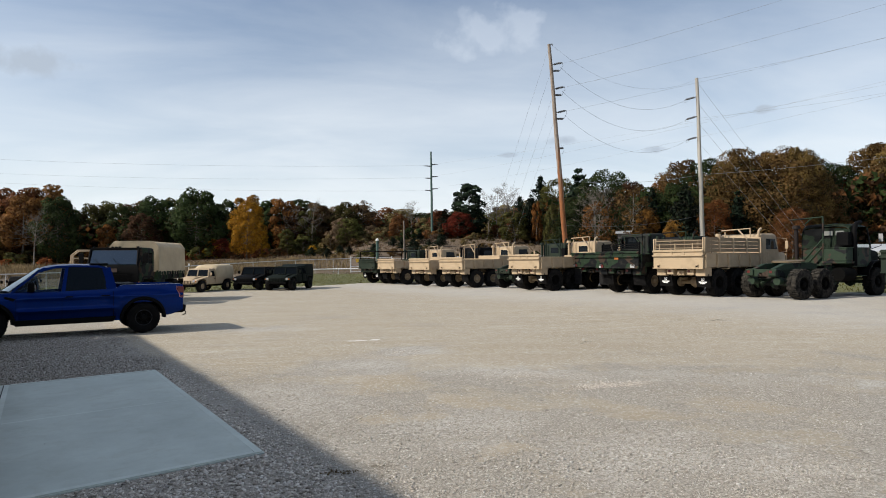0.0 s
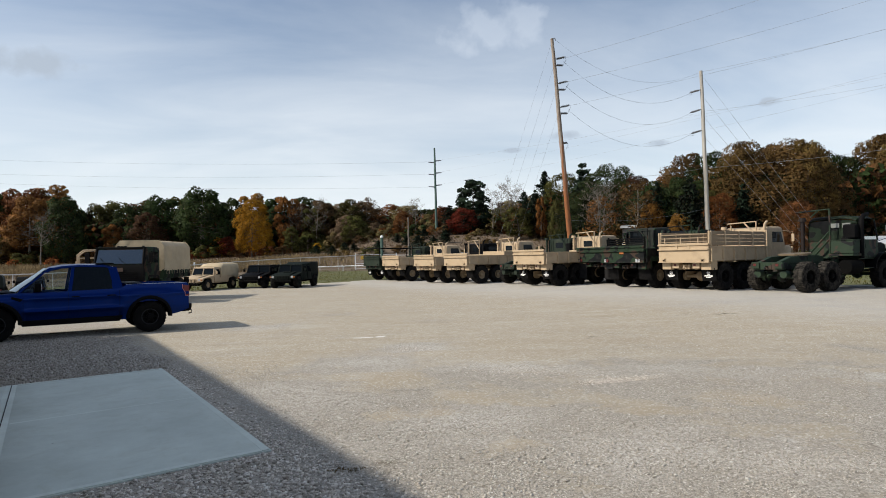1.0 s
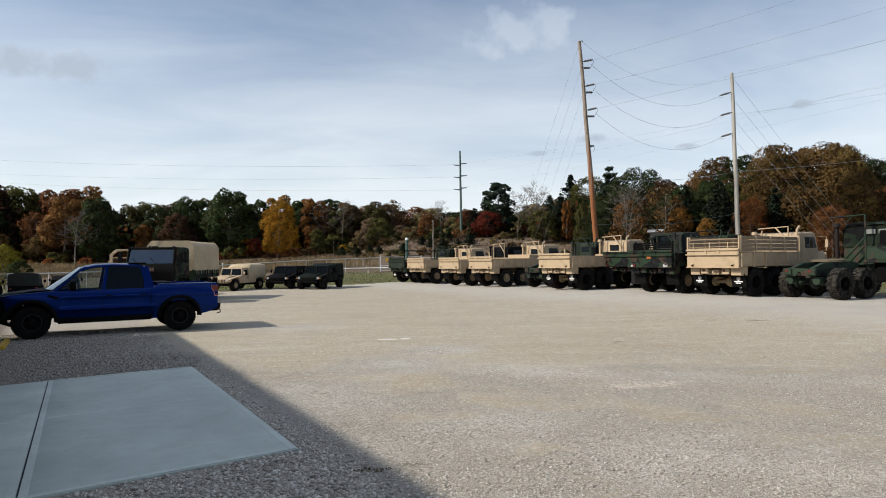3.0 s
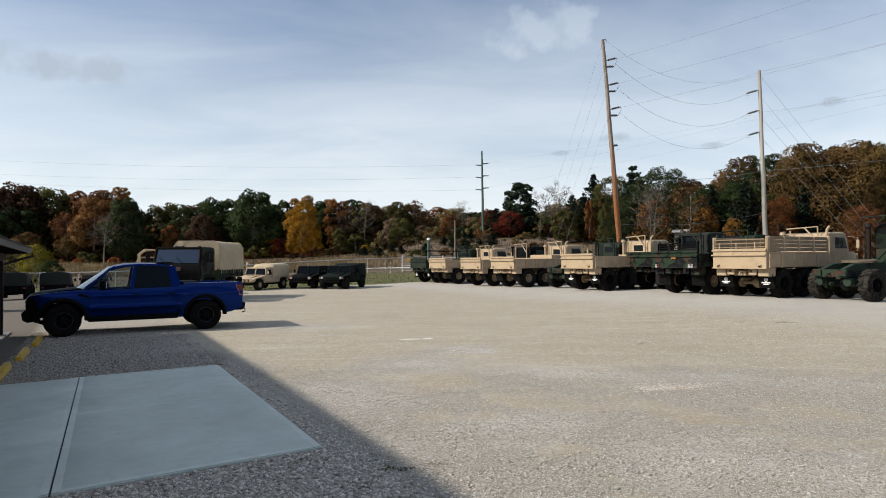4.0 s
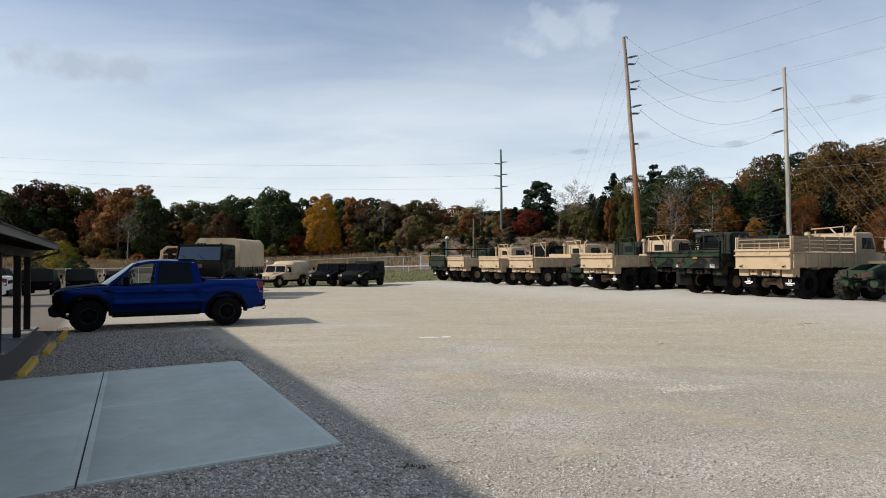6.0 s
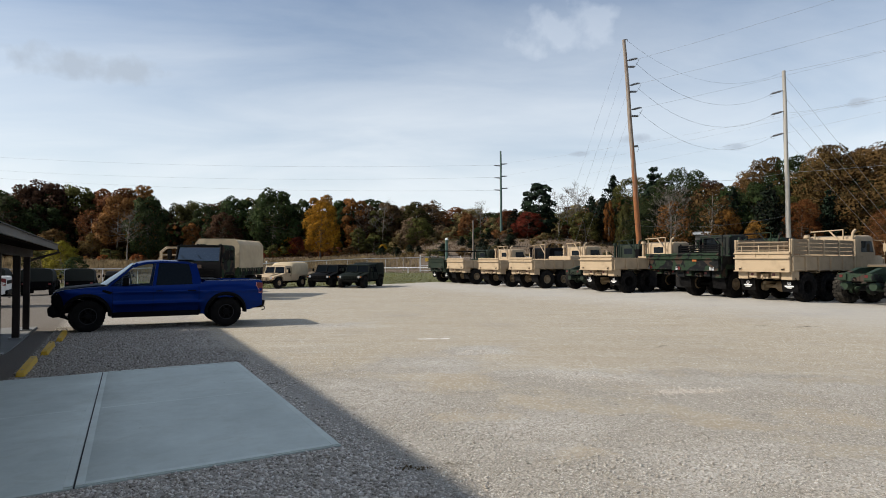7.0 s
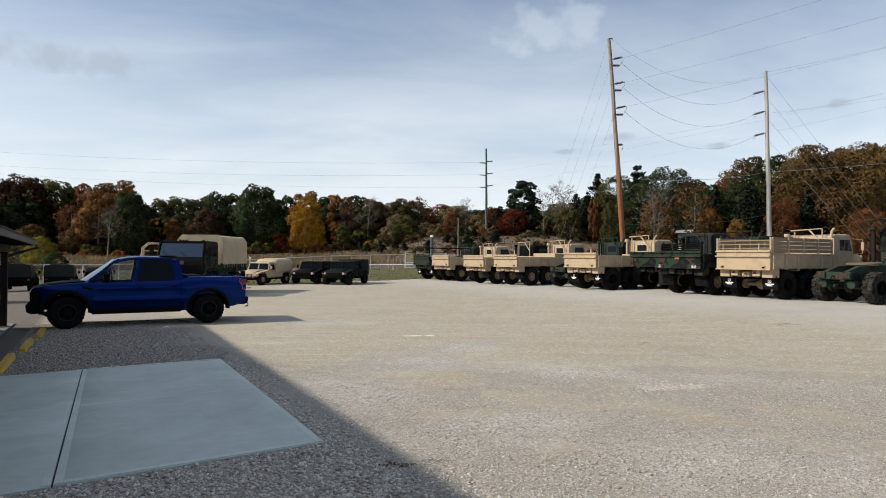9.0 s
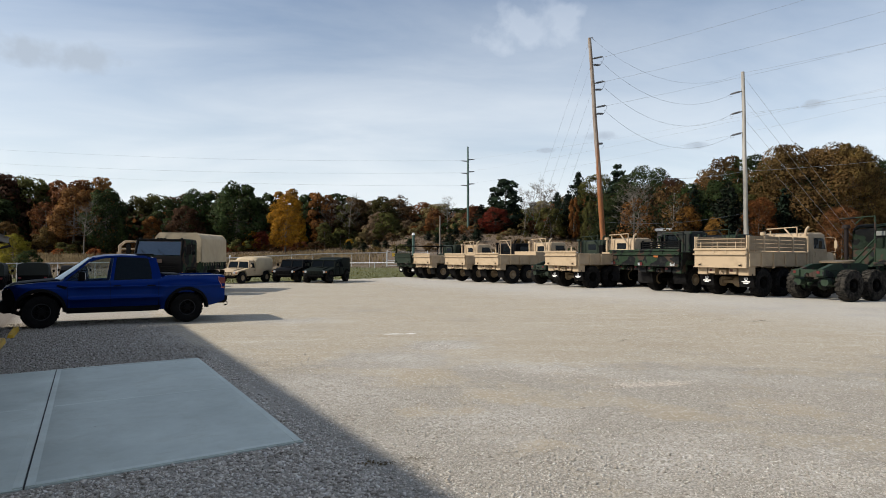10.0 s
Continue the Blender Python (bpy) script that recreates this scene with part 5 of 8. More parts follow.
def five_ton(m, mat, label, racks=False, cab_mat=None, soft=False, marks=True, flap_long=False, bed_mat=None, rim=None, frame_mat=None, davit_mat=None, rear_rack=False, locker=False, clusters=False, short=0.0):
    t = thing("army_cargo_truck", m, label, "truck", "trucks parked in a row")
    bm_ = bed_mat or mat
    truck_chassis(t, frame_mat or TAN_DARK)
    truck_cab(t, cab_mat or mat, 3.45 - short, soft=soft)
    cargo_bed(t, bm_, racks, y1=3.12 - short, z0=1.28, high=0.70 if racks else 0.67)
    rear_lights(t, bm_)
    spare_rack(t, davit_mat or cab_mat or mat, 3.30 - short)
    if locker:
        part("locker", boxes(((-1.1, 2.0, 1.40), (1.1, 3.05, 2.12), 0.02)), bm_, t)
    if rear_rack:
        for k in range(4):
            part("rack_bar", boxes(((-1.05, -1.0, 2.0 + 0.10 * k), (1.05, -0.95, 2.06 + 0.10 * k), 0.006)), BLACK, t)
        for x in (-1.05, 1.05):
            part("rack_post", boxes(((x - 0.03, -1.02, 1.37), (x + 0.03, -0.94, 2.42), 0.006)), BLACK, t)
        part("rear_sign", boxes(((-0.12, -1.335, 1.62), (0.12, -1.325, 1.76), 0.003)), AMBER, t)
    if clusters:
        for sg in (-1, 1):
            for k in range(2):
                x = sg * (0.98 - 0.13 * k)
                part("light_cluster", boxes(((x - 0.058, -1.345, 1.23), (x + 0.058, -1.322, 1.38), 0.006)), CHROME if k == 0 or sg > 0 else DARK_LENS, t)
    for sg in (-1, 1):
        lo, hi, dy = (0.30, 1.18, -0.95) if flap_long else (0.42, 0.98, -0.78)
        fl = bmesh.new()
        surface(fl, [[(sg * 0.92 - 0.34, dy - 0.03 * k, lo + (hi - lo) * k / 4), (sg * 0.92 + 0.32, dy - 0.03 * k, lo + (hi - lo) * k / 4)] for k in range(5)])
        bmesh.ops.solidify(fl, geom=fl.faces[:], thickness=0.012)
        if flap_long:
            fl = boxes(((sg * 0.93 - 0.31, -1.14, 0.30), (sg * 0.93 + 0.31, -1.125, 1.14), 0.004))
        f = part("mudflap", fl, FLAP, t)
        if marks:
            emblem(f, sg * 0.92, dy - 0.085, lo + 0.34, 0.95)
        if not flap_long:
            part("flap_bracket", boxes(((min(sg * 0.74, sg * 1.20), -1.10, 0.90), (max(sg * 0.74, sg * 1.20), -0.64, 1.275), 0.014)), bm_, t)
        for y in (0.0, 1.4, 5.25):
            wheel(t, sg * 0.99, y, 0.61, 0.36, 0.27, rim or TAN_DARK, sg, lugs=20, bolts=10)
    return t


def soft_cab(t, mat, y0=3.45):
    """Open steel cab under a sagging canvas top, long hood and round black fenders, nose to +y."""
    cab = part("cab", boxes(((-1.06, y0, 1.25), (1.06, y0 + 0.04, 2.08), 0.015), ((-1.06, y0 + 0.041, 1.25), (1.06, y0 + 1.58, 1.31), 0.01), ((-1.0, y0 + 1.50, 1.32), (1.0, y0 + 1.56, 2.05), 0.012)), mat, t)
    top = bmesh.new()
    ring = [(-1.07, 2.05), (-1.05, 2.75), (-1.0, 2.98), (-0.84, 3.08), (-0.4, 3.12), (0.0, 3.10), (0.4, 3.12), (0.84, 3.08), (1.0, 2.98), (1.05, 2.75), (1.07, 2.05)]
    rows = []
    for y, sink, slim in ((0.0, 0.12, 0.97), (0.03, 0.05, 0.99), (0.12, 0.0, 1.0), (0.45, 0.035, 1.0), (0.80, 0.0, 1.0), (1.22, 0.03, 0.99), (1.34, 0.10, 0.98)):
        rows.append([(x * slim, y0 - 0.02 + y, max(2.05, z - (sink if z > 2.2 else 0.0) - 0.012 * math.sin(9 * x + 7 * y))) for x, z in ring])
    roof = [r[2:-2] for r in rows]
    surface(top, roof)
    for sg in (0, -1):
        surface(top, [[r[sg], r[1 if sg == 0 else -2], r[2 if sg == 0 else -3]] for r in rows[:4]])
    back = bmesh.new()
    surface(back, [[(x * 0.97, y0 - 0.022 - 0.03 * math.sin(5 * x) * math.sin(4 * z), 2.05 + (z - 2.05) * 0.9) for x, z in ((-1.07 + 0.214 * k, 2.05 + (3.02 - 2.05 - 0.10 * abs(-1.0 + 0.2 * k) ** 4) * j / 6) for k in range(11))] for j in range(7)])
    bmesh.ops.solidify(top, geom=top.faces[:], thickness=0.02)
    bmesh.ops.solidify(back, geom=back.faces[:], thickness=0.012)
    cover = part("canvas_top", top, CAMO_TOP, t, "sagging camouflage canvas top", sharp=60)
    part("rear_curtain", back, CAMO_TOP, cover, sharp=60)
    for x0, x1 in ((-0.10, 0.34), (0.46, 0.80)):
        part("rear_window", boxes(((x0, y0 - 0.075, 2.60), (x1, y0 - 0.062, 2.79), 0.004)), CLEAR_PLASTIC, cover, "clouded plastic rear window")
    for sg in (-1, 1):
        d = bmesh.new()
        prism(d, [(y0 + 0.30, 1.32), (y0 + 0.30, 2.08), (y0 + 1.40, 2.08), (y0 + 1.48, 1.32)], sg * 1.035, sg * 1.07, 0.012)
        door = part("door", d, mat, t)
        h = bmesh.new()
        tube(h, [(sg * 1.075, y0 + 0.40, 1.92), (sg * 1.125, y0 + 0.40, 1.90), (sg * 1.125, y0 + 0.40, 1.72), (sg * 1.075, y0 + 0.40, 1.70)], 0.014, 6)
        part("grab_handle", h, mat, door)
        pl = bmesh.new()
        tube(pl, [(sg * 1.0, y0 + 1.53, 2.05), (sg * 0.98, y0 + 1.34, 2.92)], 0.035, 8)
        part("windshield_pillar", pl, mat, cab)
        mr = bmesh.new()
        tube(mr, [(sg * 1.06, y0 + 1.42, 2.0), (sg * 1.44, y0 + 1.50, 2.15), (sg * 1.44, y0 + 1.50, 2.72), (sg * 1.04, y0 + 1.40, 2.75)], 0.015, 6)
        box(mr, (sg * 1.44 - 0.10, y0 + 1.49, 2.30), (sg * 1.44 + 0.10, y0 + 1.53, 2.68), 0.012)
        mirror = part("wing_mirror", mr, BLACK, t)
        part("mirror_glass", boxes(((sg * 1.44 - 0.085, y0 + 1.483, 2.32), (sg * 1.44 + 0.085, y0 + 1.488, 2.66))), CHROME, mirror)
        f = bmesh.new()
        arc = [(5.25 + 0.86 * math.cos(radians(q)), 0.80 + 0.74 * math.sin(radians(q))) for q in range(8, 181, 12)]
        prism(f, arc + [(y * 0.94 + 5.25 * 0.06, (z - 0.80) * 0.93 + 0.80) for y, z in arc[::-1]], sg * 0.60, sg * 1.22, 0.0)
        part("fender", f, BLACK, t, "rounded black fender")
        st = bmesh.new()
        box(st, (min(sg * 0.70, sg * 1.16), y0 + 0.45, 0.86), (max(sg * 0.70, sg * 1.16), y0 + 1.0, 0.90), 0.01)
        box(st, (min(sg * 0.74, sg * 0.78), y0 + 0.5, 0.90), (max(sg * 0.74, sg * 0.78), y0 + 0.95, 1.24), 0.01)
        part("cab_step", st, mat, t)
    seat = boxes(((-0.90, y0 + 0.12, 1.60), (-0.15, y0 + 0.24, 2.30), 0.04), ((-0.90, y0 + 0.25, 1.45), (-0.15, y0 + 0.75, 1.62), 0.04), ((0.15, y0 + 0.12, 1.60), (0.90, y0 + 0.24, 2.30), 0.04), ((0.15, y0 + 0.25, 1.45), (0.90, y0 + 0.75, 1.62), 0.04))
    part("seat", seat, BLACK, cab)
    w = bmesh.new()
    surface(w, [[(-0.95, y0 + 1.525, 2.06), (0.95, y0 + 1.525, 2.06)], [(-0.93, y0 + 1.345, 2.90), (0.93, y0 + 1.345, 2.90)]])
    part("windshield", w, GLASS, cab)
    hd = bmesh.new()
    prism(hd, [(y0 + 1.57, 1.25), (y0 + 1.57, 2.05), (6.15, 1.96), (6.36, 1.90), (6.42, 1.78), (6.42, 1.10), (5.0, 1.10)], -0.60, 0.60, 0.07, 3)
    part("hood", hd, GREEN_BLACK, t)
    part("front_bumper", boxes(((-1.18, 6.48, 0.78), (1.18, 6.60, 1.02), 0.02)), mat, t)
    for sg in (-1, 1):
        lamp = bmesh.new()
        cyl(lamp, (sg * 0.80, 6.18, 1.62), (sg * 0.80, 6.34, 1.62), 0.12, n=14)
        part("headlamp", lamp, BLACK, t)


def tractor(m, mat, label, canvas_cab=False):
    """Road tractor: bare frame with a coupling plate behind the cab."""
    t = thing("army_tractor_truck", m, label, "truck", "trucks parked in a row")
    truck_chassis(t, mat, rear=-0.85)
    if canvas_cab:
        soft_cab(t, mat)
        dv = bmesh.new()
        tube(dv, [(0.16, 3.0, 1.32), (0.16, 3.0, 3.40), (-1.30, 3.0, 3.34)], 0.042, 8)
        tube(dv, [(-0.30, 3.0, 3.38), (-0.62, 3.0, 3.12)], 0.028, 6)
        part("spare_wheel_davit", dv, mat, t)
        for z0, z1, x0 in ((1.34, 2.42, -0.86), (1.34, 2.10, -0.56)):
            br = bmesh.new()
            tube(br, [(x0, 2.98, z0), (0.14, 2.98, z1)], 0.045, 6)
            part("davit_brace", br, mat, t)
        part("davit_foot", boxes(((-0.98, 2.90, 1.165), (0.40, 3.10, 1.33), 0.012)), mat, t)
        lk = part("side_locker", boxes(((0.26, 2.86, 1.50), (1.18, 3.34, 2.04), 0.018)), mat, t)
        part("locker_lid", boxes(((0.24, 2.84, 2.042), (1.20, 3.36, 2.075), 0.008)), mat, lk)
        part("locker_shelf", boxes(((0.20, 2.80, 1.40), (1.20, 3.40, 1.49), 0.01)), mat, t)
        mf = bmesh.new()
        prism(mf, [(3.06, 2.16), (3.06, 2.66), (3.12, 2.72), (3.36, 2.72), (3.40, 2.66), (3.40, 2.16)], 0.66, 1.14, 0.03, 2)
        part("air_cleaner", mf, BLACK, t)
        ex = bmesh.new()
        tube(ex, [(1.16, 3.48, 1.30), (1.16, 3.48, 2.72), (1.16, 3.53, 2.94), (1.16, 3.66, 3.08), (1.16, 3.95, 3.14)], [0.10, 0.10, 0.10, 0.09, 0.085], 12)
        part("exhaust_stack", ex, BLACK, t, "black curved exhaust stack")
        ac = bmesh.new()
        cyl(ac, (-1.14, 3.20, 1.5), (-1.14, 3.20, 2.94), 0.085, n=12)
        cyl(ac, (-1.14, 3.20, 2.94), (-1.14, 3.20, 3.10), 0.16, 0.14, 14)
        part("air_intake", ac, POST_BROWN, t, "rusty brown intake stack")
    else:
        truck_cab(t, mat)
        spare_rack(t, mat)
        part("side_locker", boxes(((0.62, 2.35, 0.98), (1.20, 3.42, 1.55), 0.02)), mat, t)
        part("muffler_shield", boxes(((0.80, 3.20, 1.60), (1.14, 3.42, 2.45), 0.03)), BLACK, t)
    for sg in (-1, 1):
        ra = bmesh.new()
        prism(ra, [(-0.85, 1.165), (-0.85, 1.22), (-0.20, 1.42), (1.45, 1.46), (1.95, 1.40), (1.95, 1.165)], sg * 0.32, sg * 0.50, 0.012)
        part("loading_ramp", ra, mat, t)
    fw = bmesh.new()
    pts = [(0.62 * math.cos(a), 0.80 + 0.58 * math.sin(a)) for a in [radians(-60 + k * 300 / 20) for k in range(21)]]
    a = [fw.verts.new((x, y, 1.475 + 0.06 * (y - 0.7))) for x, y in pts]
    b = [fw.verts.new((x, y, 1.535 + 0.06 * (y - 0.7))) for x, y in pts]
    fw.faces.new(a[::-1])
    fw.faces.new(b)
    for k in range(len(a)):
        fw.faces.new((a[k], a[(k + 1) % len(a)], b[(k + 1) % len(a)], b[k]))
    part("coupling_plate", fw, GREASED if canvas_cab else mat, t, "dusty greased coupling plate" if canvas_cab else "")
    part("deck_plate", boxes(((-0.6, 2.05, 1.30), (0.6, 2.85, 1.36), 0.01), ((-0.60, 2.3, 1.165), (-0.5, 2.85, 1.30)), ((0.5, 2.3, 1.165), (0.6, 2.85, 1.30))), mat, t)
    rear_lights(t, mat, 1.0, -1.0)
    part("rear_crossbeam", boxes(((-0.62, -0.93, 0.90), (0.62, -0.86, 1.20), 0.02)), mat, t)
    for x in (-0.55, 0.55):
        cy = bmesh.new()
        cyl(cy, (x, -0.80, 0.72), (x, -0.46, 0.72), 0.15, n=16)
        cyl(cy, (x, -0.46, 0.72), (x, -0.20, 0.72), 0.06, n=10)
        part("brake_chamber", cy, mat, t)
    for sg in (-1, 1):
        for y in (0.0, 1.4, 5.25):
            wheel(t, sg * 0.99, y, 0.61, 0.38, 0.27, UNDER, sg, lugs=20, bolts=10, tread=DUSTY_RUBBER if canvas_cab and y < 3 else None)
    return t


def rail_frame(t, mat, z0, z1, y0, y1, x=1.12):
    """Open bow frame over a bed."""
    for y in (y0, y1):
        bm = bmesh.new()
        tube(bm, [(-x, y, z0), (-x, y, z1), (x, y, z1), (x, y, z0)], 0.035, 6)
        part("bow", bm, mat, t)
    for sg in (-1, 1):
        bm = bmesh.new()
        tube(bm, [(sg * x, y0, z1), (sg * x, y1, z1)], 0.03, 6)
        part("top_rail", bm, mat, t)


H, S = 90.0, 1.07
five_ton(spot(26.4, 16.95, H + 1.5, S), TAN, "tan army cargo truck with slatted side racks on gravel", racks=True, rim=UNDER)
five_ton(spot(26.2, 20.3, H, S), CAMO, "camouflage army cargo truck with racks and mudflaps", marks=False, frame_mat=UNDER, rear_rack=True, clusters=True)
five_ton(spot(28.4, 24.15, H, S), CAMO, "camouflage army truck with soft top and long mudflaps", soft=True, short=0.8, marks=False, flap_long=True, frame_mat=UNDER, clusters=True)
five_ton(spot(25.6, 26.6, H, S), TAN, "tan army cargo truck with tan cab and low sides", rim=UNDER)
tractor(spot(26.6, 30.1, H, S), GREEN, "green army tractor truck without a trailer")
five_ton(spot(26.1, 34.7, H - 2, S), TAN, "tan army flatbed cargo truck with tan locker", marks=False, locker=True)
five_ton(spot(26.1, 38.8, H - 2, S), TAN, "tan army cargo truck with dark cab", cab_mat=BLACK, davit_mat=TAN, marks=False)
five_ton(spot(26.5, 44.6, H - 2, S), TAN, "tan army cargo truck with low sides", marks=False)
far_truck = five_ton(spot(26.4, 47.9, H - 4, S), GREEN, "dark green army truck with an open bow frame", marks=True, frame_mat=UNDER)
rail_frame(far_truck, BLACK, 1.9, 2.62, -1.2, 3.0)
tractor(spot(27.2, 13.6, H + 7, S), CAMO_GREEN, "camouflage army tractor truck with canvas cab and bare coupling plate", canvas_cab=True)
five_ton(spot(27.0, 7.7, H + 4, S), GREEN, "olive green army cargo truck at the end of the row", marks=False, frame_mat=UNDER)

# ---- covered four-wheel truck ----
def covered_truck(m):
    """Cab-over truck; front axle at y = 0, rear axle at y = -3.9, nose to +y."""
    t = thing("covered_army_truck", m, "camouflage cab-over army truck with tan canvas cover", "truck")
    bm = bmesh.new()
    prism(bm, [(-0.80, 1.15), (-0.80, 2.62), (-0.72, 2.76), (-0.5, 2.80), (0.62, 2.80), (0.80, 2.74), (1.06, 1.98), (1.14, 1.40), (1.10, 1.05), (0.70, 1.05), (0.62, 1.32), (-0.58, 1.32), (-0.66, 1.15)], -1.19, 1.19, 0.06, 3)
    cab = part("cab", bm, CAMO_DARK, t)
    ws = bmesh.new()
    surface(ws, [[(x, 1.078 + 0.02 * (1 - x * x), 1.99) for x in (-1.06, -0.5, 0, 0.5, 1.06)], [(x, 0.845 + 0.02 * (1 - x * x), 2.66) for x in (-1.02, -0.5, 0, 0.5, 1.02)]])
    part("windshield", ws, WINDSHIELD, cab, "dark one-piece windshield")
    # black strip over the glass, part of the front darkened for shade
    part("windshield_surround", boxes(((-1.16, 0.70, 2.70), (1.16, 0.835, 2.79), 0.01)), BLACK, cab)
    for sg in (-1, 1):
        pl = bmesh.new()
        tube(pl, [(sg * 1.12, 1.085, 1.93), (sg * 1.10, 0.845, 2.70)], 0.06, 8)
        part("windshield_pillar", pl, BLACK, cab)
    for x in (-0.4, 0.45):
        wp = bmesh.new()
        tube(wp, [(x, 1.13, 1.95), (x + 0.28, 1.08, 2.12), (x + 0.42, 1.04, 2.28)], 0.012, 5)
        part("wiper", wp, BLACK, cab)
    # grille widened in black, so the paint carries the shaded cab front
    gr = bmesh.new()
    prism(gr, [(1.125, 1.86), (1.165, 1.42), (1.13, 1.08), (1.06, 1.08), (1.04, 1.95), (1.09, 1.95)], -1.17, 1.17, 0.01)
    grille = part("grille", gr, BLACK, t, "black front panel with its shade painted in")
    for k in range(6):
        part("grille_slat", boxes(((-0.85, 1.165, 1.14 + 0.09 * k), (0.85, 1.185, 1.17 + 0.09 * k), 0.004)), BLACK, grille)
    part("nose_mark", boxes(((-0.22, 1.168, 1.62), (0.22, 1.172, 1.80))), paint("rust_brown_mark", (0.045, 0.022, 0.016), 0.7, 0.2), grille)
    part("front_bumper", boxes(((-1.22, 1.10, 0.76), (1.22, 1.34, 1.04), 0.03)), BLACK, t)
    for sg in (-1, 1):
        hl = bmesh.new()
        cyl(hl, (sg * 0.98, 1.30, 0.96), (sg * 0.98, 1.375, 0.96), 0.095, 0.09, 16)
        part("headlight", hl, CHROME, t, "round bright headlight")
        part("marker_light", boxes(((sg * 1.16 - 0.05, 1.05, 1.08), (sg * 1.16 + 0.05, 1.12, 1.16), 0.01)), AMBER, t)
        d = bmesh.new()
        prism(d, [(-0.62, 1.38), (-0.62, 2.62), (0.56, 2.62), (0.90, 1.95), (0.98, 1.38)], sg * 1.185, sg * 1.205, 0.012)
        door = part("door", d, CAMO_DARK, t)
        g = bmesh.new()
        prism(g, [(0.02, 2.02), (0.02, 2.54), (0.50, 2.54), (0.76, 2.02)], sg * 1.202, sg * 1.211)
        part("door_window", g, GLASS, door)
        g = bmesh.new()
        prism(g, [(-0.52, 2.02), (-0.52, 2.54), (-0.08, 2.54), (-0.08, 2.02)], sg * 1.202, sg * 1.211)
        part("quarter_window", g, TINTED, door)
        mr = bmesh.new()
        tube(mr, [(sg * 1.18, 0.95, 2.60), (sg * 1.48, 1.02, 2.58), (sg * 1.48, 1.02, 1.98), (sg * 1.18, 0.98, 1.90)], 0.016, 6)
        box(mr, (sg * 1.46 - 0.11, 1.0, 2.05), (sg * 1.46 + 0.11, 1.05, 2.52), 0.015)
        part("wing_mirror", mr, BLACK, t)
        fd = bmesh.new()
        prism(fd, [(-0.78, 0.95), (-0.74, 1.28), (-0.5, 1.42), (0.55, 1.42), (0.78, 1.15), (0.74, 1.02), (0.70, 1.10), (0.48, 1.34), (-0.46, 1.34), (-0.66, 1.20), (-0.70, 0.95)], sg * 0.80, sg * 1.215, 0.012)
        part("fender", fd, BLACK, t)
        st = boxes(((min(sg * 0.85, sg * 1.2), 0.62, 0.48), (max(sg * 0.85, sg * 1.2), 0.92, 0.54), 0.01), ((sg * 1.15 - 0.02, 0.64, 0.5), (sg * 1.15 + 0.02, 0.68, 0.8)), ((sg * 1.15 - 0.02, 0.86, 0.5), (sg * 1.15 + 0.02, 0.90, 0.8)))
        part("step", st, BLACK, t)
        part("side_locker" if sg < 0 else "fuel_tank", boxes(((min(sg * 0.62, sg * 1.18), -2.35, 0.72), (max(sg * 0.62, sg * 1.18), -1.15, 1.20), 0.05, 2)), CAMO_DARK, t)
        for y in (0.0, -3.9):
            wheel(t, sg * 1.0, y, 0.585, 0.38, 0.27, UNDER, sg, lugs=22, bolts=10)
        rl = part("rear_lamp", boxes(((sg * 1.0 - 0.14, -5.36, 0.98), (sg * 1.0 + 0.14, -5.26, 1.14), 0.012)), CAMO_DARK, t)
        part("lens", boxes(((sg * 1.0 - 0.10, -5.372, 1.02), (sg * 1.0 + 0.02, -5.363, 1.10))), RED_LENS, rl)
        fl = bmesh.new()
        box(fl, (sg * 1.0 - 0.26, -4.86, 0.36), (sg * 1.0 + 0.24, -4.845, 0.95), 0.004)
        part("mudflap", fl, FLAP, t)
    ch = boxes(((-0.45, -5.3, 0.92), (-0.35, 1.1, 1.15)), ((0.35, -5.3, 0.92), (0.45, 1.1, 1.15)), ((-0.9, -1.0, 0.95), (0.9, -0.85, 1.12)), ((-0.35, -1.2, 0.62), (0.35, 0.6, 1.05), 0.05), ((-1.15, -5.32, 0.86), (1.15, -5.22, 1.0), 0.01))
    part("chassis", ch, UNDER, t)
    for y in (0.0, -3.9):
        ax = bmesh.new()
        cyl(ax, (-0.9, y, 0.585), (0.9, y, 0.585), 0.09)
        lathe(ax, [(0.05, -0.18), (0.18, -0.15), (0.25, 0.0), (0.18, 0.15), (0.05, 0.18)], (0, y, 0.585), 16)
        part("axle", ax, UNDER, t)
    pipe = bmesh.new()
    tube(pipe, [(1.02, -0.98, 1.1), (1.02, -0.98, 2.5), (1.02, -0.93, 2.62), (1.02, -1.05, 2.72)], 0.07, 10)
    part("exhaust_stack", pipe, BLACK, t)
    for x in (-1.0, -0.16, 0, 0.16, 1.0):
        part("roof_light", boxes(((x - 0.045, 0.66, 2.795), (x + 0.045, 0.78, 2.85), 0.006)), BLACK, cab)
    # bed
    y0, y1 = -5.30, -1.35
    part("bed_floor", boxes(((-1.2, y0, 1.18), (1.2, y1, 1.30), 0.01)), CAMO_DARK, t)
    for sg in (-1, 1):
        side = part("side_panel", boxes(((min(sg * 1.17, sg * 1.215), y0, 1.302), (max(sg * 1.17, sg * 1.215), y1, 1.66), 0.008)), CAMO_DARK, t)
        for k in range(5):
            y = y0 + 0.2 + (y1 - y0 - 0.4) * k / 4
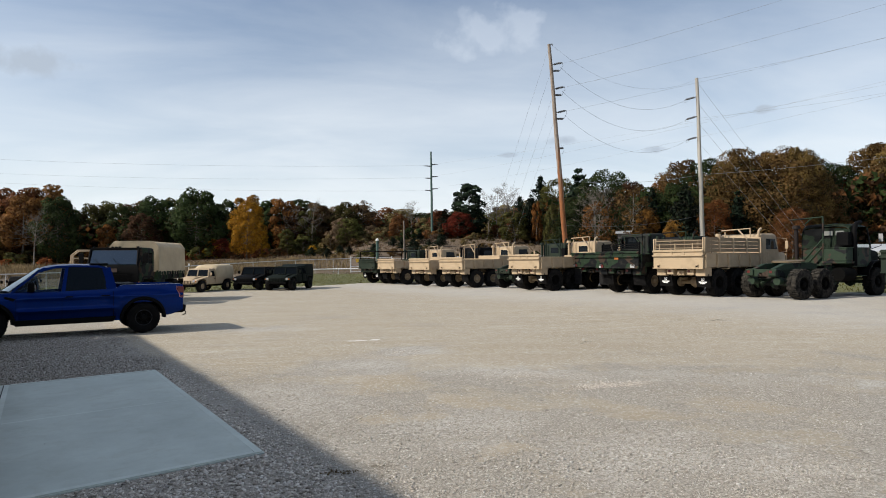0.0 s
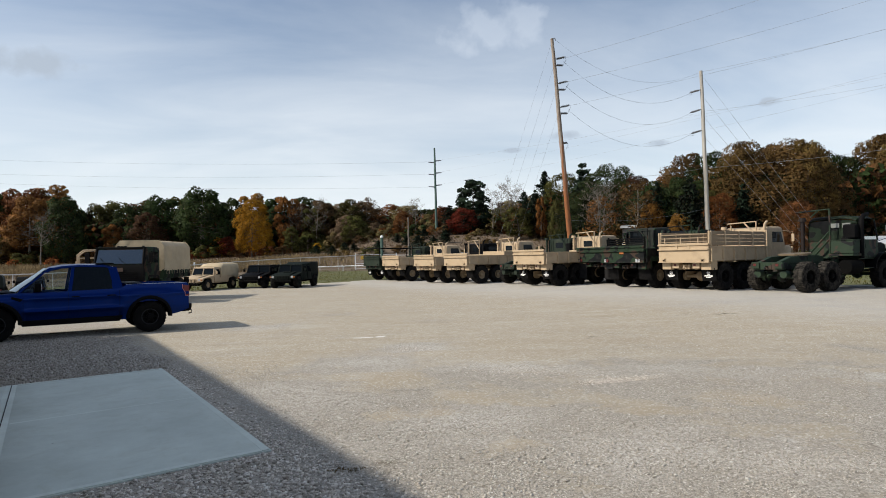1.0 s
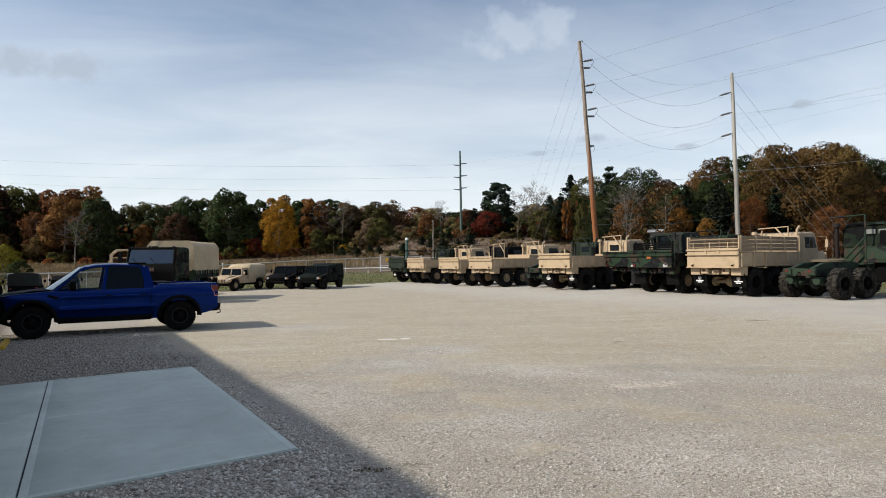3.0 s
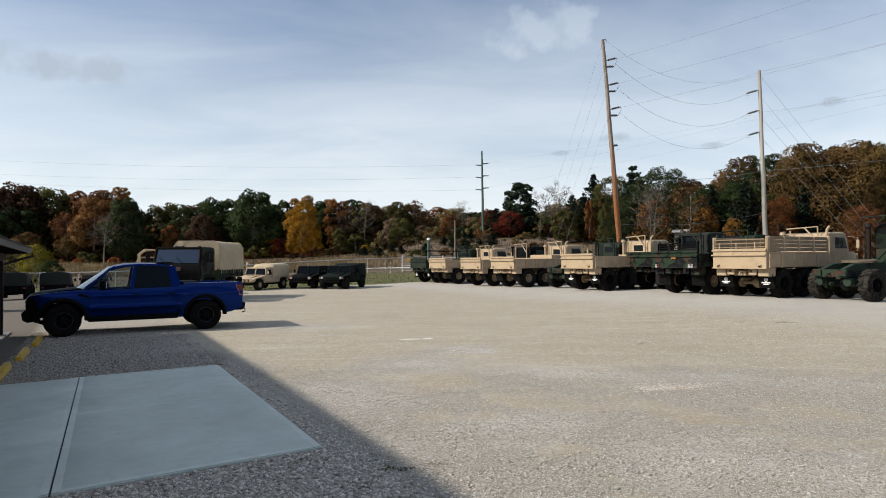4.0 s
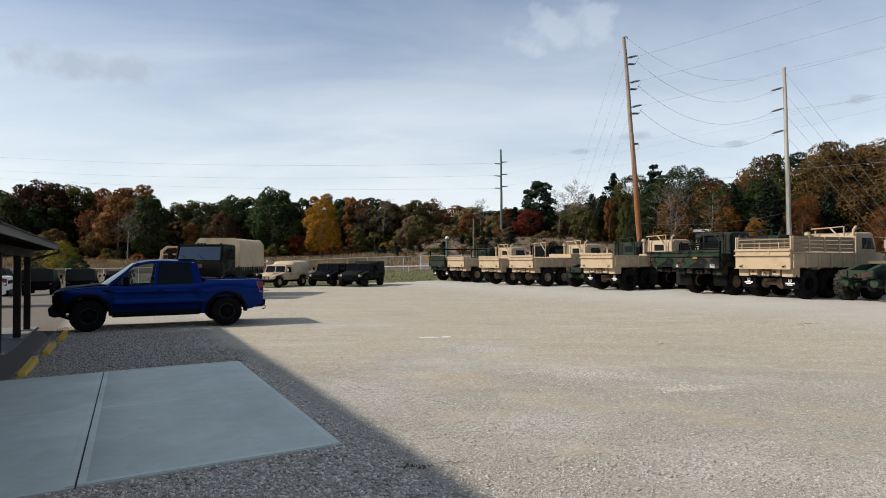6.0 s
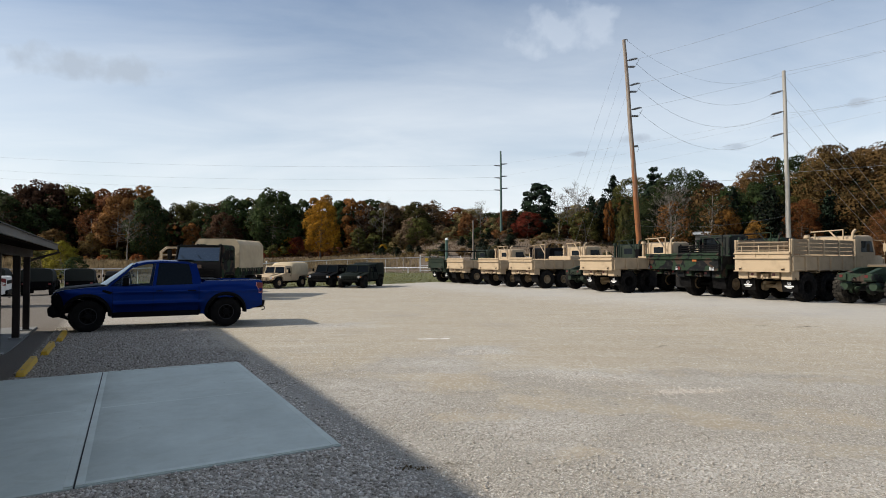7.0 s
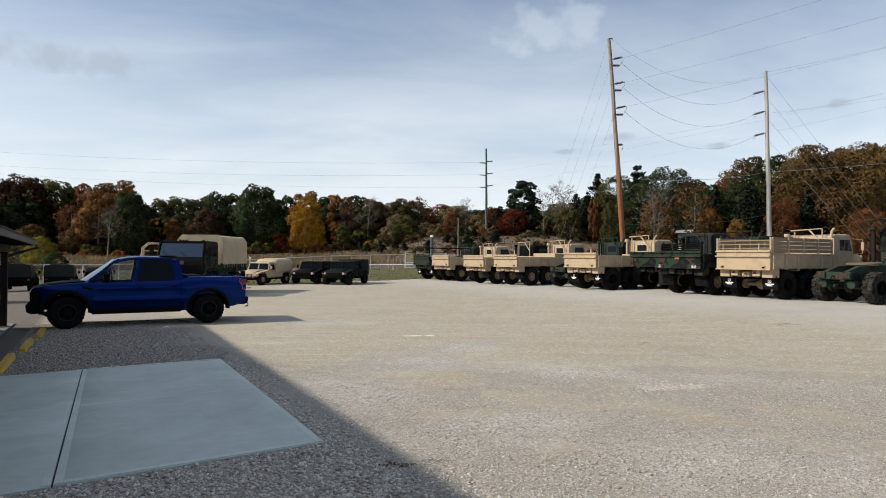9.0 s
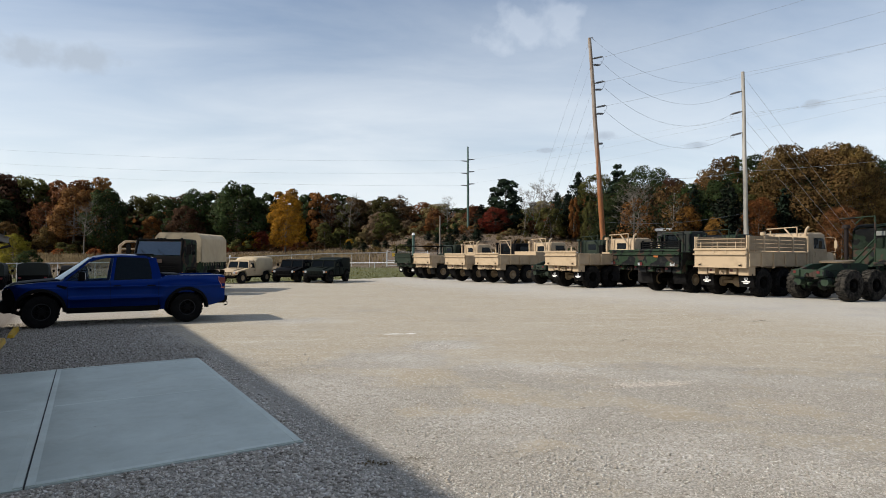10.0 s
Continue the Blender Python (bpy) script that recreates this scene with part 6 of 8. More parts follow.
            part("side_stake", boxes(((min(sg * 1.217, sg * 1.245), y - 0.03, 1.24), (max(sg * 1.217, sg * 1.245), y + 0.03, 1.64), 0.005)), CAMO_DARK, side)
    part("tailgate", boxes(((-1.21, y0 - 0.05, 1.22), (1.21, y0 - 0.004, 1.66), 0.01)), CAMO_DARK, t)
    part("front_panel", boxes(((-1.21, y1 + 0.004, 1.22), (1.21, y1 + 0.05, 1.66), 0.01)), CAMO_DARK, t)
    # cover: taut over five bows, sagging a little between them
    bm = bmesh.new()
    rows = []
    sect = [(1.235, 1.60), (1.232, 1.9), (1.225, 2.4), (1.215, 2.84), (1.19, 2.91), (0.94, 3.13), (0.86, 3.165), (0.45, 3.19), (0.0, 3.20)]
    full = sect + [(-x, z) for x, z in sect[-2::-1]]
    ns = 33
    for j in range(ns):
        u = j / (ns - 1)
        y = y0 - 0.03 + (y1 - y0 + 0.06) * u
        sag = abs(math.sin(u * 4 * math.pi))
        row = []
        for x, z in full:
            hang = smooth(1.6, 2.0, z) * smooth(3.05, 2.6, z)
            wr = 0.02 * noise.noise((y * 2.3, z * 1.1, x)) * (1 if z < 3 else 0.5)
            dz = -0.035 * sag * smooth(2.9, 3.1, z)
            hem = 0.014 * math.sin(u * 40) * (1 if z < 1.61 else 0)
            row.append((x * (1 - 0.022 * sag * hang) + math.copysign(wr, x) * (abs(x) > 0.1), y, z + dz + hem))
        rows.append(row)
    v = surface(bm, rows)
    part("canvas_cover", bm, CANVAS, t, "tan canvas cargo cover", 50)
    for y, nm in ((y0 - 0.03, "rear_curtain"), (y1 + 0.03, "front_curtain")):
        cb = bmesh.new()
        rws = []
        for k in range(13):
            z = 1.60 + (3.185 - 1.60) * k / 12
            hw = 1.225 if z < 2.86 else 1.225 - 0.25 * ((z - 2.86) / 0.325) ** 1.3
            rws.append([(hw * x / 8, y + 0.028 * noise.noise((x * 0.7, z * 1.2, y)) + 0.02 * abs(math.sin(x * 0.9 + z)), z) for x in range(-8, 9)])
        surface(cb, rws)
        part(nm, cb, CANVAS, t, "", 50)
    for sg in (-1, 1):
        for k in range(10):
            y = y0 + 0.25 + (y1 - y0 - 0.5) * k / 9
            tie = bmesh.new()
            tube(tie, [(sg * 1.245, y, 1.64), (sg * 1.252, y + 0.02, 1.42)], 0.009, 4)
            part("tie_rope", tie, CANVAS, t)
    for pts in ([(-0.72, y0 - 0.075, 2.95), (-0.92, y0 - 0.07, 1.70)], [(0.62, y0 - 0.075, 2.95), (0.35, y0 - 0.07, 1.70)]):
        st = bmesh.new()
        tube(st, pts, 0.016, 5)
        part("strap", st, CANVAS, t)
    return t


covered_truck(pose(-11.9, 30.7, ground_z(-11.9, 30.7), 0, 0, -181.5) @ Matrix.Scale(0.97, 4))

# ---- wide four-wheel utility vehicles ----
def tapered(bm, prof, x0, x1, lo, hi, slim, bev=0.0):
    """A side outline drawn out from x0 to x1 that leans inwards above 'lo', by 'slim' at 'hi'."""
    prism(bm, prof, x0, x1, bev, 2)
    for q in bm.verts:
        q.co.x -= math.copysign(slim * min(1.2, max(0.0, (q.co.z - lo) / (hi - lo))), q.co.x)
    return bm


def utility(m, mat, label, back="hard", back_mat=None, top_mat=None, group="utility vehicles along the fence"):
    """Low, wide army utility vehicle on big tyres; rear axle at y = 0, front axle at y = 3.3."""
    t = thing("army_utility_vehicle", m, label, "army vehicle", group)
    # tub between the wheels, wheel boxes over them
    tub = bmesh.new()
    prism(tub, [(-0.72, 0.66), (-0.76, 1.14), (2.52, 1.14), (2.52, 0.56), (-0.5, 0.56)], -0.64, 0.64, 0.02)
    part("tub", tub, mat, t)
    hood = bmesh.new()
    prism(hood, [(2.50, 0.80), (2.46, 1.17), (2.56, 1.25), (3.30, 1.17), (3.84, 1.06), (3.98, 0.94), (4.0, 0.66), (3.7, 0.60)], -0.60, 0.60, 0.035, 2)
    hd = part("hood", hood, mat, t)
    part("hood_scoop", boxes(((-0.30, 2.75, 1.20), (0.30, 3.15, 1.245), 0.02)), mat, hd)
    gr = part("grille", boxes(((-0.52, 3.985, 0.66), (0.52, 4.015, 0.92), 0.01)), UNDER, t)
    for k in range(8):
        part("grille_slot", boxes(((-0.47 + 0.125 * k, 4.016, 0.68), (-0.41 + 0.125 * k, 4.03, 0.90))), mat, gr)
    bp = bmesh.new()
    box(bp, (-0.78, 4.05, 0.50), (0.78, 4.15, 0.64), 0.02)
    for x in (-0.5, 0.5):
        tube(bp, [(x, 4.13, 0.60), (x, 4.24, 0.58), (x, 4.24, 0.50), (x, 4.13, 0.50)], 0.02, 6)
        box(bp, (x - 0.04, 3.7, 0.50), (x + 0.04, 4.06, 0.60))
    part("front_bumper", bp, UNDER, t)
    part("rear_bumper", boxes(((-0.95, -0.92, 0.58), (0.95, -0.80, 0.70), 0.02)), UNDER, t)
    soft = back == "canvas"
    y_back = 1.25 if soft else 0.42
    for sg in (-1, 1):
        f = bmesh.new()
        prism(f, [(2.50, 0.60), (2.48, 1.16), (2.62, 1.185), (3.86, 1.00), (3.98, 0.92), (3.98, 0.74), (3.90, 0.72), (3.80, 0.92), (3.58, 1.03), (3.04, 1.06), (2.82, 0.94), (2.72, 0.60)], sg * 0.56, sg * 1.05, 0.018)
        part("fender", f, mat, t)
        q = bmesh.new()
        prism(q, [(-0.76, 0.74), (-0.78, 1.15), (0.74, 1.15), (0.74, 0.62), (0.62, 0.62), (0.52, 0.92), (0.30, 1.03), (-0.30, 1.03), (-0.52, 0.92), (-0.62, 0.74)], sg * 0.60, sg * 1.05, 0.018)
        part("rear_quarter", q, mat, t)
        hl = bmesh.new()
        cyl(hl, (sg * 0.78, 3.93, 0.88), (sg * 0.78, 4.005, 0.88), 0.095, n=14)
        part("headlight", hl, CHROME, t, "round bright headlight")
        part("turn_light", boxes(((sg * 0.95 - 0.05, 3.96, 0.82), (sg * 0.95 + 0.05, 4.01, 0.92), 0.012)), AMBER, t)
        part("rear_lamp", boxes(((sg * 0.88 - 0.09, -0.81, 0.86), (sg * 0.88 + 0.09, -0.785, 1.0), 0.006)), RED_LENS, t)
        mr = bmesh.new()
        tube(mr, [(sg * 1.02, 2.38, 1.22), (sg * 1.24, 2.46, 1.30), (sg * 1.24, 2.46, 1.56), (sg * 1.0, 2.36, 1.60)], 0.014, 6)
        box(mr, (sg * 1.24 - 0.085, 2.44, 1.30), (sg * 1.24 + 0.085, 2.475, 1.52), 0.012)
        part("wing_mirror", mr, mat, t)
        for y in (0.0, 3.3):
            wheel(t, sg * 0.93, y, 0.47, 0.34, 0.215, mat, sg, lugs=18, bolts=8, deep=0.05)
        for nm, y0, y1, lean in (("door", 1.62, 2.48, 0.20), ("rear_door", 0.76, 1.60, 0.0)):
            if soft and nm == "rear_door":
                part("side_panel", boxes(((min(sg * 0.62, sg * 1.055), 0.76, 0.62), (max(sg * 0.62, sg * 1.055), 1.60, 1.15), 0.015)), mat, t)
                continue
            d = bmesh.new()
            tapered(d, [(y0, 0.62), (y0, 1.74), (y1 - lean, 1.74), (y1, 1.17), (y1, 0.62)], sg * 1.03, sg * 1.075, 1.15, 1.78, 0.13, 0.010)
            door = part(nm, d, mat, t)
            g = bmesh.new()
            tapered(g, [(y0 + 0.10, 1.24), (y0 + 0.10, 1.66), (y1 - lean - 0.12, 1.66), (y1 - 0.13, 1.24)], sg * 1.07, sg * 1.083, 1.15, 1.78, 0.13)
            part("door_window", g, SHADED_GLASS, door)
            part("door_handle", boxes(((min(sg * 1.076, sg * 1.10), y0 + 0.08, 1.02), (max(sg * 1.076, sg * 1.10), y0 + 0.20, 1.06), 0.004)), UNDER, door)
    # roof on its frame, and an upright split windshield
    rf = bmesh.new()
    tapered(rf, [(y_back, 1.75), (y_back + 0.03, 1.82), (1.4, 1.85), (2.26, 1.82), (2.31, 1.75)], -1.03, 1.03, 1.15, 1.78, 0.13, 0.02)
    part("roof", rf, top_mat or mat, t)
    bk = bmesh.new()
    tapered(bk, [(y_back, 1.15), (y_back, 1.75), (y_back + 0.05, 1.75), (y_back + 0.05, 1.15)], -1.03, 1.03, 1.15, 1.78, 0.13)
    part("cab_back", bk, top_mat or mat, t)
    fr = bmesh.new()
    for a, b in (((-1.0, 2.49, 1.16), (-0.91, 2.29, 1.78)), ((1.0, 2.49, 1.16), (0.91, 2.29, 1.78)), ((0, 2.50, 1.20), (0, 2.31, 1.78))):
        tube(fr, [a, b], 0.045, 6)
    tube(fr, [(-1.0, 2.49, 1.19), (1.0, 2.49, 1.19)], 0.045, 6)
    tube(fr, [(-0.92, 2.30, 1.765), (0.92, 2.30, 1.765)], 0.045, 6)
    frame_part = part("windshield_frame", fr, mat, t)
    for x0, x1 in ((-0.94, -0.04), (0.04, 0.94)):
        g = bmesh.new()
        surface(g, [[(x0, 2.475, 1.22), (x1, 2.475, 1.22)], [(x0 * 0.95, 2.315, 1.74), (x1 * 0.95, 2.315, 1.74)]])
        part("windshield_pane", g, SHADED_GLASS, frame_part, "flat dark windshield pane")
    seats = boxes(((-0.95, 0.5 if not soft else 1.3, 1.142), (0.95, 0.62 if not soft else 1.4, 1.60), 0.03), ((-0.9, 1.55, 1.142), (-0.4, 1.68, 1.62), 0.03), ((0.4, 1.55, 1.142), (0.9, 1.68, 1.62), 0.03))
    part("seats", seats, INTERIOR, t)
    c = bmesh.new()
    if soft:
        rows = []
        sect = [(1.07, 1.13), (1.075, 1.5), (1.06, 1.90), (0.95, 2.08), (0.5, 2.16), (0, 2.17)]
        full = sect + [(-x, z) for x, z in sect[-2::-1]]
        for j in range(15):
            y = -0.82 + 2.40 * j / 14
            drop = 0.26 * smooth(1.15, 1.58, y)
            sag = 0.02 * abs(math.sin(j * math.pi * 3 / 14))
            rows.append([(x + math.copysign(0.018 * noise.noise((y * 3, z * 2, x)), x), y, z - (drop + sag) * smooth(1.3, 2.1, z)) for x, z in full])
        v = surface(c, rows)
        c.faces.new(v[0])
        c.faces.new(v[-1])
        part("canvas_cover", c, back_mat, t, "", 50)
    else:
        tapered(c, [(-0.80, 1.152), (-0.74, 1.50), (-0.30, 1.80), (0.41, 1.84), (0.41, 1.152)] if back != "box" else [(-0.84, 1.152), (-0.84, 1.93), (-0.76, 2.0), (0.62, 1.98), (1.02, 1.86), (1.02, 1.152)], -1.03, 1.03, 1.15, 1.78, 0.13 if back != "box" else 0.03, 0.04)
        part("rear_cover", c, back_mat or mat, t)
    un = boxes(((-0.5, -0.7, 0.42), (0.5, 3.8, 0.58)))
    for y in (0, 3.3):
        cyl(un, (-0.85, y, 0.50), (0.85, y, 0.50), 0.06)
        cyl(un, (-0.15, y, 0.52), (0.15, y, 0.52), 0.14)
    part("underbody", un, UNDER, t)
    return t


utility(spot(17.0, 43.4, -136.0, 0.90), GREEN_BLACK, "dark green army utility vehicle with tall rear cover", back="box", back_mat=GREEN_BLACK)
utility(spot(15.3, 45.4, -137.0, 0.88), BLACK, "black army utility vehicle facing the yard", back_mat=BLACK)
utility(spot(11.6, 45.2, -131.0, 0.86), TAN, "tan army utility vehicle with canvas rear cover", "canvas", CANVAS)
for x, y, turn, back, lab in ((-29.6, 44.6, 26.0, "canvas", "dark army utility vehicle with canvas top by the fence"), (-28.3, 47.6, 26.0, "canvas", "dark army utility vehicle parked by the fence"),
                              (-30.9, 41.6, 26.0, "canvas", "dark army utility vehicle beyond the porch"), (-27.0, 50.6, 26.0, "hard", "dark low army utility vehicle near the fence")):
    utility(pose(x, y, ground_z(x, y), 0, 0, turn) @ Matrix.Scale(0.92, 4), BLACK, lab, back, CANVAS_GREEN if back == "canvas" else BLACK)


# tan trailer with an open bow frame, behind the pickup
def bow_trailer(m):
    t = thing("cargo_trailer", m, "tan cargo trailer with an open bow frame", "trailer")
    part("bed", boxes(((-1.1, -1.7, 0.85), (1.1, 1.7, 0.98), 0.01)), TAN, t)
    for sg in (-1, 1):
        part("side_panel", boxes(((sg * 1.1 - 0.02, -1.7, 0.982), (sg * 1.1 + 0.02, 1.7, 1.45), 0.008)), TAN, t)
        for y in (-1.5, -0.9, -0.3, 0.3, 0.9, 1.5):
            part("stake", boxes(((sg * 1.1 - 0.03, y - 0.03, 1.452), (sg * 1.1 + 0.03, y + 0.03, 2.15), 0.006)), TAN, t)
        wheel(t, sg * 0.95, 0.0, 0.5, 0.28, 0.22, TAN, sg, lugs=20)
    part("front_panel", boxes(((-1.1, 1.702, 0.9), (1.1, 1.75, 1.45), 0.008)), TAN, t)
    part("tailgate", boxes(((-1.1, -1.75, 0.9), (1.1, -1.702, 1.45), 0.008)), TAN, t)
    for y in (-1.66, 1.66):
        bm = bmesh.new()
        tube(bm, [(-1.02, y, 1.40), (-1.02, y, 2.50), (-0.72, y, 2.76), (0.72, y, 2.76), (1.02, y, 2.50), (1.02, y, 1.40)], 0.045, 8)
        part("bow", bm, TAN, t)
        bm = bmesh.new()
        tube(bm, [(-1.02, y, 2.32), (1.02, y, 2.32)], 0.03, 6)
        tube(bm, [(0, y, 1.45), (0, y, 2.74)], 0.03, 6)
        part("brace", bm, TAN, t)
    ax = boxes(((-0.4, -1.6, 0.70), (-0.3, 1.6, 0.848)), ((0.3, -1.6, 0.70), (0.4, 1.6, 0.848)), ((-0.06, 1.6, 0.70), (0.06, 3.2, 0.80)))
    cyl(ax, (-0.9, 0, 0.5), (0.9, 0, 0.5), 0.06)
    box(ax, (-0.45, -0.06, 0.5), (-0.3, 0.06, 0.72))
    box(ax, (0.3, -0.06, 0.5), (0.45, 0.06, 0.72))
    part("chassis", ax, UNDER, t)
    return t


bow_trailer(spot(3.75, 43.7, 5.0, 1.06))

# ---- woods ----
LEAVES = {
    "dark_green": leaf("dark_green_leaves", [(0, (0.014, 0.025, 0.009)), (0.6, (0.033, 0.050, 0.015)), (1, (0.062, 0.075, 0.023))]),
    "olive": leaf("olive_leaves", [(0, (0.038, 0.042, 0.012)), (0.6, (0.082, 0.080, 0.022)), (1, (0.13, 0.108, 0.034))]),
    "rust": leaf("rust_leaves", [(0, (0.07, 0.029, 0.013)), (0.6, (0.165, 0.068, 0.025)), (1, (0.24, 0.108, 0.040))]),
    "orange": leaf("orange_leaves", [(0, (0.11, 0.045, 0.012)), (0.6, (0.21, 0.092, 0.022)), (1, (0.30, 0.15, 0.035))]),
    "yellow": leaf("yellow_leaves", [(0, (0.24, 0.125, 0.009)), (0.6, (0.43, 0.24, 0.016)), (1, (0.55, 0.34, 0.035))]),
    "red": leaf("red_leaves", [(0, (0.10, 0.022, 0.012)), (0.6, (0.23, 0.060, 0.023)), (1, (0.32, 0.10, 0.035))]),
    "brown": leaf("brown_leaves", [(0, (0.042, 0.024, 0.012)), (0.6, (0.085, 0.046, 0.022)), (1, (0.14, 0.085, 0.042))]),
    "russet": leaf("russet_leaves", [(0, (0.062, 0.050, 0.016)), (0.5, (0.128, 0.078, 0.026)), (1, (0.20, 0.118, 0.042))]),
    "lime": leaf("yellow_green_leaves", [(0, (0.11, 0.105, 0.012)), (0.6, (0.23, 0.20, 0.02)), (1, (0.32, 0.27, 0.035))]),
    "brush": leaf("olive_tan_brush", [(0, (0.10, 0.080, 0.034)), (0.6, (0.19, 0.145, 0.064)), (1, (0.27, 0.205, 0.10))]),
    "mauve": leaf("purple_brown_twigs", [(0, (0.085, 0.056, 0.036)), (0.6, (0.155, 0.104, 0.068)), (1, (0.22, 0.155, 0.10))]),
    "pine": leaf("pine_needles", [(0, (0.006, 0.014, 0.008)), (0.6, (0.013, 0.026, 0.013)), (1, (0.028, 0.045, 0.020))], 0.1),
}


def leaf_mesh(points, size, rng, outward=None, face=None):
    """Small folded leaf sprays at the points, each an island of its own; outward turns them to the clump's skin."""
    n = len(points)
    a = rng.normal(size=(n, 3))
    a /= np.linalg.norm(a, axis=1)[:, None]
    b = rng.normal(size=(n, 3))
    b -= a * (a * b).sum(1)[:, None]
    b /= np.linalg.norm(b, axis=1)[:, None]
    c = np.cross(a, b)
    if outward is not None:
        c = outward + rng.normal(0, 0.55, (n, 3))
        c /= np.linalg.norm(c, axis=1)[:, None]
        a = np.cross(c, b)
        a /= np.linalg.norm(a, axis=1)[:, None] + 1e-9
        b = np.cross(c, a)
    s = size * rng.uniform(0.55, 1.3, n)[:, None]
    k = [points + s * (a * 0.62), points + s * (b * 0.45 + c * 0.18), points - s * (a * 0.55 + c * 0.12), points - s * (b * 0.45 - c * 0.15)]
    verts = np.stack(k, 1).reshape(-1, 3)
    base = np.arange(n)[:, None] * 4
    tris = np.concatenate([base + [0, 1, 2], base + [0, 2, 3]], 1).reshape(-1, 3)
    me = bpy.data.meshes.new("crown")
    me.vertices.add(len(verts))
    me.vertices.foreach_set("co", verts.ravel())
    me.loops.add(tris.size)
    me.loops.foreach_set("vertex_index", tris.ravel())
    me.polygons.add(len(tris))
    me.polygons.foreach_set("loop_start", np.arange(0, tris.size, 3))
    me.update(calc_edges=True)
    me.validate()
    if face is not None:    # leaves shade with the clump they belong to
        fn = face + rng.normal(0, 0.22, (n, 3))
        fn /= np.linalg.norm(fn, axis=1)[:, None]
        me.polygons.foreach_set("use_smooth", [True] * len(me.polygons))
        me.normals_split_custom_set_from_vertices(np.repeat(fn, 4, axis=0).tolist())
    return me


def limbs(bm, rng, height, base_r, levels, spread, first=0.32, count=7, droop=0.0):
    """Trunk with limbs that fork; gives back the tips and twig ends."""
    tips = []
    lean = rng.normal(0, 0.03, 2)
    line = [(lean[0] * height * u ** 1.5 + 0.02 * height * math.sin(u * 5 + lean[1] * 40), lean[1] * height * u ** 1.5, height * u) for u in (0, 0.15, 0.3, 0.5, 0.7, 0.9)]
    tube(bm, line, [base_r * r for r in (1.25, 0.95, 0.85, 0.6, 0.35, 0.1)], 7)
    tips.append((Vector(line[-1]), 0.9))
    for k in range(count):
        u = first + (0.92 - first) * (k + rng.uniform(0, 0.8)) / count
        j = min(range(len(line)), key=lambda i: abs(line[i][2] - height * u))
        p = Vector(line[j]).lerp(Vector(line[min(j + 1, 5)]), 0.3)
        p.z = height * u
        az = k * 2.4 + rng.uniform(-0.5, 0.5)
        ln = spread * (1.05 - 0.55 * (u - first) / (1 - first)) * rng.uniform(0.75, 1.1)
        up = rng.uniform(0.25, 0.75) - droop
        d = Vector((math.cos(az), math.sin(az), up)).normalized()
        q = p + d * ln * 0.55
        e = q + (d + Vector((0, 0, 0.35 - droop))).normalized() * ln * 0.45
        r = base_r * 0.42 * (1.1 - u)
        tube(bm, [p, q, e], [r + 0.03, r * 0.6 + 0.015, 0.012], 5)
        tips += [(e, 1.0), (q, 0.7)]
        for s in range(levels):
            f = q.lerp(e, rng.uniform(-0.2, 0.8))
            d2 = Vector((rng.normal(), rng.normal(), abs(rng.normal()) * 0.6 + 0.1)).normalized()
            g = f + d2 * ln * rng.uniform(0.25, 0.45)
            tube(bm, [f, g], [r * 0.35 + 0.01, 0.008], 4)
            tips.append((g, 0.75))
    return tips


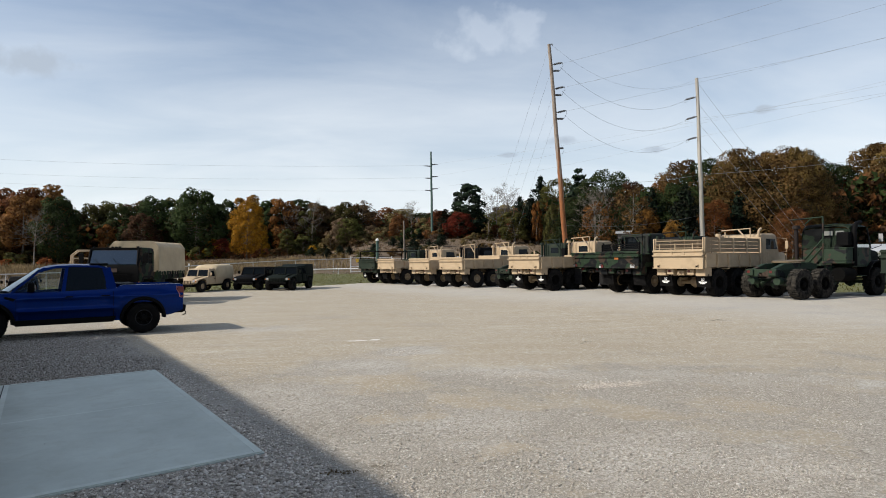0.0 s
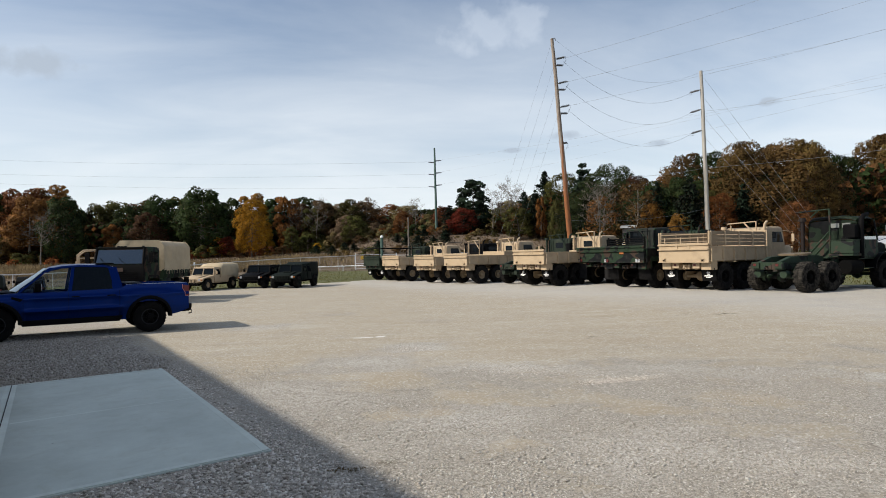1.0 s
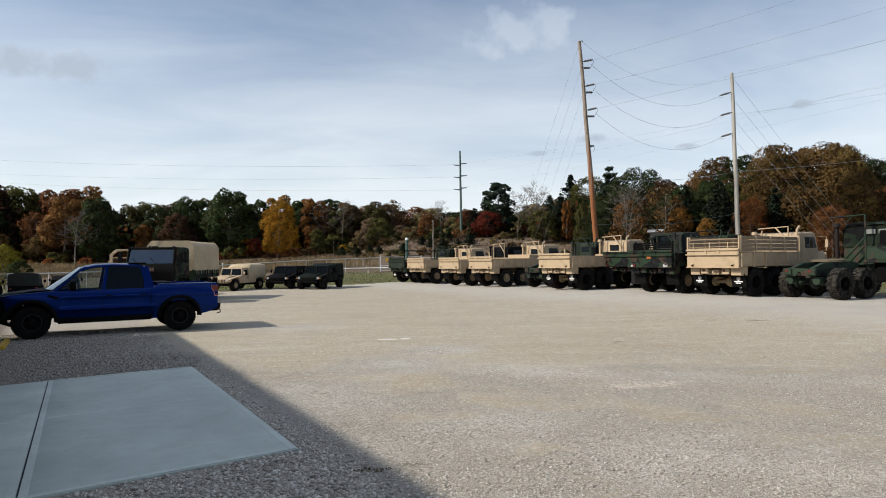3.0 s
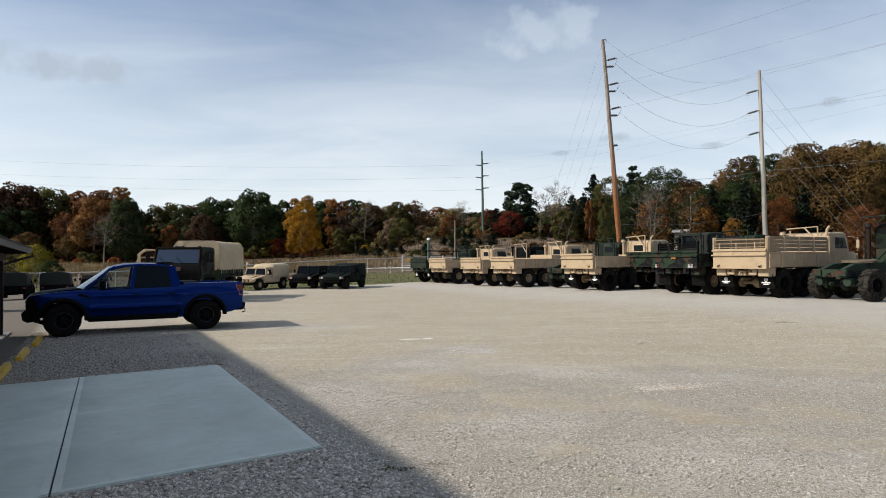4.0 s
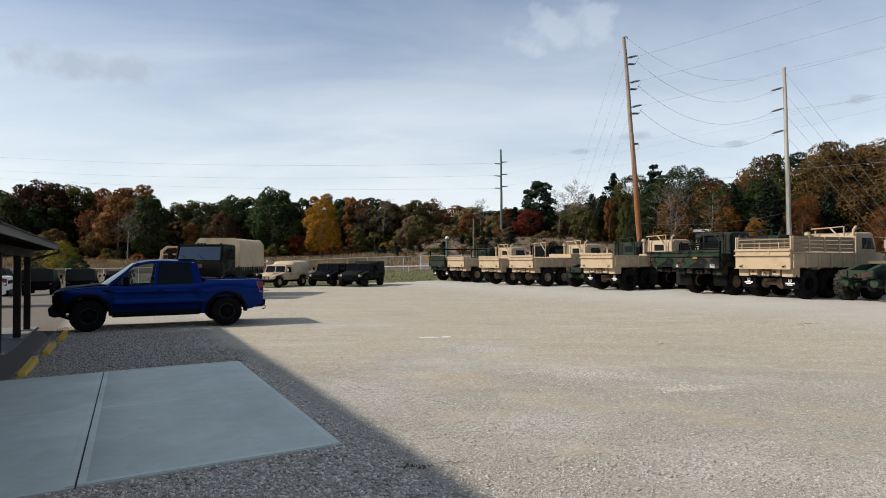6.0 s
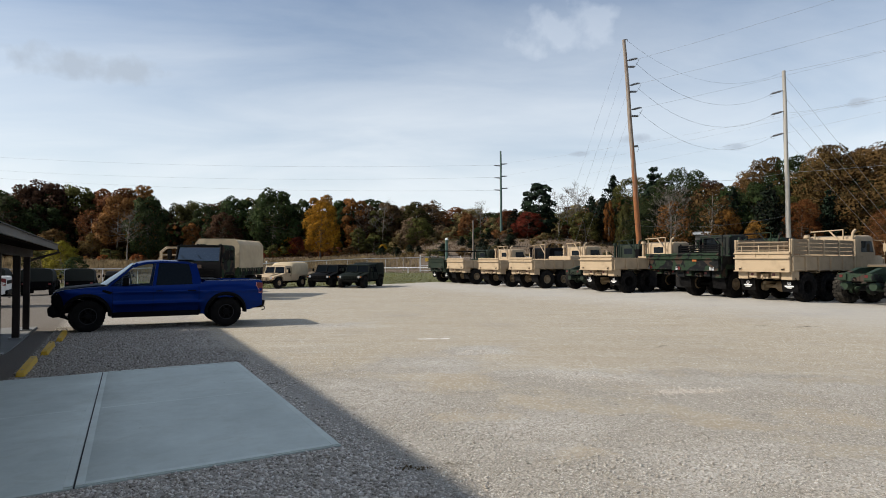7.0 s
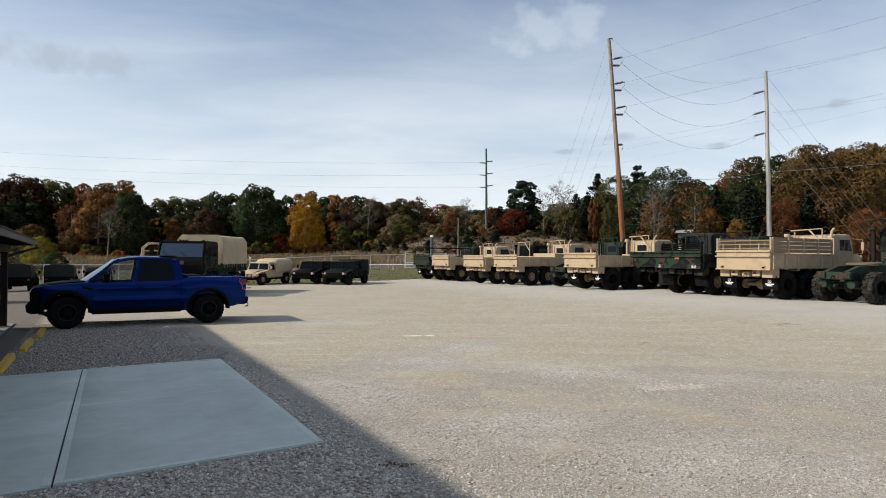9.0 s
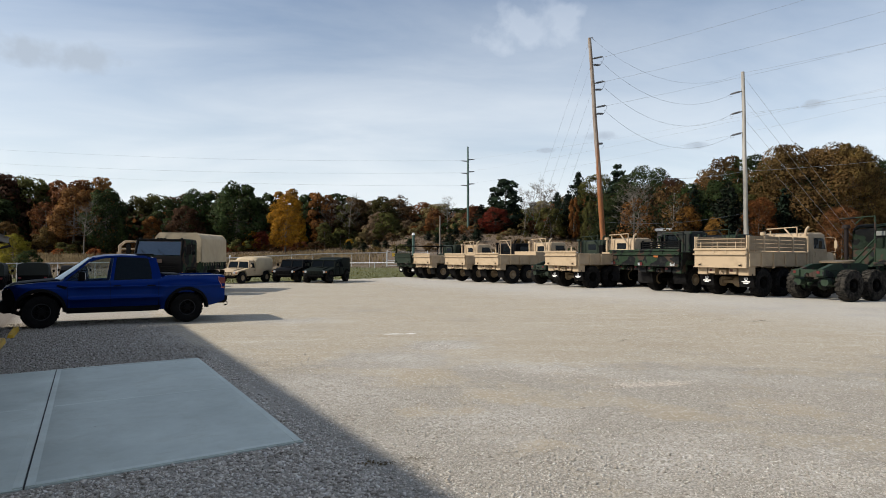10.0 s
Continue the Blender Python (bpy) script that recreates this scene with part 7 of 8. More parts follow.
def broadleaf(seed, tall=18.0, wide=6.0, sprays=2600, size=0.55, first=0.3, thin=0.0, clumps=24):
    """Trunk mesh and crown of a domed tree: rounded leaf clumps at the ends of its limbs."""
    rng = np.random.default_rng(seed)
    bm = bmesh.new()
    lean = rng.normal(0, 0.025, 2) * tall
    line = [(lean[0] * u ** 1.5, lean[1] * u ** 1.5, tall * 0.9 * u) for u in (0, 0.15, 0.3, 0.5, 0.7, 1.0)]
    tube(bm, line, [tall * 0.016 * r for r in (1.25, 0.95, 0.85, 0.6, 0.35, 0.1)], 7)
    pts, outs, faces = [], [], []
    depth = tall * (1 - first)
    per = sprays // clumps
    for k in range(clumps):
        u = min(1.0, max(0.04, (k + rng.uniform(0.1, 0.9)) / clumps))
        r = wide * rng.uniform(0.27, 0.44) * (1.0 - 0.25 * u)
        env = wide * math.sqrt(max(0.02, 1 - (abs(u - 0.40) / 0.64) ** 2.2)) - r * 0.7
        az = k * 2.399 + rng.uniform(-0.5, 0.5)
        reach = max(0.0, env) * rng.uniform(0.55, 1.08)
        c = np.array((lean[0] * u + math.cos(az) * reach, lean[1] * u + math.sin(az) * reach, tall * first + r * 0.5 + (depth - r * 1.25) * u))
        foot = Vector(line[2]).lerp(Vector(line[5]), 0.75 * u)
        mid = foot.lerp(Vector(c), 0.55) + Vector((0, 0, -0.03 * tall))
        tube(bm, [foot, mid, Vector(c)], [tall * 0.006 * (1.2 - u), tall * 0.004 * (1.2 - u), 0.02], 5)
        q = rng.normal(size=(int(per * 1.5), 3))
        q /= np.linalg.norm(q, axis=1)[:, None]
        out = c - np.array((lean[0] * u, lean[1] * u, tall * (first + 0.35 * (1 - first))))
        out /= np.linalg.norm(out) + 1e-6
        lump = np.array([noise.noise((x * 1.9 + seed, y * 1.9, z * 1.9 + k)) for x, y, z in q])
        keep = (q @ out > -0.55) & (lump > -0.42 + thin)
        q, lump = q[keep][:per], lump[keep][:per]
        m = len(q)
        rad = r * (rng.uniform(0.35, 1.0, m) ** 0.30) * (1 + 0.35 * lump)
        pts.append(q * rad[:, None] * [1, 1, 0.78] + c)
        outs.append(q)
        faces.append(q * 0.75 + out * 0.45 + [0, 0, 0.12])
    trunk = bpy.data.meshes.new("trunk")
    bm.to_mesh(trunk)
    bm.free()
    pts, outs, faces = np.concatenate(pts), np.concatenate(outs), np.concatenate(faces)
    keep = pts[:, 2] > 0.1
    pts, outs, faces = pts[keep], outs[keep], faces[keep]
    pts[:, 2] *= tall / np.quantile(pts[:, 2], 0.998)
    return trunk, leaf_mesh(pts, size, rng, outs, faces)


def conifer(seed, tall=20.0, wide=4.2, sprays=3000, size=0.5, bare=0.12):
    rng = np.random.default_rng(seed)
    bm = bmesh.new()
    tube(bm, [(0, 0, 0), (0.1, 0, tall * 0.4), (0, 0.1, tall * 0.75), (0, 0, tall)], [tall * 0.016, tall * 0.012, tall * 0.007, 0.02], 7)
    pts = []
    whorls = 24
    for k in range(whorls):
        u = bare + (0.99 - bare) * (k + rng.uniform(-0.5, 0.5)) / whorls
        n = int(rng.integers(3, 6))
        for j in range(n):
            az = j * math.tau / n + k * 2.1 + rng.uniform(-0.6, 0.6)
            ln = wide * (1 - u ** 1.6) ** 0.9 * rng.uniform(0.5, 1.2) * (0.75 if k < 2 else 1) + 0.3
            e = Vector((math.cos(az) * ln, math.sin(az) * ln, min(tall * 0.985, tall * u + ln * rng.uniform(-0.15, 0.35))))
            p = Vector((0, 0, tall * u))
            tube(bm, [p, e], [0.05, 0.01], 4)
            m = max(8, int(sprays / (whorls * n) * (0.5 + ln / wide)))
            f = rng.uniform(0.15, 1.05, m)
            q = np.array(p)[None] * (1 - f[:, None]) + np.array(e)[None] * f[:, None]
            q += rng.normal(size=(m, 3)) * [0.17 * ln, 0.17 * ln, 0.13 * ln + 0.18] * (1.1 - 0.5 * f[:, None])
            pts.append(q)
    trunk = bpy.data.meshes.new("trunk")
    bm.to_mesh(trunk)
    bm.free()
    pts = np.concatenate(pts)
    face = pts * [1, 1, 0] / (np.linalg.norm(pts[:, :2], axis=1)[:, None] + 0.3) + [0, 0, 0.45]
    return trunk, leaf_mesh(pts, size, rng, None, face)


def bare_tree(seed, tall=15.0, wide=4.5):
    rng = np.random.default_rng(seed)
    bm = bmesh.new()
    tips = limbs(bm, rng, tall * 0.95, tall * 0.011, 5, wide, 0.3, 12)
    for p, w in tips:
        for s in range(5):
            d = Vector((rng.normal(), rng.normal(), abs(rng.normal()) + 0.3)).normalized()
            tube(bm, [p, p + d * rng.uniform(0.6, 1.6)], [0.022, 0.008], 3)
    trunk = bpy.data.meshes.new("trunk")
    bm.to_mesh(trunk)
    bm.free()
    return trunk


BROAD = [broadleaf(3, 18, 6.4, 6400, 0.50, 0.10), broadleaf(8, 18, 7.2, 7000, 0.50, 0.12, 0, 28), broadleaf(15, 18, 5.8, 5800, 0.48, 0.08, 0, 20), broadleaf(22, 18, 6.4, 5200, 0.48, 0.20, 0.10), broadleaf(31, 18, 7.8, 7600, 0.50, 0.06, 0, 30)]
THIN = broadleaf(44, 18, 5.8, 1700, 0.5, 0.25, 0.15)
PINES = [conifer(5, 20, 5.0, 4200, 0.48), conifer(9, 20, 6.6, 5200, 0.5), conifer(14, 20, 4.4, 3600, 0.46), broadleaf(71, 20, 4.4, 8000, 0.5, 0.06, 0.0, 46)]
FINE = [broadleaf(3, 18, 6.6, 18000, 0.26, 0.10, 0, 34), broadleaf(8, 18, 7.2, 20000, 0.26, 0.10, 0, 38), broadleaf(15, 18, 6.0, 16000, 0.26, 0.06, 0, 30), broadleaf(29, 18, 6.6, 15000, 0.25, 0.14, 0.08, 34), broadleaf(31, 18, 7.8, 21000, 0.26, 0.05, 0, 40)]
BARE = [bare_tree(2), bare_tree(6)]
SHRUBS = [broadleaf(51, 5, 3.0, 1100, 0.40, 0.02, 0, 9), broadleaf(57, 4, 2.8, 900, 0.40, 0.02, 0.1, 8), broadleaf(63, 5, 2.6, 1000, 0.36, 0.02, 0, 10)]
cache = {}
WORDS = {"dark_green": "dark green leafy", "olive": "olive green leafy", "rust": "rust red autumn", "orange": "orange autumn", "yellow": "bright yellow autumn",
         "red": "red autumn", "brown": "brown autumn", "russet": "russet brown autumn", "pine": "dark green pine", "bare": "bare leafless", "lime": "yellow green leafy", "brush": "olive tan brushy", "mauve": "purple brown twiggy"}


def tree(kind, shape, m, where="at the edge of the field", name="tree"):
    """A tree of a kind and colour; the first is built, the rest are copies."""
    key = (kind, shape, name)
    if key not in cache:
        t = thing(name, m, WORDS[kind] + " " + name.replace("_", " ") + " " + where, name.replace("_", " "), "woods round the field")
        if kind == "bare":
            link("trunk", BARE[shape].copy(), BARK_PALE, t, sharp=0)
        else:
            shapes = PINES if kind == "pine" else SHRUBS if name == "shrub" else [*BROAD, THIN, *FINE]
            tr, cr = shapes[shape % len(shapes)]
            link("trunk", tr.copy(), BARK_PALE if shape in (3, 5, 9) and name == "tree" and kind != "pine" else BARK, t, sharp=0)
            link("crown", cr.copy(), LEAVES[kind], t, sharp=0)
        cache[key] = t
        return t
    return copy_thing(cache[key], m)


def plant(u, depth, kind, shape, high, spin, base_high, name="tree", squash=1.0):
    x, y = u * depth, depth
    s = high / base_high
    if u > 0.28 and shape < 5 and kind not in ("pine", "bare") and name == "tree":
        shape += 6
    return tree(kind, shape, pose(x, y, ground_z(x, y) - 0.1, 0, 0, spin) @ Matrix.Diagonal((s * squash, s * squash, s, 1)), name=name)


# how high the tree line stands over the horizon, by bearing (both as tangents)
SKYLINE = [(-1.1, 0.12), (-0.73, 0.108), (-0.69, 0.114), (-0.60, 0.112), (-0.57, 0.100), (-0.535, 0.115), (-0.48, 0.102), (-0.45, 0.078), (-0.42, 0.086), (-0.335, 0.098), (-0.295, 0.097),
           (-0.25, 0.095), (-0.205, 0.102), (-0.17, 0.098), (-0.10, 0.096), (-0.075, 0.080), (-0.035, 0.084), (0.0, 0.076), (0.05, 0.081), (0.09, 0.074), (0.12, 0.078), (0.20, 0.080), (0.25, 0.098),
           (0.28, 0.128), (0.33, 0.132), (0.375, 0.148), (0.41, 0.142), (0.45, 0.132), (0.50, 0.136), (0.53, 0.156), (0.58, 0.166), (0.62, 0.192), (0.70, 0.186), (0.78, 0.172), (0.82, 0.172), (0.87, 0.195), (1.1, 0.23)]


def skyline_depth(u):
    return lerp_table([(-1.0, 150), (-0.2, 165), (0.2, 168), (0.34, 125), (0.5, 105), (1.1, 92)], u)


ROW_COLOURS = [(-0.61, "dark_green brown olive dark_green rust brown"), (-0.50, "rust brown rust olive"), (-0.46, "dark_green"), (-0.36, "brown orange rust brown olive"), (-0.22, "dark_green dark_green dark_green olive brown"),
               (-0.17, "dark_green orange yellow"), (-0.09, "dark_green brush brush brown orange"), (0.05, "mauve brush brush rust russet olive"), (0.20, "rust mauve olive dark_green brush"), (0.27, "brush mauve russet brown"),
               (0.36, "dark_green olive dark_green pine"), (0.40, "rust brown dark_green"), (0.44, "dark_green olive brown"), (0.50, "orange brown olive"), (0.56, "pine dark_green russet olive"),
               (0.63, "olive russet rust dark_green"), (0.81, "russet brown olive russet dark_green"), (9.0, "russet brown dark_green")]


def row_colour(u, rng):
    """The woods' mix of colours changes along the view."""
    return rng.choice(next(c for edge, c in ROW_COLOURS if u < edge).split())


def woods():
    rng = random.Random(11)
    u = -0.98
    while u < 1.02:
        d = skyline_depth(u) * rng.uniform(0.985, 1.05)
        top = lerp_table(SKYLINE, u) * d + EYE - ground_z(u * d, d)
        plant(u, d, row_colour(u, rng), rng.randrange(5), top * rng.uniform(0.97, 1.09) * (1.0 + 0.1 * (-0.05 < u < 0.22)), rng.uniform(0, 360), 18.0, squash=1.5 if -0.12 < u < 0.25 else 1.0)
        u += rng.uniform(0.024, 0.038) * 165 / d * (0.62 if -0.1 < u < 0.25 else 1)
    u = -0.98
    while u < 1.02:     # behind, to close the gaps
        d = skyline_depth(u) * rng.uniform(1.10, 1.2)
        top = lerp_table(SKYLINE, u) * d + EYE - ground_z(u * d, d)
        plant(u, d, rng.choice(["dark_green", "brown", "olive", "brown"]), rng.choice((0, 1, 4)), top * rng.uniform(0.72, 0.90), rng.uniform(0, 360), 18.0, squash=1.25)
        u += rng.uniform(0.05, 0.07) * 165 / d
    u = -0.95
    while u < 1.0:      # lower growth in front
        d = skyline_depth(u) * rng.uniform(0.90, 0.97)
        kind = rng.choice(["rust", "russet", "russet", "olive", "orange", "brown", "orange", "dark_green"] if not -0.26 < u < 0.28 else ["orange", "rust", "olive", "brush", "yellow", "rust"] if u <= -0.09 else ["brush", "mauve", "olive", "brush", "rust", "russet"])
        plant(u, d, kind, rng.choice((1, 2, 4)), rng.uniform(4.5, 8.5) * d / 160, rng.uniform(0, 360), 18.0, squash=1.15)
        u += rng.uniform(0.035, 0.055) * 165 / d
    u = -0.95
    while u < 1.0:      # shrubs at the foot
        d = skyline_depth(u) * rng.uniform(0.82, 0.93)
        kind = rng.choice(["rust", "brown", "orange", "olive", "russet", "orange", "brown", "red"] if u < 0.3 else ["brown", "olive", "russet", "dark_green"])
        plant(u, d, kind, rng.randrange(3), rng.uniform(2.0, 4.6) * d / 160, rng.uniform(0, 360), 5.0, "shrub", 1.3)
        u += rng.uniform(0.016, 0.026) * 165 / d
    u = -0.95
    while u < 0.30:     # taller bushes that close the wood's edge
        d = skyline_depth(u) * rng.uniform(0.88, 0.96)
        kind = rng.choice(["rust", "orange", "olive", "brown", "brown", "dark_green", "russet", "orange"] if u < -0.26 else ["orange", "rust", "olive", "brush", "yellow", "dark_green", "rust"] if u < -0.09 else ["brush", "mauve", "olive", "brush", "rust", "dark_green"])
        plant(u, d, kind, rng.randrange(3), rng.uniform(3.2, 6.2), rng.uniform(0, 360), 5.0, "shrub", 1.15)
        u += rng.uniform(0.018, 0.030)
    # single trees that stand out
    for u, d, kind, shape, high, squash in (
            (-0.202, 138, "yellow", 7, 12.9, 0.85), (-0.125, 163, "brown", 4, 13.6, 0.9), (-0.105, 160, "olive", 2, 12.6, 1.0), (-0.085, 163, "brown", 0, 12.8, 1.0), (-0.280, 152, "dark_green", 1, 19.0, 1.0), (-0.535, 148, "rust", 3, 15.5, 1.0), (-0.575, 150, "rust", 5, 12.5, 1.0),
            (-0.485, 146, "dark_green", 4, 14.0, 0.8), (-0.66, 150, "dark_green", 1, 15.0, 1.2), (-0.73, 145, "dark_green", 0, 15.2, 1.1), (-0.41, 150, "orange", 2, 10.0, 1.0), (-0.36, 150, "brown", 3, 11.5, 1.1), (-0.385, 158, "dark_green", 4, 12.6, 0.9),
            (-0.24, 150, "red", 0, 5.0, 1.3), (0.138, 148, "red", 7, 6.6, 1.6), (0.105, 158, "rust", 1, 7.0, 1.2), (-0.04, 150, "olive", 4, 8.0, 1.3), (0.02, 160, "red", 0, 8.5, 1.0), (-0.02, 162, "brown", 5, 11.2, 1.0),
            (0.372, 99, "rust", 5, 14.4, 1.0), (0.44, 97, "russet", 5, 12.6, 1.0), (0.462, 97, "orange", 2, 8.6, 0.9), (0.30, 118, "olive", 2, 9.4, 0.5), (0.345, 112, "dark_green", 0, 13.6, 1.1), (0.405, 107, "dark_green", 1, 12.8, 1.1), (0.47, 103, "dark_green", 4, 13.4, 1.0), (0.515, 99, "dark_green", 2, 13.6, 1.0), (0.60, 97, "russet", 1, 17.8, 0.85), (0.645, 95, "russet", 0, 18.3, 0.85), (0.695, 93, "dark_green", 1, 18.4, 0.8), (0.625, 90, "olive", 2, 11.0, 0.8), (0.555, 96, "olive", 4, 15.4, 0.85), (0.75, 89, "russet", 0, 17.0, 0.8),
            (0.785, 88, "russet", 1, 15.8, 0.9), (0.90, 80, "brown", 2, 16.4, 0.9), (0.72, 92, "russet", 4, 15.6, 1.2), (0.50, 98, "olive", 2, 12.0, 1.1), (0.29, 120, "olive", 2, 9.0, 1.2), (0.235, 130, "olive", 0, 8.0, 1.2), (0.272, 128, "orange", 2, 10.4, 0.45), (0.512, 92, "orange", 1, 8.4, 0.9), (0.588, 90, "orange", 3, 9.6, 0.9), (0.668, 88, "orange", 2, 8.2, 0.9), (0.735, 85, "rust", 4, 8.0, 1.0)):
        plant(u, d, kind, shape, high, u * 900, 18.0, squash=squash)
    for u, d, shape, high, squash in ((0.158, 150, 3, 13.6, 1.5), (0.118, 150, 2, 7.5, 1.8), (0.243, 140, 0, 10.6, 1.0), (0.262, 132, 1, 12.4, 0.9), (0.475, 100, 1, 14.2, 0.9), (0.52, 98, 0, 14.5, 1.0), (0.45, 101, 2, 12.8, 0.8), (0.35, 112, 1, 12.0, 1.1), (0.32, 115, 0, 13.0, 0.9), (0.536, 92, 1, 14.0, 1.05), (0.616, 90, 0, 14.6, 1.0), (0.632, 91, 1, 12.6, 0.9)):
        plant(u, d, "pine", shape, high, u * 700, 20.0, squash=squash)
    for u, d, shape, high in ((0.205, 152, 0, 13.5), (0.222, 156, 1, 14.5), (0.19, 156, 1, 12.5), (0.235, 158, 0, 14.0), (-0.10, 158, 1, 14.2), (-0.13, 160, 0, 14.0), (0.372, 98.5, 0, 14.6), (-0.519, 138, 1, 12.4), (0.38, 104, 1, 13.4), (0.45, 101, 0, 11.2), (0.06, 160, 0, 11.5)):
        plant(u, d, "bare", shape, high, u * 800, 15.0)
    # scrub on the slope
    for k in range(46):
        u, d = rng.uniform(-0.06, 0.32), rng.uniform(104, 146)
        plant(u, d, rng.choice(["olive", "brush", "russet", "dark_green", "mauve", "brush"]), rng.randrange(3), rng.uniform(1.0, 2.4), rng.uniform(0, 360), 5.0, "shrub", 1.4)
    # small evergreens on the slope
    for u, d, high in ((-0.075, 118, 2.6), (-0.04, 122, 2.2), (-0.055, 128, 2.4), (0.0, 112, 3.0), (0.045, 124, 2.6), (0.065, 118, 3.2), (0.09, 120, 2.6), (0.11, 126, 3.4), (0.03, 130, 2.4), (-0.10, 132, 2.6), (0.075, 134, 3.0)):
        plant(u, d, "pine", 1, high, u * 3000, 20.0, squash=2.0)
    plant(-0.625, 66, "lime", 7, 4.7, 30, 18.0, squash=1.0)
    plant(-0.600, 65, "dark_green", 8, 3.2, 0, 18.0, squash=1.5)
    plant(-0.66, 74, "olive", 4, 4.0, 0, 18.0, squash=1.5)



def undergrowth():
    """Tangle of twigs and leaves that fills the woods behind the first trees."""
    rng = np.random.default_rng(77)
    pts = []
    for k in range(52000):
        u = rng.uniform(-1.0, 1.05)
        d = skyline_depth(u) * rng.uniform(0.97, 1.22)
        z = ground_z(u * d, d)
        top = lerp_table(SKYLINE, u) * d + EYE - z
        pts.append((u * d, d, z + top * 0.74 * rng.uniform(0, 1) ** 1.2))
    pts = np.array(pts)
    for kind, sel in (("brown", slice(0, 22000)), ("dark_green", slice(22000, 40000)), ("rust", slice(40000, 52000))):
        ob = link("woodland_undergrowth", leaf_mesh(pts[sel], 1.25, rng), LEAVES[kind], sharp=0)
        tagged(ob, WORDS[kind] + " undergrowth deep in the woods", "undergrowth", kind="stuff")


woods()
undergrowth()

# ---- poles and wires ----
def lean_pole(name, foot, top, r0, r1, mat, label):
    t = thing(name, pose(*foot), label, "utility pole")
    bm = bmesh.new()
    f, e = Vector((0, 0, -0.3)), Vector(top) - Vector(foot)
    tube(bm, [f.lerp(e, k / 10) + Vector((0.02 * math.sin(k * 1.7), 0, 0)) for k in range(11)], [r0 + (r1 - r0) * k / 10 for k in range(11)], 14)
    part("shaft", bm, mat, t)
    return t, e


def post_arm(t, e, down, sg, length=1.1, rise=0.25, pair=True):
    """Insulator arms on a pole, 'down' metres under its top, towards sg along x."""
    p = e * ((e.length - down) / e.length)
    for dz in (0, -0.55) if pair else (0,):
        bm = bmesh.new()
        q0, q1 = p + Vector((sg * 0.08, 0, dz)), p + Vector((sg * length * (1 if dz == 0 else 0.8), 0, dz + (rise if dz == 0 else 0.02)))
        tube(bm, [q0, q1], [0.05, 0.035], 8)
        for k in range(7):
            u = 0.25 + 0.1 * k
            c = q0.lerp(q1, u)
            dr = (q1 - q0).normalized()
            cyl(bm, c - dr * 0.02, c + dr * 0.02, 0.10, n=10)
        part("insulator", bm, INSULATOR, t)
    bm = bmesh.new()
    tube(bm, [p + Vector((sg * length, 0, rise)), p + Vector((sg * (length + 0.06), 0, rise - 0.25)), p + Vector((sg * length * 0.8, 0, -0.5))], 0.015, 5)
    part("jumper", bm, WIRE, t)


def bearing(px, depth, height):
    return Vector((px * depth, depth, height))


def strand(a, b, sag, r=0.014, name="power_line", label="thin grey overhead power line", n=28):
    a, b = Vector(a), Vector(b)
    bm = bmesh.new()
    mid = []
    for k in range(n + 1):
        u = k / n
        p = a.lerp(b, u)
        p.z -= 4 * sag * u * (1 - u)
        mid.append(p)
    tube(bm, [p - a for p in mid], r, 4)
    t = thing(name, pose(*a), label, "cable", "overhead wires")
    part("strand", bm, WIRE, t)
    return t


GA = (17.95, 55.0)
ga = ground_z(*GA)
pole_a, ea = lean_pole("transmission_pole", (*GA, ga), (16.22, 54.6, 21.6), 0.27, 0.15, POLE_RUST, "tall leaning weathered reddish wooden transmission pole")
for down in (1.9, 4.15, 6.35):
    post_arm(pole_a, ea, down, 1)
post_arm(pole_a, ea, 9.65, 1, 0.55, 0.05, False)
cap = bmesh.new()
tube(cap, [(ea.x - 0.05, ea.y, ea.z), (ea.x + 0.28, ea.y, ea.z + 0.05), (ea.x + 0.33, ea.y, ea.z - 0.15)], 0.04, 6)
part("top_bracket", cap, INSULATOR, pole_a)
GB = (32.4, 57.0)
gb = ground_z(*GB)
pole_b, eb = lean_pole("transmission_pole", (*GB, gb), (31.95, 57.0, 19.6), 0.245, 0.15, POLE_GREY, "tall pale grey wooden transmission pole")
for down in (1.85, 3.8, 5.85):
    post_arm(pole_b, eb, down, -1, 1.3, -0.35, False)
GC = (14.2, 149.0)
gc = ground_z(*GC)
pole_c, ec = lean_pole("transmission_pole", (*GC, gc), (14.0, 149.0, 28.4), 0.34, 0.2, POLE_GREEN, "distant dark transmission pole with short arms")
for down in (3.2, 6.2, 9.2):
    for sg in (-1, 1):
        p = ec * ((ec.length - down - (0.4 if sg < 0 else 0)) / ec.length)
        part("arm", tube(bmesh.new(), [p, p + Vector((sg * 1.6, 0, 0.12))], [0.17, 0.10], 8), INSULATOR, pole_c)
thin, et = lean_pole("utility_pole", (4.9, 100.0, ground_z(4.9, 100.0)), (4.9, 100.0, 8.2), 0.14, 0.1, BARK_PALE, "slim weathered utility pole in the field")
vent = thing("vent_pipe", pose(0.4, 72.0, ground_z(0.4, 72.0)), "green standpipe with a white cap", "pipe")
bm = bmesh.new()
cyl(bm, (0, 0, -0.1), (0, 0, 4.25), 0.16, n=14)
part("pipe", bm, POLE_GREEN, vent)
bm = bmesh.new()
lathe(bm, [(0.02, 0.28), (0.15, 0.22), (0.20, 0.1), (0.20, 0.0)], (0, 0, 0), 14)
bmesh.ops.rotate(bm, verts=bm.verts, cent=(0, 0, 0), matrix=Matrix.Rotation(radians(-90), 3, "Y"))
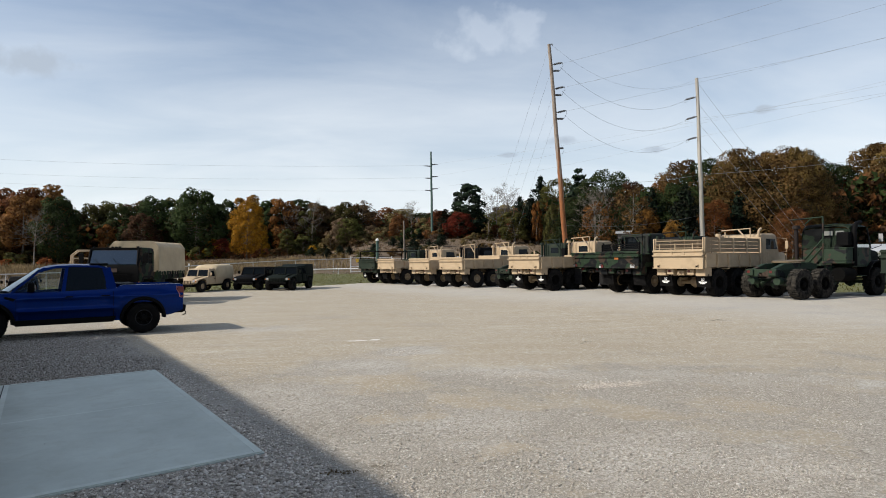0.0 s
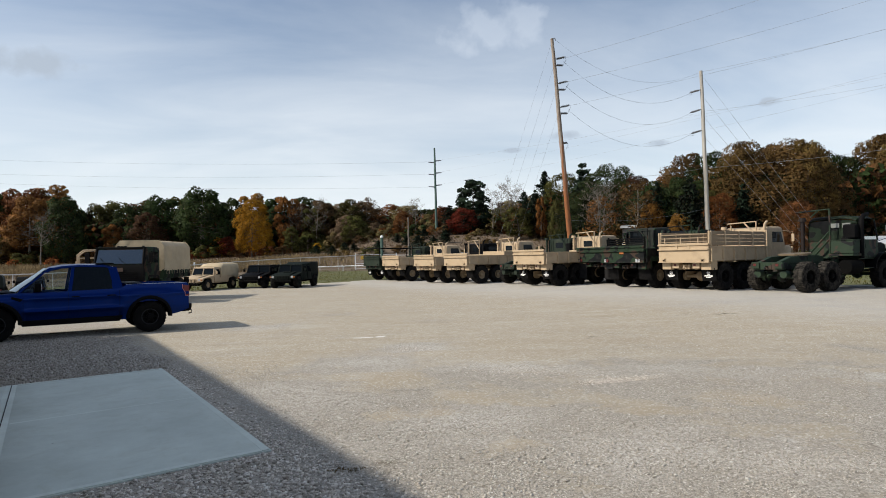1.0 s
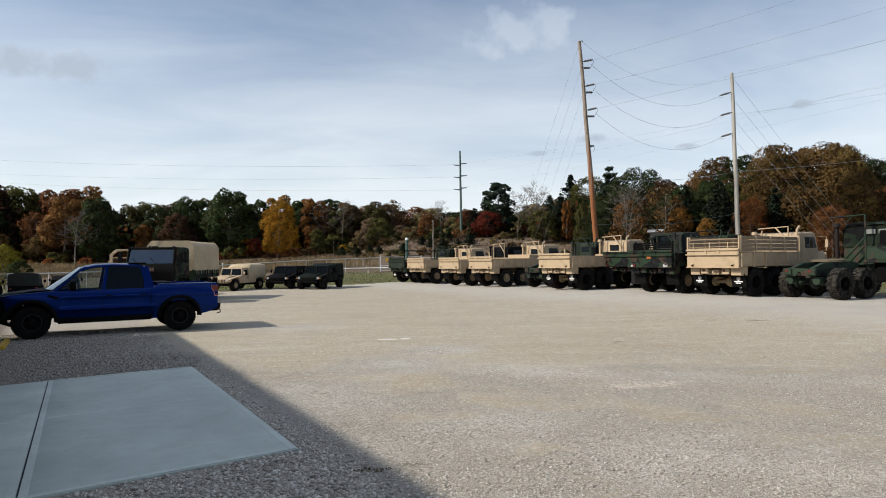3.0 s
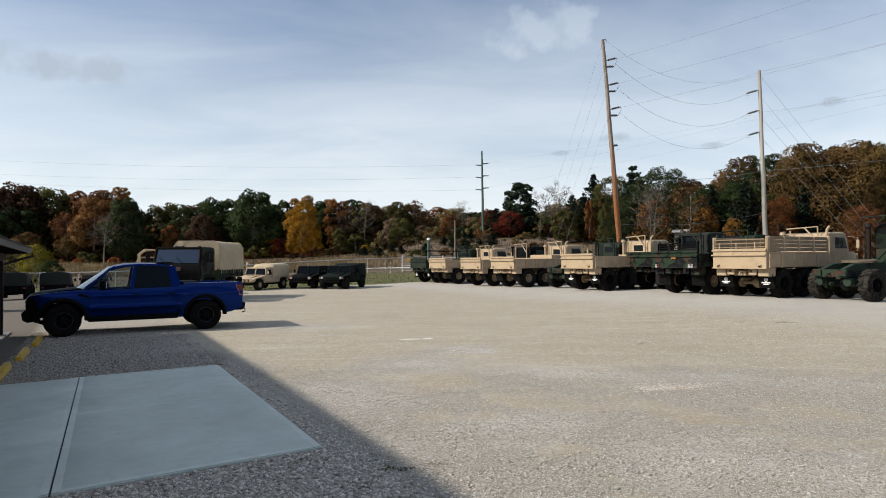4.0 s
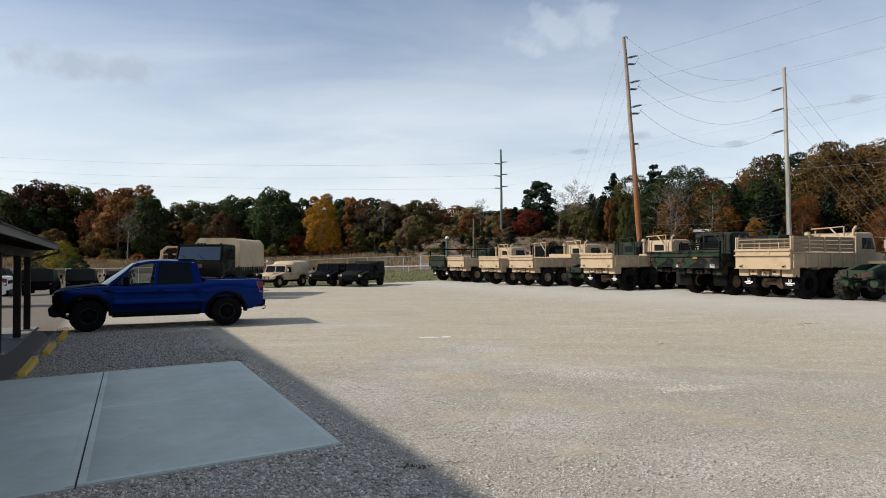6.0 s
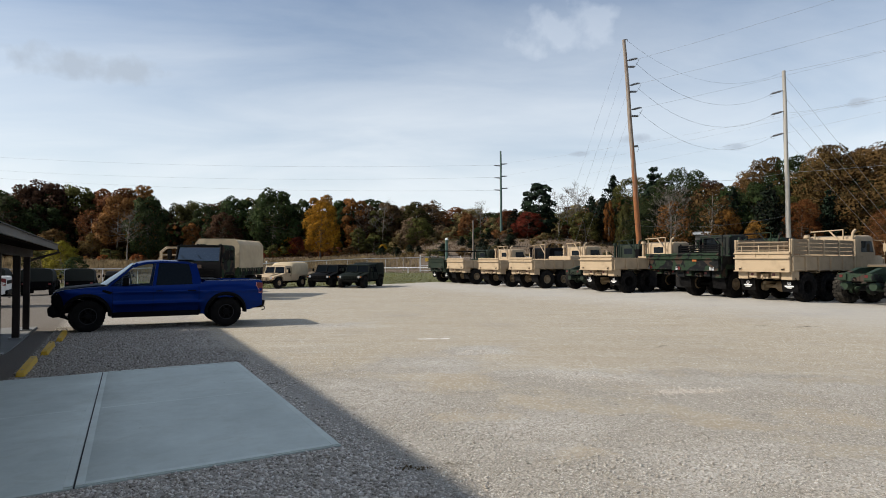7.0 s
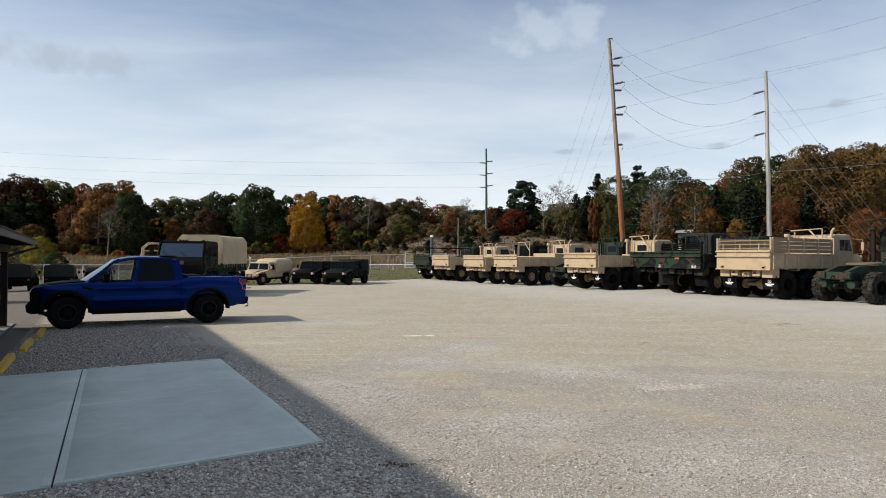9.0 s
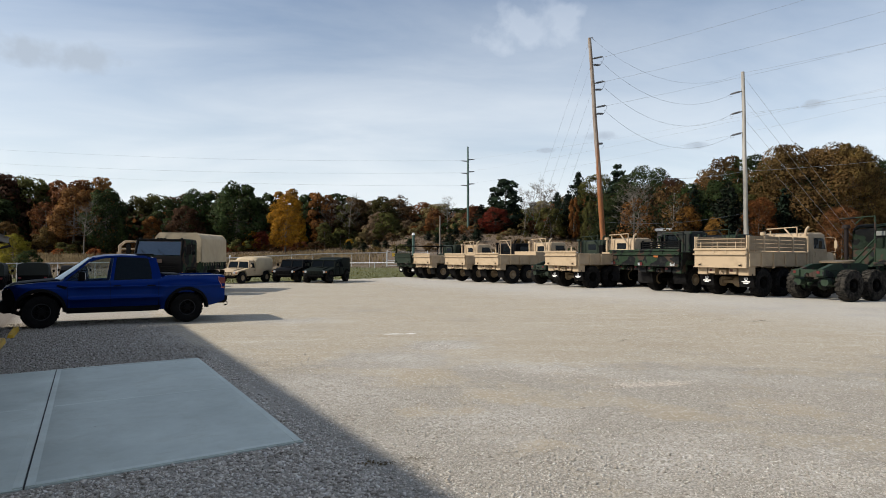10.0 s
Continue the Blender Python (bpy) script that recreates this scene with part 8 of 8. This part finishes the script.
bmesh.ops.translate(bm, verts=bm.verts, vec=(0, 0, 4.25))
part("cap", bm, WHITE, vent, "white domed cap")

fa, fb, fc = Vector((*GA, ga)), Vector((*GB, gb)), Vector((*GC, gc))


def on_a(down, out=0.9):
    return fa + ea * ((ea.length - down) / ea.length) + Vector((out, 0, 0))


def on_b(down, out=-1.2):
    return fb + eb * ((eb.length - down) / eb.length) + Vector((out, 0, 0))


# slack spans between the two near poles
strand(on_a(0.0, 0.2), on_b(0.1, 0), 2.3, 0.008)
for da, db in ((2.1, 2.2), (4.35, 4.15), (6.55, 6.2)):
    strand(on_a(da), on_b(db), 2.2, 0.011)
# spans that leave to the right, over the trucks
strand(on_a(1.8), (47.3, 41.6, 26.8), 0.4, 0.009)
strand(on_a(4.0), (47.3, 41.7, 23.6), 0.4, 0.009)
strand(on_a(6.2), (51.8, 45.7, 22.5), 0.3, 0.008)
strand(on_b(0.1, 0), (51.8, 45.7, 22.5), 0.3, 0.009)
strand(on_b(4.0, 0.1), (51.8, 45.8, 17.1), 0.3, 0.008)
strand(on_b(9.6, 0.1), (56.3, 49.8, 12.1), 0.3, 0.016)
strand(on_a(12.6, 0.1), on_b(9.6, 0), 0.5, 0.018)
strand(on_a(16.8, 0.1), on_b(13.6, 0), 0.5, 0.012)
# long spans to the far pole and beyond
for end, dc in (((51.8, 45.8, 18.0), 3.0), ((51.8, 45.7, 18.6), 6.0), ((51.8, 45.8, 17.4), 9.0)):
    strand(end, fc + Vector((0.6, 0, ec.z - dc)), 0.8, 0.008)
for dc, end in ((3.4, 36.0), (6.4, 31.8), (9.6, 30.0)):
    strand(fc + Vector((-0.9, 0, ec.z - dc)), (-185, 185, end), 2.6, 0.017)
# guy wires
for down, dx, dy in ((0.4, -6.6, 3), (2.6, -6.0, 2.5), (4.8, -5.4, 2), (7.0, -4.8, 1.5)):
    p = on_a(down, -0.1)
    strand(p, (p.x + dx, p.y + dy, ground_z(p.x + dx, p.y + dy) + 0.2), 0.0, 0.007, "guy_wire", "thin steel guy wire from the pole", 4)
for down, dx in ((0.5, 12.5), (2.6, 11.5), (4.6, 10.6), (6.6, 9.6)):
    p = on_b(down, 0.1)
    strand(p, (p.x + dx, p.y - 3, ground_z(p.x + dx, p.y - 3) + 0.2), 0.0, 0.010, "guy_wire", "thin steel guy wire from the pole", 4)


# ---- chain-link fence ----
def mesh_wire(name):
    m, nt, p = material(name)
    co = node(nt, "ShaderNodeMapping", {"Vector": coords(nt), "Rotation": (0, radians(45), 0)}).outputs[0]
    s = node(nt, "ShaderNodeSeparateXYZ", {0: co})
    lines = []
    for k in (0, 2):
        f = calc(nt, "FRACT", calc(nt, "MULTIPLY", s.outputs[k], 13.0))
        lines.append(calc(nt, "LESS_THAN", f, 0.035))
    fac = calc(nt, "MAXIMUM", lines[0], lines[1])
    p.inputs["Base Color"].default_value = (0.30, 0.30, 0.30, 1)
    p.inputs["Metallic"].default_value, p.inputs["Roughness"].default_value = 0.4, 0.5
    clear = node(nt, "ShaderNodeBsdfTransparent")
    mx = node(nt, "ShaderNodeMixShader", {0: fac})
    nt.links.new(clear.outputs[0], mx.inputs[1])
    nt.links.new(p.outputs[0], mx.inputs[2])
    nt.links.new(mx.outputs[0], nt.nodes["Material Output"].inputs[0])
    return m


CHAIN = mesh_wire("chain_link")


def fence(a, b, step, high, rail=0.024):
    a, b = Vector(a), Vector(b)
    n = max(1, round((b - a).length / step))
    t = thing("chain_link_fence", pose(a.x, a.y, 0), "galvanised chain-link fence with round posts and top rail", "fence", kind="structure")
    tops, feet = [], []
    for k in range(n + 1):
        p = a.lerp(b, k / n)
        z = ground_z(p.x, p.y)
        q = p - a
        bm = bmesh.new()
        cyl(bm, (q.x, q.y, z - 0.1), (q.x, q.y, z + high + 0.06), 0.042 if k in (0, n) else 0.028, n=8)
        part("post", bm, GALV, t)
        tops.append(Vector((q.x, q.y, z + high)))
        feet.append(Vector((q.x, q.y, z + 0.05)))
    bm = bmesh.new()
    tube(bm, tops, rail, 8)
    part("top_rail", bm, GALV, t)
    for k in range(n):
        bm = bmesh.new()
        v = [bm.verts.new(c) for c in (feet[k], feet[k + 1], tops[k + 1], tops[k])]
        bm.faces.new(v)
        part("chain_link_panel", bm, CHAIN, t)
    return t


fence((-62, 46), (-33.5, 54), 3.05, 1.9)
fence((-33.5, 54), (-3.2, 84), 3.05, 1.9, 0.045)
fence((2.5, 83), (46, 74), 3.05, 1.9)


def yard_gate(a, b, high):
    """Swing gate with a sign."""
    a, b = Vector(a), Vector(b)
    t = thing("yard_gate", pose(a.x, a.y, ground_z(a.x, a.y)), "galvanised chain-link yard gate with a yellow sign", "gate")
    d = b - a
    bm = bmesh.new()
    tube(bm, [(0, 0, 0.12), (d.x, d.y, 0.12), (d.x, d.y, high), (0, 0, high), (0, 0, 0.12)], 0.035, 8)
    part("gate_frame", bm, GALV, t)
    bm = bmesh.new()
    tube(bm, [(0, 0, 0.8), (d.x, d.y, 0.8)], 0.05, 8)
    part("middle_rail", bm, GALV, t)
    bm = bmesh.new()
    bm.faces.new([bm.verts.new(c) for c in ((0, 0, 0.15), (d.x, d.y, 0.15), (d.x, d.y, high - 0.03), (0, 0, high - 0.03))])
    part("chain_link_panel", bm, CHAIN, t)
    s = d * 0.12
    part("sign", boxes(((s.x, s.y - 0.10, high - 0.62), (s.x + 0.75, s.y - 0.06, high - 0.18), 0.004), ((s.x + 0.12, s.y - 0.106, high - 0.48), (s.x + 0.62, s.y - 0.101, high - 0.40)), ((s.x + 0.2, s.y - 0.106, high - 0.36), (s.x + 0.55, s.y - 0.101, high - 0.28))), YELLOW, t, "yellow sign plate")
    part("gate_post", cyl(bmesh.new(), (0, 0, -0.2), (0, 0, high + 0.2), 0.06, n=10), GALV, t)
    part("gate_post", cyl(bmesh.new(), (d.x, d.y, -0.2), (d.x, d.y, high + 0.2), 0.06, n=10), GALV, t)


yard_gate((-3.1, 83.5, 0), (2.4, 83.2, 0), 2.0)
guard = thing("pipe_barrier", pose(-8.2, 80.0, ground_z(-8.2, 80)), "white painted low pipe barrier on the grass", "barrier")
part("rail", tube(bmesh.new(), [(0, 0, 0.62), (7.2, -0.4, 0.70)], 0.07, 10), WHITE, guard)
for x in (0.3, 3.6, 6.9):
    part("post", cyl(bmesh.new(), (x, -0.02 * x, -0.2), (x, -0.02 * x, 0.62), 0.06, n=10), WHITE, guard)


# ---- corn, grass and gravel ----
def blades(name, count, region, length, width, mat, label, category, seed, leaves=1, lean=0.35):
    """Narrow bent blades rooted on the ground, 'leaves' to a plant."""
    rng = np.random.default_rng(seed)
    verts, faces = [], []
    done = 0
    while done < count:
        x, y = region(rng)
        if x is None:
            continue
        done += 1
        z = ground_z(x, y)
        for j in range(leaves):
            a = rng.uniform(0, math.tau)
            h = length * rng.uniform(0.6, 1.1) * (1 if j == 0 else rng.uniform(0.4, 0.95))
            wdt = width * rng.uniform(0.6, 1.3)
            ln = lean * rng.uniform(0.2, 1.2) * (0.25 if j == 0 and leaves > 1 else 1)
            dx, dy = math.cos(a), math.sin(a)
            z0 = z + (0 if j == 0 else h * 0.35)
            i = len(verts)
            verts += [(x - dy * wdt, y + dx * wdt, z0), (x + dy * wdt, y - dx * wdt, z0),
                      (x + dx * h * ln * 0.4 + dy * wdt * 0.8, y + dy * h * ln * 0.4 - dx * wdt * 0.8, z + h * 0.65), (x + dx * h * ln * 0.4 - dy * wdt * 0.8, y + dy * h * ln * 0.4 + dx * wdt * 0.8, z + h * 0.65),
                      (x + dx * h * ln, y + dy * h * ln, z + h * (1.0 if j == 0 else 0.72))]
            faces += [(i, i + 1, i + 2, i + 3), (i + 3, i + 2, i + 4)]
    me = bpy.data.meshes.new(name)
    me.from_pydata(verts, [], faces)
    return tagged(link(name, me, mat, sharp=0), label, category, kind="stuff")


def corn_region(rng):
    row = rng.integers(0, 30)
    y = 87 + row * 0.95 * 1.25 + rng.normal(0, 0.08)
    u = rng.uniform(-0.95, -0.04)
    if u > -0.12 and rng.uniform() < 0.6:
        return None, None
    return u * y, y


blades("corn_stalks", 17000, corn_region, 1.15, 0.035, CORN, "dry tan standing corn stalks in rows behind the fence", "corn", 5, leaves=4, lean=0.5)
INV = YARD.inverted()


def grass_region(rng):
    x, y = rng.uniform(-58, 44), rng.uniform(22, 84)
    q = INV @ Vector((x, y, 0))
    if gravel_edge(q.x, q.y) > -0.15 or abs(x) > y * 0.95:
        return None, None
    return x, y


blades("grass_tufts", 26000, grass_region, 0.12, 0.02, GRASS, "short green and tan grass round the gravel yard", "grass", 6, leaves=3, lean=0.8)


def field_region(rng):
    u = rng.uniform(-1.0, 1.0)
    d = skyline_depth(u)
    y = rng.uniform(84 if u > 0.08 else 118, d * 0.95)
    return u * y, y


blades("dry_grass", 24000, field_region, 0.34, 0.05, DRYGRASS, "dry brown grass and weeds on the slope", "grass", 7, leaves=2, lean=0.5)


CUT_STONE = np.array([(x, y, z) for x in (-1, 1) for y in (-1, 1) for z in (-1, 1)], float) * 0.72
CUT_FACES = np.array([(0, 1, 3), (0, 3, 2), (4, 6, 7), (4, 7, 5), (0, 4, 5), (0, 5, 1), (2, 3, 7), (2, 7, 6), (0, 2, 6), (0, 6, 4), (1, 5, 7), (1, 7, 3)])
CHIP = np.array([(1, 0, 0), (-1, 0, 0), (0, 1, 0), (0, -1, 0), (0, 0, 1), (0, 0, -1)], float)
CHIP_FACES = np.array([(0, 2, 4), (2, 1, 4), (1, 3, 4), (3, 0, 4), (2, 0, 5), (1, 2, 5), (3, 1, 5), (0, 3, 5)])


def lay_stones(name, places, sizes, seed, label, cut, mat):
    """One mesh of loose angular stones lying at the places."""
    rng = np.random.default_rng(seed)
    base, tri = (CUT_STONE, CUT_FACES) if cut else (CHIP, CHIP_FACES)
    n, k = len(places), len(base)
    shp = base[None] * rng.uniform(0.65, 1.2, (n, k, 1)) + rng.normal(0, 0.16, (n, k, 3))
    shp *= np.stack([np.ones(n), rng.uniform(0.42, 0.85, n), rng.uniform(0.26, 0.52, n)], 1)[:, None]
    az, tilt, roll = rng.uniform(0, math.tau, n), rng.normal(0, 0.30, n), rng.normal(0, 0.30, n)
    x, y, z = shp[..., 0], shp[..., 1], shp[..., 2]
    y, z = y * np.cos(roll)[:, None] - z * np.sin(roll)[:, None], y * np.sin(roll)[:, None] + z * np.cos(roll)[:, None]
    x, z = x * np.cos(tilt)[:, None] - z * np.sin(tilt)[:, None], x * np.sin(tilt)[:, None] + z * np.cos(tilt)[:, None]
    x, y = x * np.cos(az)[:, None] - y * np.sin(az)[:, None], x * np.sin(az)[:, None] + y * np.cos(az)[:, None]
    vs = np.stack([x, y, z], -1) * sizes[:, None, None]
    ground = np.array([ground_z(px, py) for px, py in places]) + sizes * rng.uniform(-0.10, 0.35, n)
    vs += np.concatenate([places, ground[:, None]], 1)[:, None]
    fs = (tri[None] + np.arange(n)[:, None, None] * k).reshape(-1)
    me = bpy.data.meshes.new(name)
    me.vertices.add(n * k)
    me.vertices.foreach_set("co", vs.ravel())
    me.loops.add(fs.size)
    me.loops.foreach_set("vertex_index", fs)
    me.polygons.add(fs.size // 3)
    me.polygons.foreach_set("loop_start", np.arange(0, fs.size, 3))
    me.update(calc_edges=True)
    return tagged(link(name, me, mat, sharp=0), label, "gravel", kind="stuff")


def on_slab(n, b):
    return -2.2 < n - 0.017 * (b - 8.6) < 1.975 and 5.48 < b - 0.05 * (n - 1.0) < 11.64


def stones_by_building(count, seed):
    """Coarse stone in a band along the building front, paled to lift its shade."""
    rng = np.random.default_rng(seed)
    places, sizes = [], []
    while len(places) < count:
        n, b = rng.uniform(-1.45, 3.3), 3.3 + 17.5 * rng.uniform() ** 1.6
        if on_slab(n, b) or n > 2.1 + 0.4 * noise.noise((n * 1.7, b * 0.8, 9)) + 0.5 * rng.uniform() ** 2:
            continue
        p = YARD @ Vector((n, b, 0))
        if abs(p.x) > 0.86 * p.y + 0.3 or math.hypot(p.x + 0.19, (p.y - 5.17) * 1.4) < 0.17 * (1 + noise.noise((p.x * 9, p.y * 9, 3))):
            continue
        places.append((p.x, p.y))
        sizes.append((0.0095 + 0.018 * rng.uniform() ** 2.0 + 0.004 * smooth(9, 16, b)) * (1 - 0.45 * smooth(1.9, 2.5, n)))
    places, sizes = np.array(places), np.array(sizes)
    in_shade = np.array([(INV @ Vector((x, y, 0))).y > 11.2 + 0.9 * noise.noise((x * 1.3, y * 1.3, 6)) for x, y in places])      # darker stone stands in for the deeper shade along the porch
    lay_stones("gravel_stones", places[~in_shade], sizes[~in_shade], seed + 1, "coarse grey crushed limestone along the building", True, STONE_COARSE)
    lay_stones("gravel_stones", places[in_shade], sizes[in_shade], seed + 2, "crushed limestone along the porch, shade put into its colour", True, STONE_SHADE)


def stones_in_yard(count, size0, size1, power, near, far, seed, level, cut, fade=0.5):
    """Loose stones that gather in drifts, with packed fines bare between them."""
    rng = np.random.default_rng(seed)
    places, sizes = [], []
    while len(places) < count:
        y = near + (far - near) * rng.uniform() ** 1.5
        x = rng.uniform(-0.62, 0.82) * (y + 0.4)
        q = INV @ Vector((x, y, 0))
        if q.x < 2.2:
            continue
        drift = 0.9 * noise.noise((x * 0.45, y * 0.45, 2)) + 0.6 * noise.noise((x * 1.3, y * 1.3, 7)) + 0.35 * noise.noise((x * 4.1, y * 4.1, 5))
        for sx, sy, rx, ry, turn in LOOSE_SPOTS:
            e = Matrix.Rotation(radians(-turn), 2) @ Vector((x - sx + 0.5 * noise.noise((x, y, 4)), y - sy))
            drift += 0.7 * max(0, 1.2 - math.hypot(e.x / rx, e.y / ry))
        for sx, sy, rx, ry, turn in BROWN_SPOTS:
            e = Matrix.Rotation(radians(-turn), 2) @ Vector((x - sx + 0.5 * noise.noise((x, y, 4)), y - sy))
            drift -= 0.3 * max(0, 1.2 - math.hypot(e.x / rx, e.y / ry))
        if drift < level + rng.uniform(-0.35, 0.35) + fade * smooth(7, far, y) - 0.3 * smooth(3.6, 2.4, q.x):
            continue
        places.append((x, y))
        sizes.append(size0 + (size1 - size0) * rng.uniform() ** power)
    lay_stones("gravel_stones", np.array(places), np.array(sizes), seed + 1, "loose pale grey crushed limestone gravel", cut, STONE)


def stone_ridge(x, y, rx, ry, turn, count, size0, size1, seed):
    """A long low drift of clean pale stone thrown up by wheels."""
    rng = np.random.default_rng(seed)
    q = rng.normal(size=(count, 2)) * [rx * 0.5, ry * 0.5]
    q[:, 1] += 0.35 * ry * np.sin(q[:, 0] * 2.6 / rx + seed)
    a = radians(turn)
    places = np.stack([x + q[:, 0] * math.cos(a) - q[:, 1] * math.sin(a), y + q[:, 0] * math.sin(a) + q[:, 1] * math.cos(a)], 1)
    lay_stones("gravel_stones", places, size0 + (size1 - size0) * rng.uniform(size=count) ** 2, seed, "low drift of clean pale crushed limestone", True, STONE_COARSE)


stone_ridge(3.45, 8.6, 0.75, 0.20, 22, 900, 0.008, 0.019, 3)
stone_ridge(2.2, 9.9, 1.5, 0.55, -38, 1500, 0.007, 0.015, 5)
stone_ridge(0.9, 12.4, 1.0, 0.7, -20, 900, 0.008, 0.016, 8)
stones_by_building(44000, 23)
stones_in_yard(46000, 0.0045, 0.0130, 2.4, 3.6, 17.0, 21, 0.05, False, 1.3)
stones_in_yard(8000, 0.0085, 0.0190, 2.6, 3.8, 21.0, 27, 0.15, True)
stones_in_yard(15000, 0.0085, 0.0155, 2.0, 6.0, 22.0, 31, -0.20, False, 0.6)


# yellow concrete wheel stops along the porch
def wheel_stop(n, b0, b1):
    bm = bmesh.new()
    L = b1 - b0
    prism(bm, [(-0.068, 0.0), (-0.048, 0.098), (0.048, 0.098), (0.068, 0.0)], -L / 2, L / 2, 0.012, 2)
    for q in bm.verts:
        q.co = Vector((q.co.y, q.co.x, q.co.z))
    t = thing("wheel_stop", spot(n, (b0 + b1) / 2), "worn yellow painted concrete wheel stop on gravel", "wheel stop", "wheel stops along the porch")
    part("block", bm, YELLOW, t)
    for k in (-1, 1):
        part("anchor_pin", cyl(bmesh.new(), (0, k * L * 0.36, 0.09), (0, k * L * 0.36, 0.106), 0.018, n=8), STEEL, t)


for n, b0, b1 in ((-1.31, 11.75, 13.65), (-1.23, 14.60, 16.30), (-1.15, 17.20, 19.0)):
    wheel_stop(n, b0, b1)

# chalky white scrape on the gravel
sc = bmesh.new()
rg = random.Random(4)
for k in range(16):
    u = rg.uniform(-0.36, 0.36)
    x, y = -0.2 + u, 15.2 + 0.25 * u + rg.uniform(-0.10, 0.10)
    s = rg.uniform(0.02, 0.06)
    box(sc, (x - s * 1.6, y - s, ground_z(x, y) - 0.02), (x + s * 1.6, y + s, ground_z(x, y) + rg.uniform(0.004, 0.010)), 0.003)
scrape = thing("white_stone_scrape", pose(0, 0, 0), "scatter of chalky white stone on the gravel", "stone")
part("stone_chips", sc, paint("chalky_stone", (0.62, 0.60, 0.57), 0.9, 0.4), scrape)
scrape["kind"] = "stuff"


# ---- houses among the trees ----
def house(m, w, d, h, wall, roof, label):
    t = thing("house", m, label, "house")
    part("wall", boxes(((-w / 2, -d / 2, -0.5), (w / 2, d / 2, h))), wall, t)
    bm = bmesh.new()
    prism(bm, [(-d / 2 - 0.4, h), (0, h + d * 0.16), (d / 2 + 0.4, h), (d / 2 + 0.4, h + 0.15), (0, h + d * 0.16 + 0.16), (-d / 2 - 0.4, h + 0.15)], -w / 2 - 0.4, w / 2 + 0.4)
    part("roof", bm, roof, t)
    for k in range(3):
        x = -w / 2 + w * (k + 0.7) / 3.4
        win = part("window", boxes(((x - 0.5, -d / 2 - 0.05, 1.0), (x + 0.5, -d / 2 - 0.004, 2.1), 0.01)), WHITE, t)
        part("pane", boxes(((x - 0.42, -d / 2 - 0.06, 1.08), (x + 0.42, -d / 2 - 0.052, 2.02))), TINTED, win)
    return t


for x, y, rz, w, d, h, wall, lab in ((41.2, 97.0, -22, 2.0, 2.2, 4.5, FASCIA, "small dark house with bright metal roof among trees"),
                                     (56.0, 60.0, -42, 10, 5, 1.9, SIDING, "long pale building beyond the trucks")):
    house(pose(x, y, ground_z(x, y), 0, 0, rz), w, d, h, wall, GALV, lab)


# small white marker posts at the edge of the corn
for u, d in ((-0.375, 84.5), (-0.325, 84.5), (-0.29, 84.6), (-0.445, 84.5)):
    x = u * d
    mk = thing("marker_post", pose(x, d, ground_z(x, d)), "thin white marker post at the edge of the corn", "post", "marker posts in the field")
    part("rod", cyl(bmesh.new(), (0, 0, -0.1), (0, 0, 1.9), 0.03, n=8), WHITE, mk)
    part("flag", boxes(((-0.09, -0.01, 1.55), (0.12, 0.01, 1.95), 0.004)), WHITE, mk)


# low dead weeds that have come up through the gravel
def weed_region(rng):
    a, r = rng.uniform(0, math.tau), rng.uniform(0, 1) ** 0.7
    return -0.24 + 0.15 * r * math.cos(a) + 0.03 * math.sin(3 * a), 5.15 + 0.07 * r * math.sin(a)


blades("dead_weeds", 110, weed_region, 0.013, 0.005, CORN, "flat patch of dead brown weeds in the gravel", "weeds", 12, leaves=3, lean=1.3)
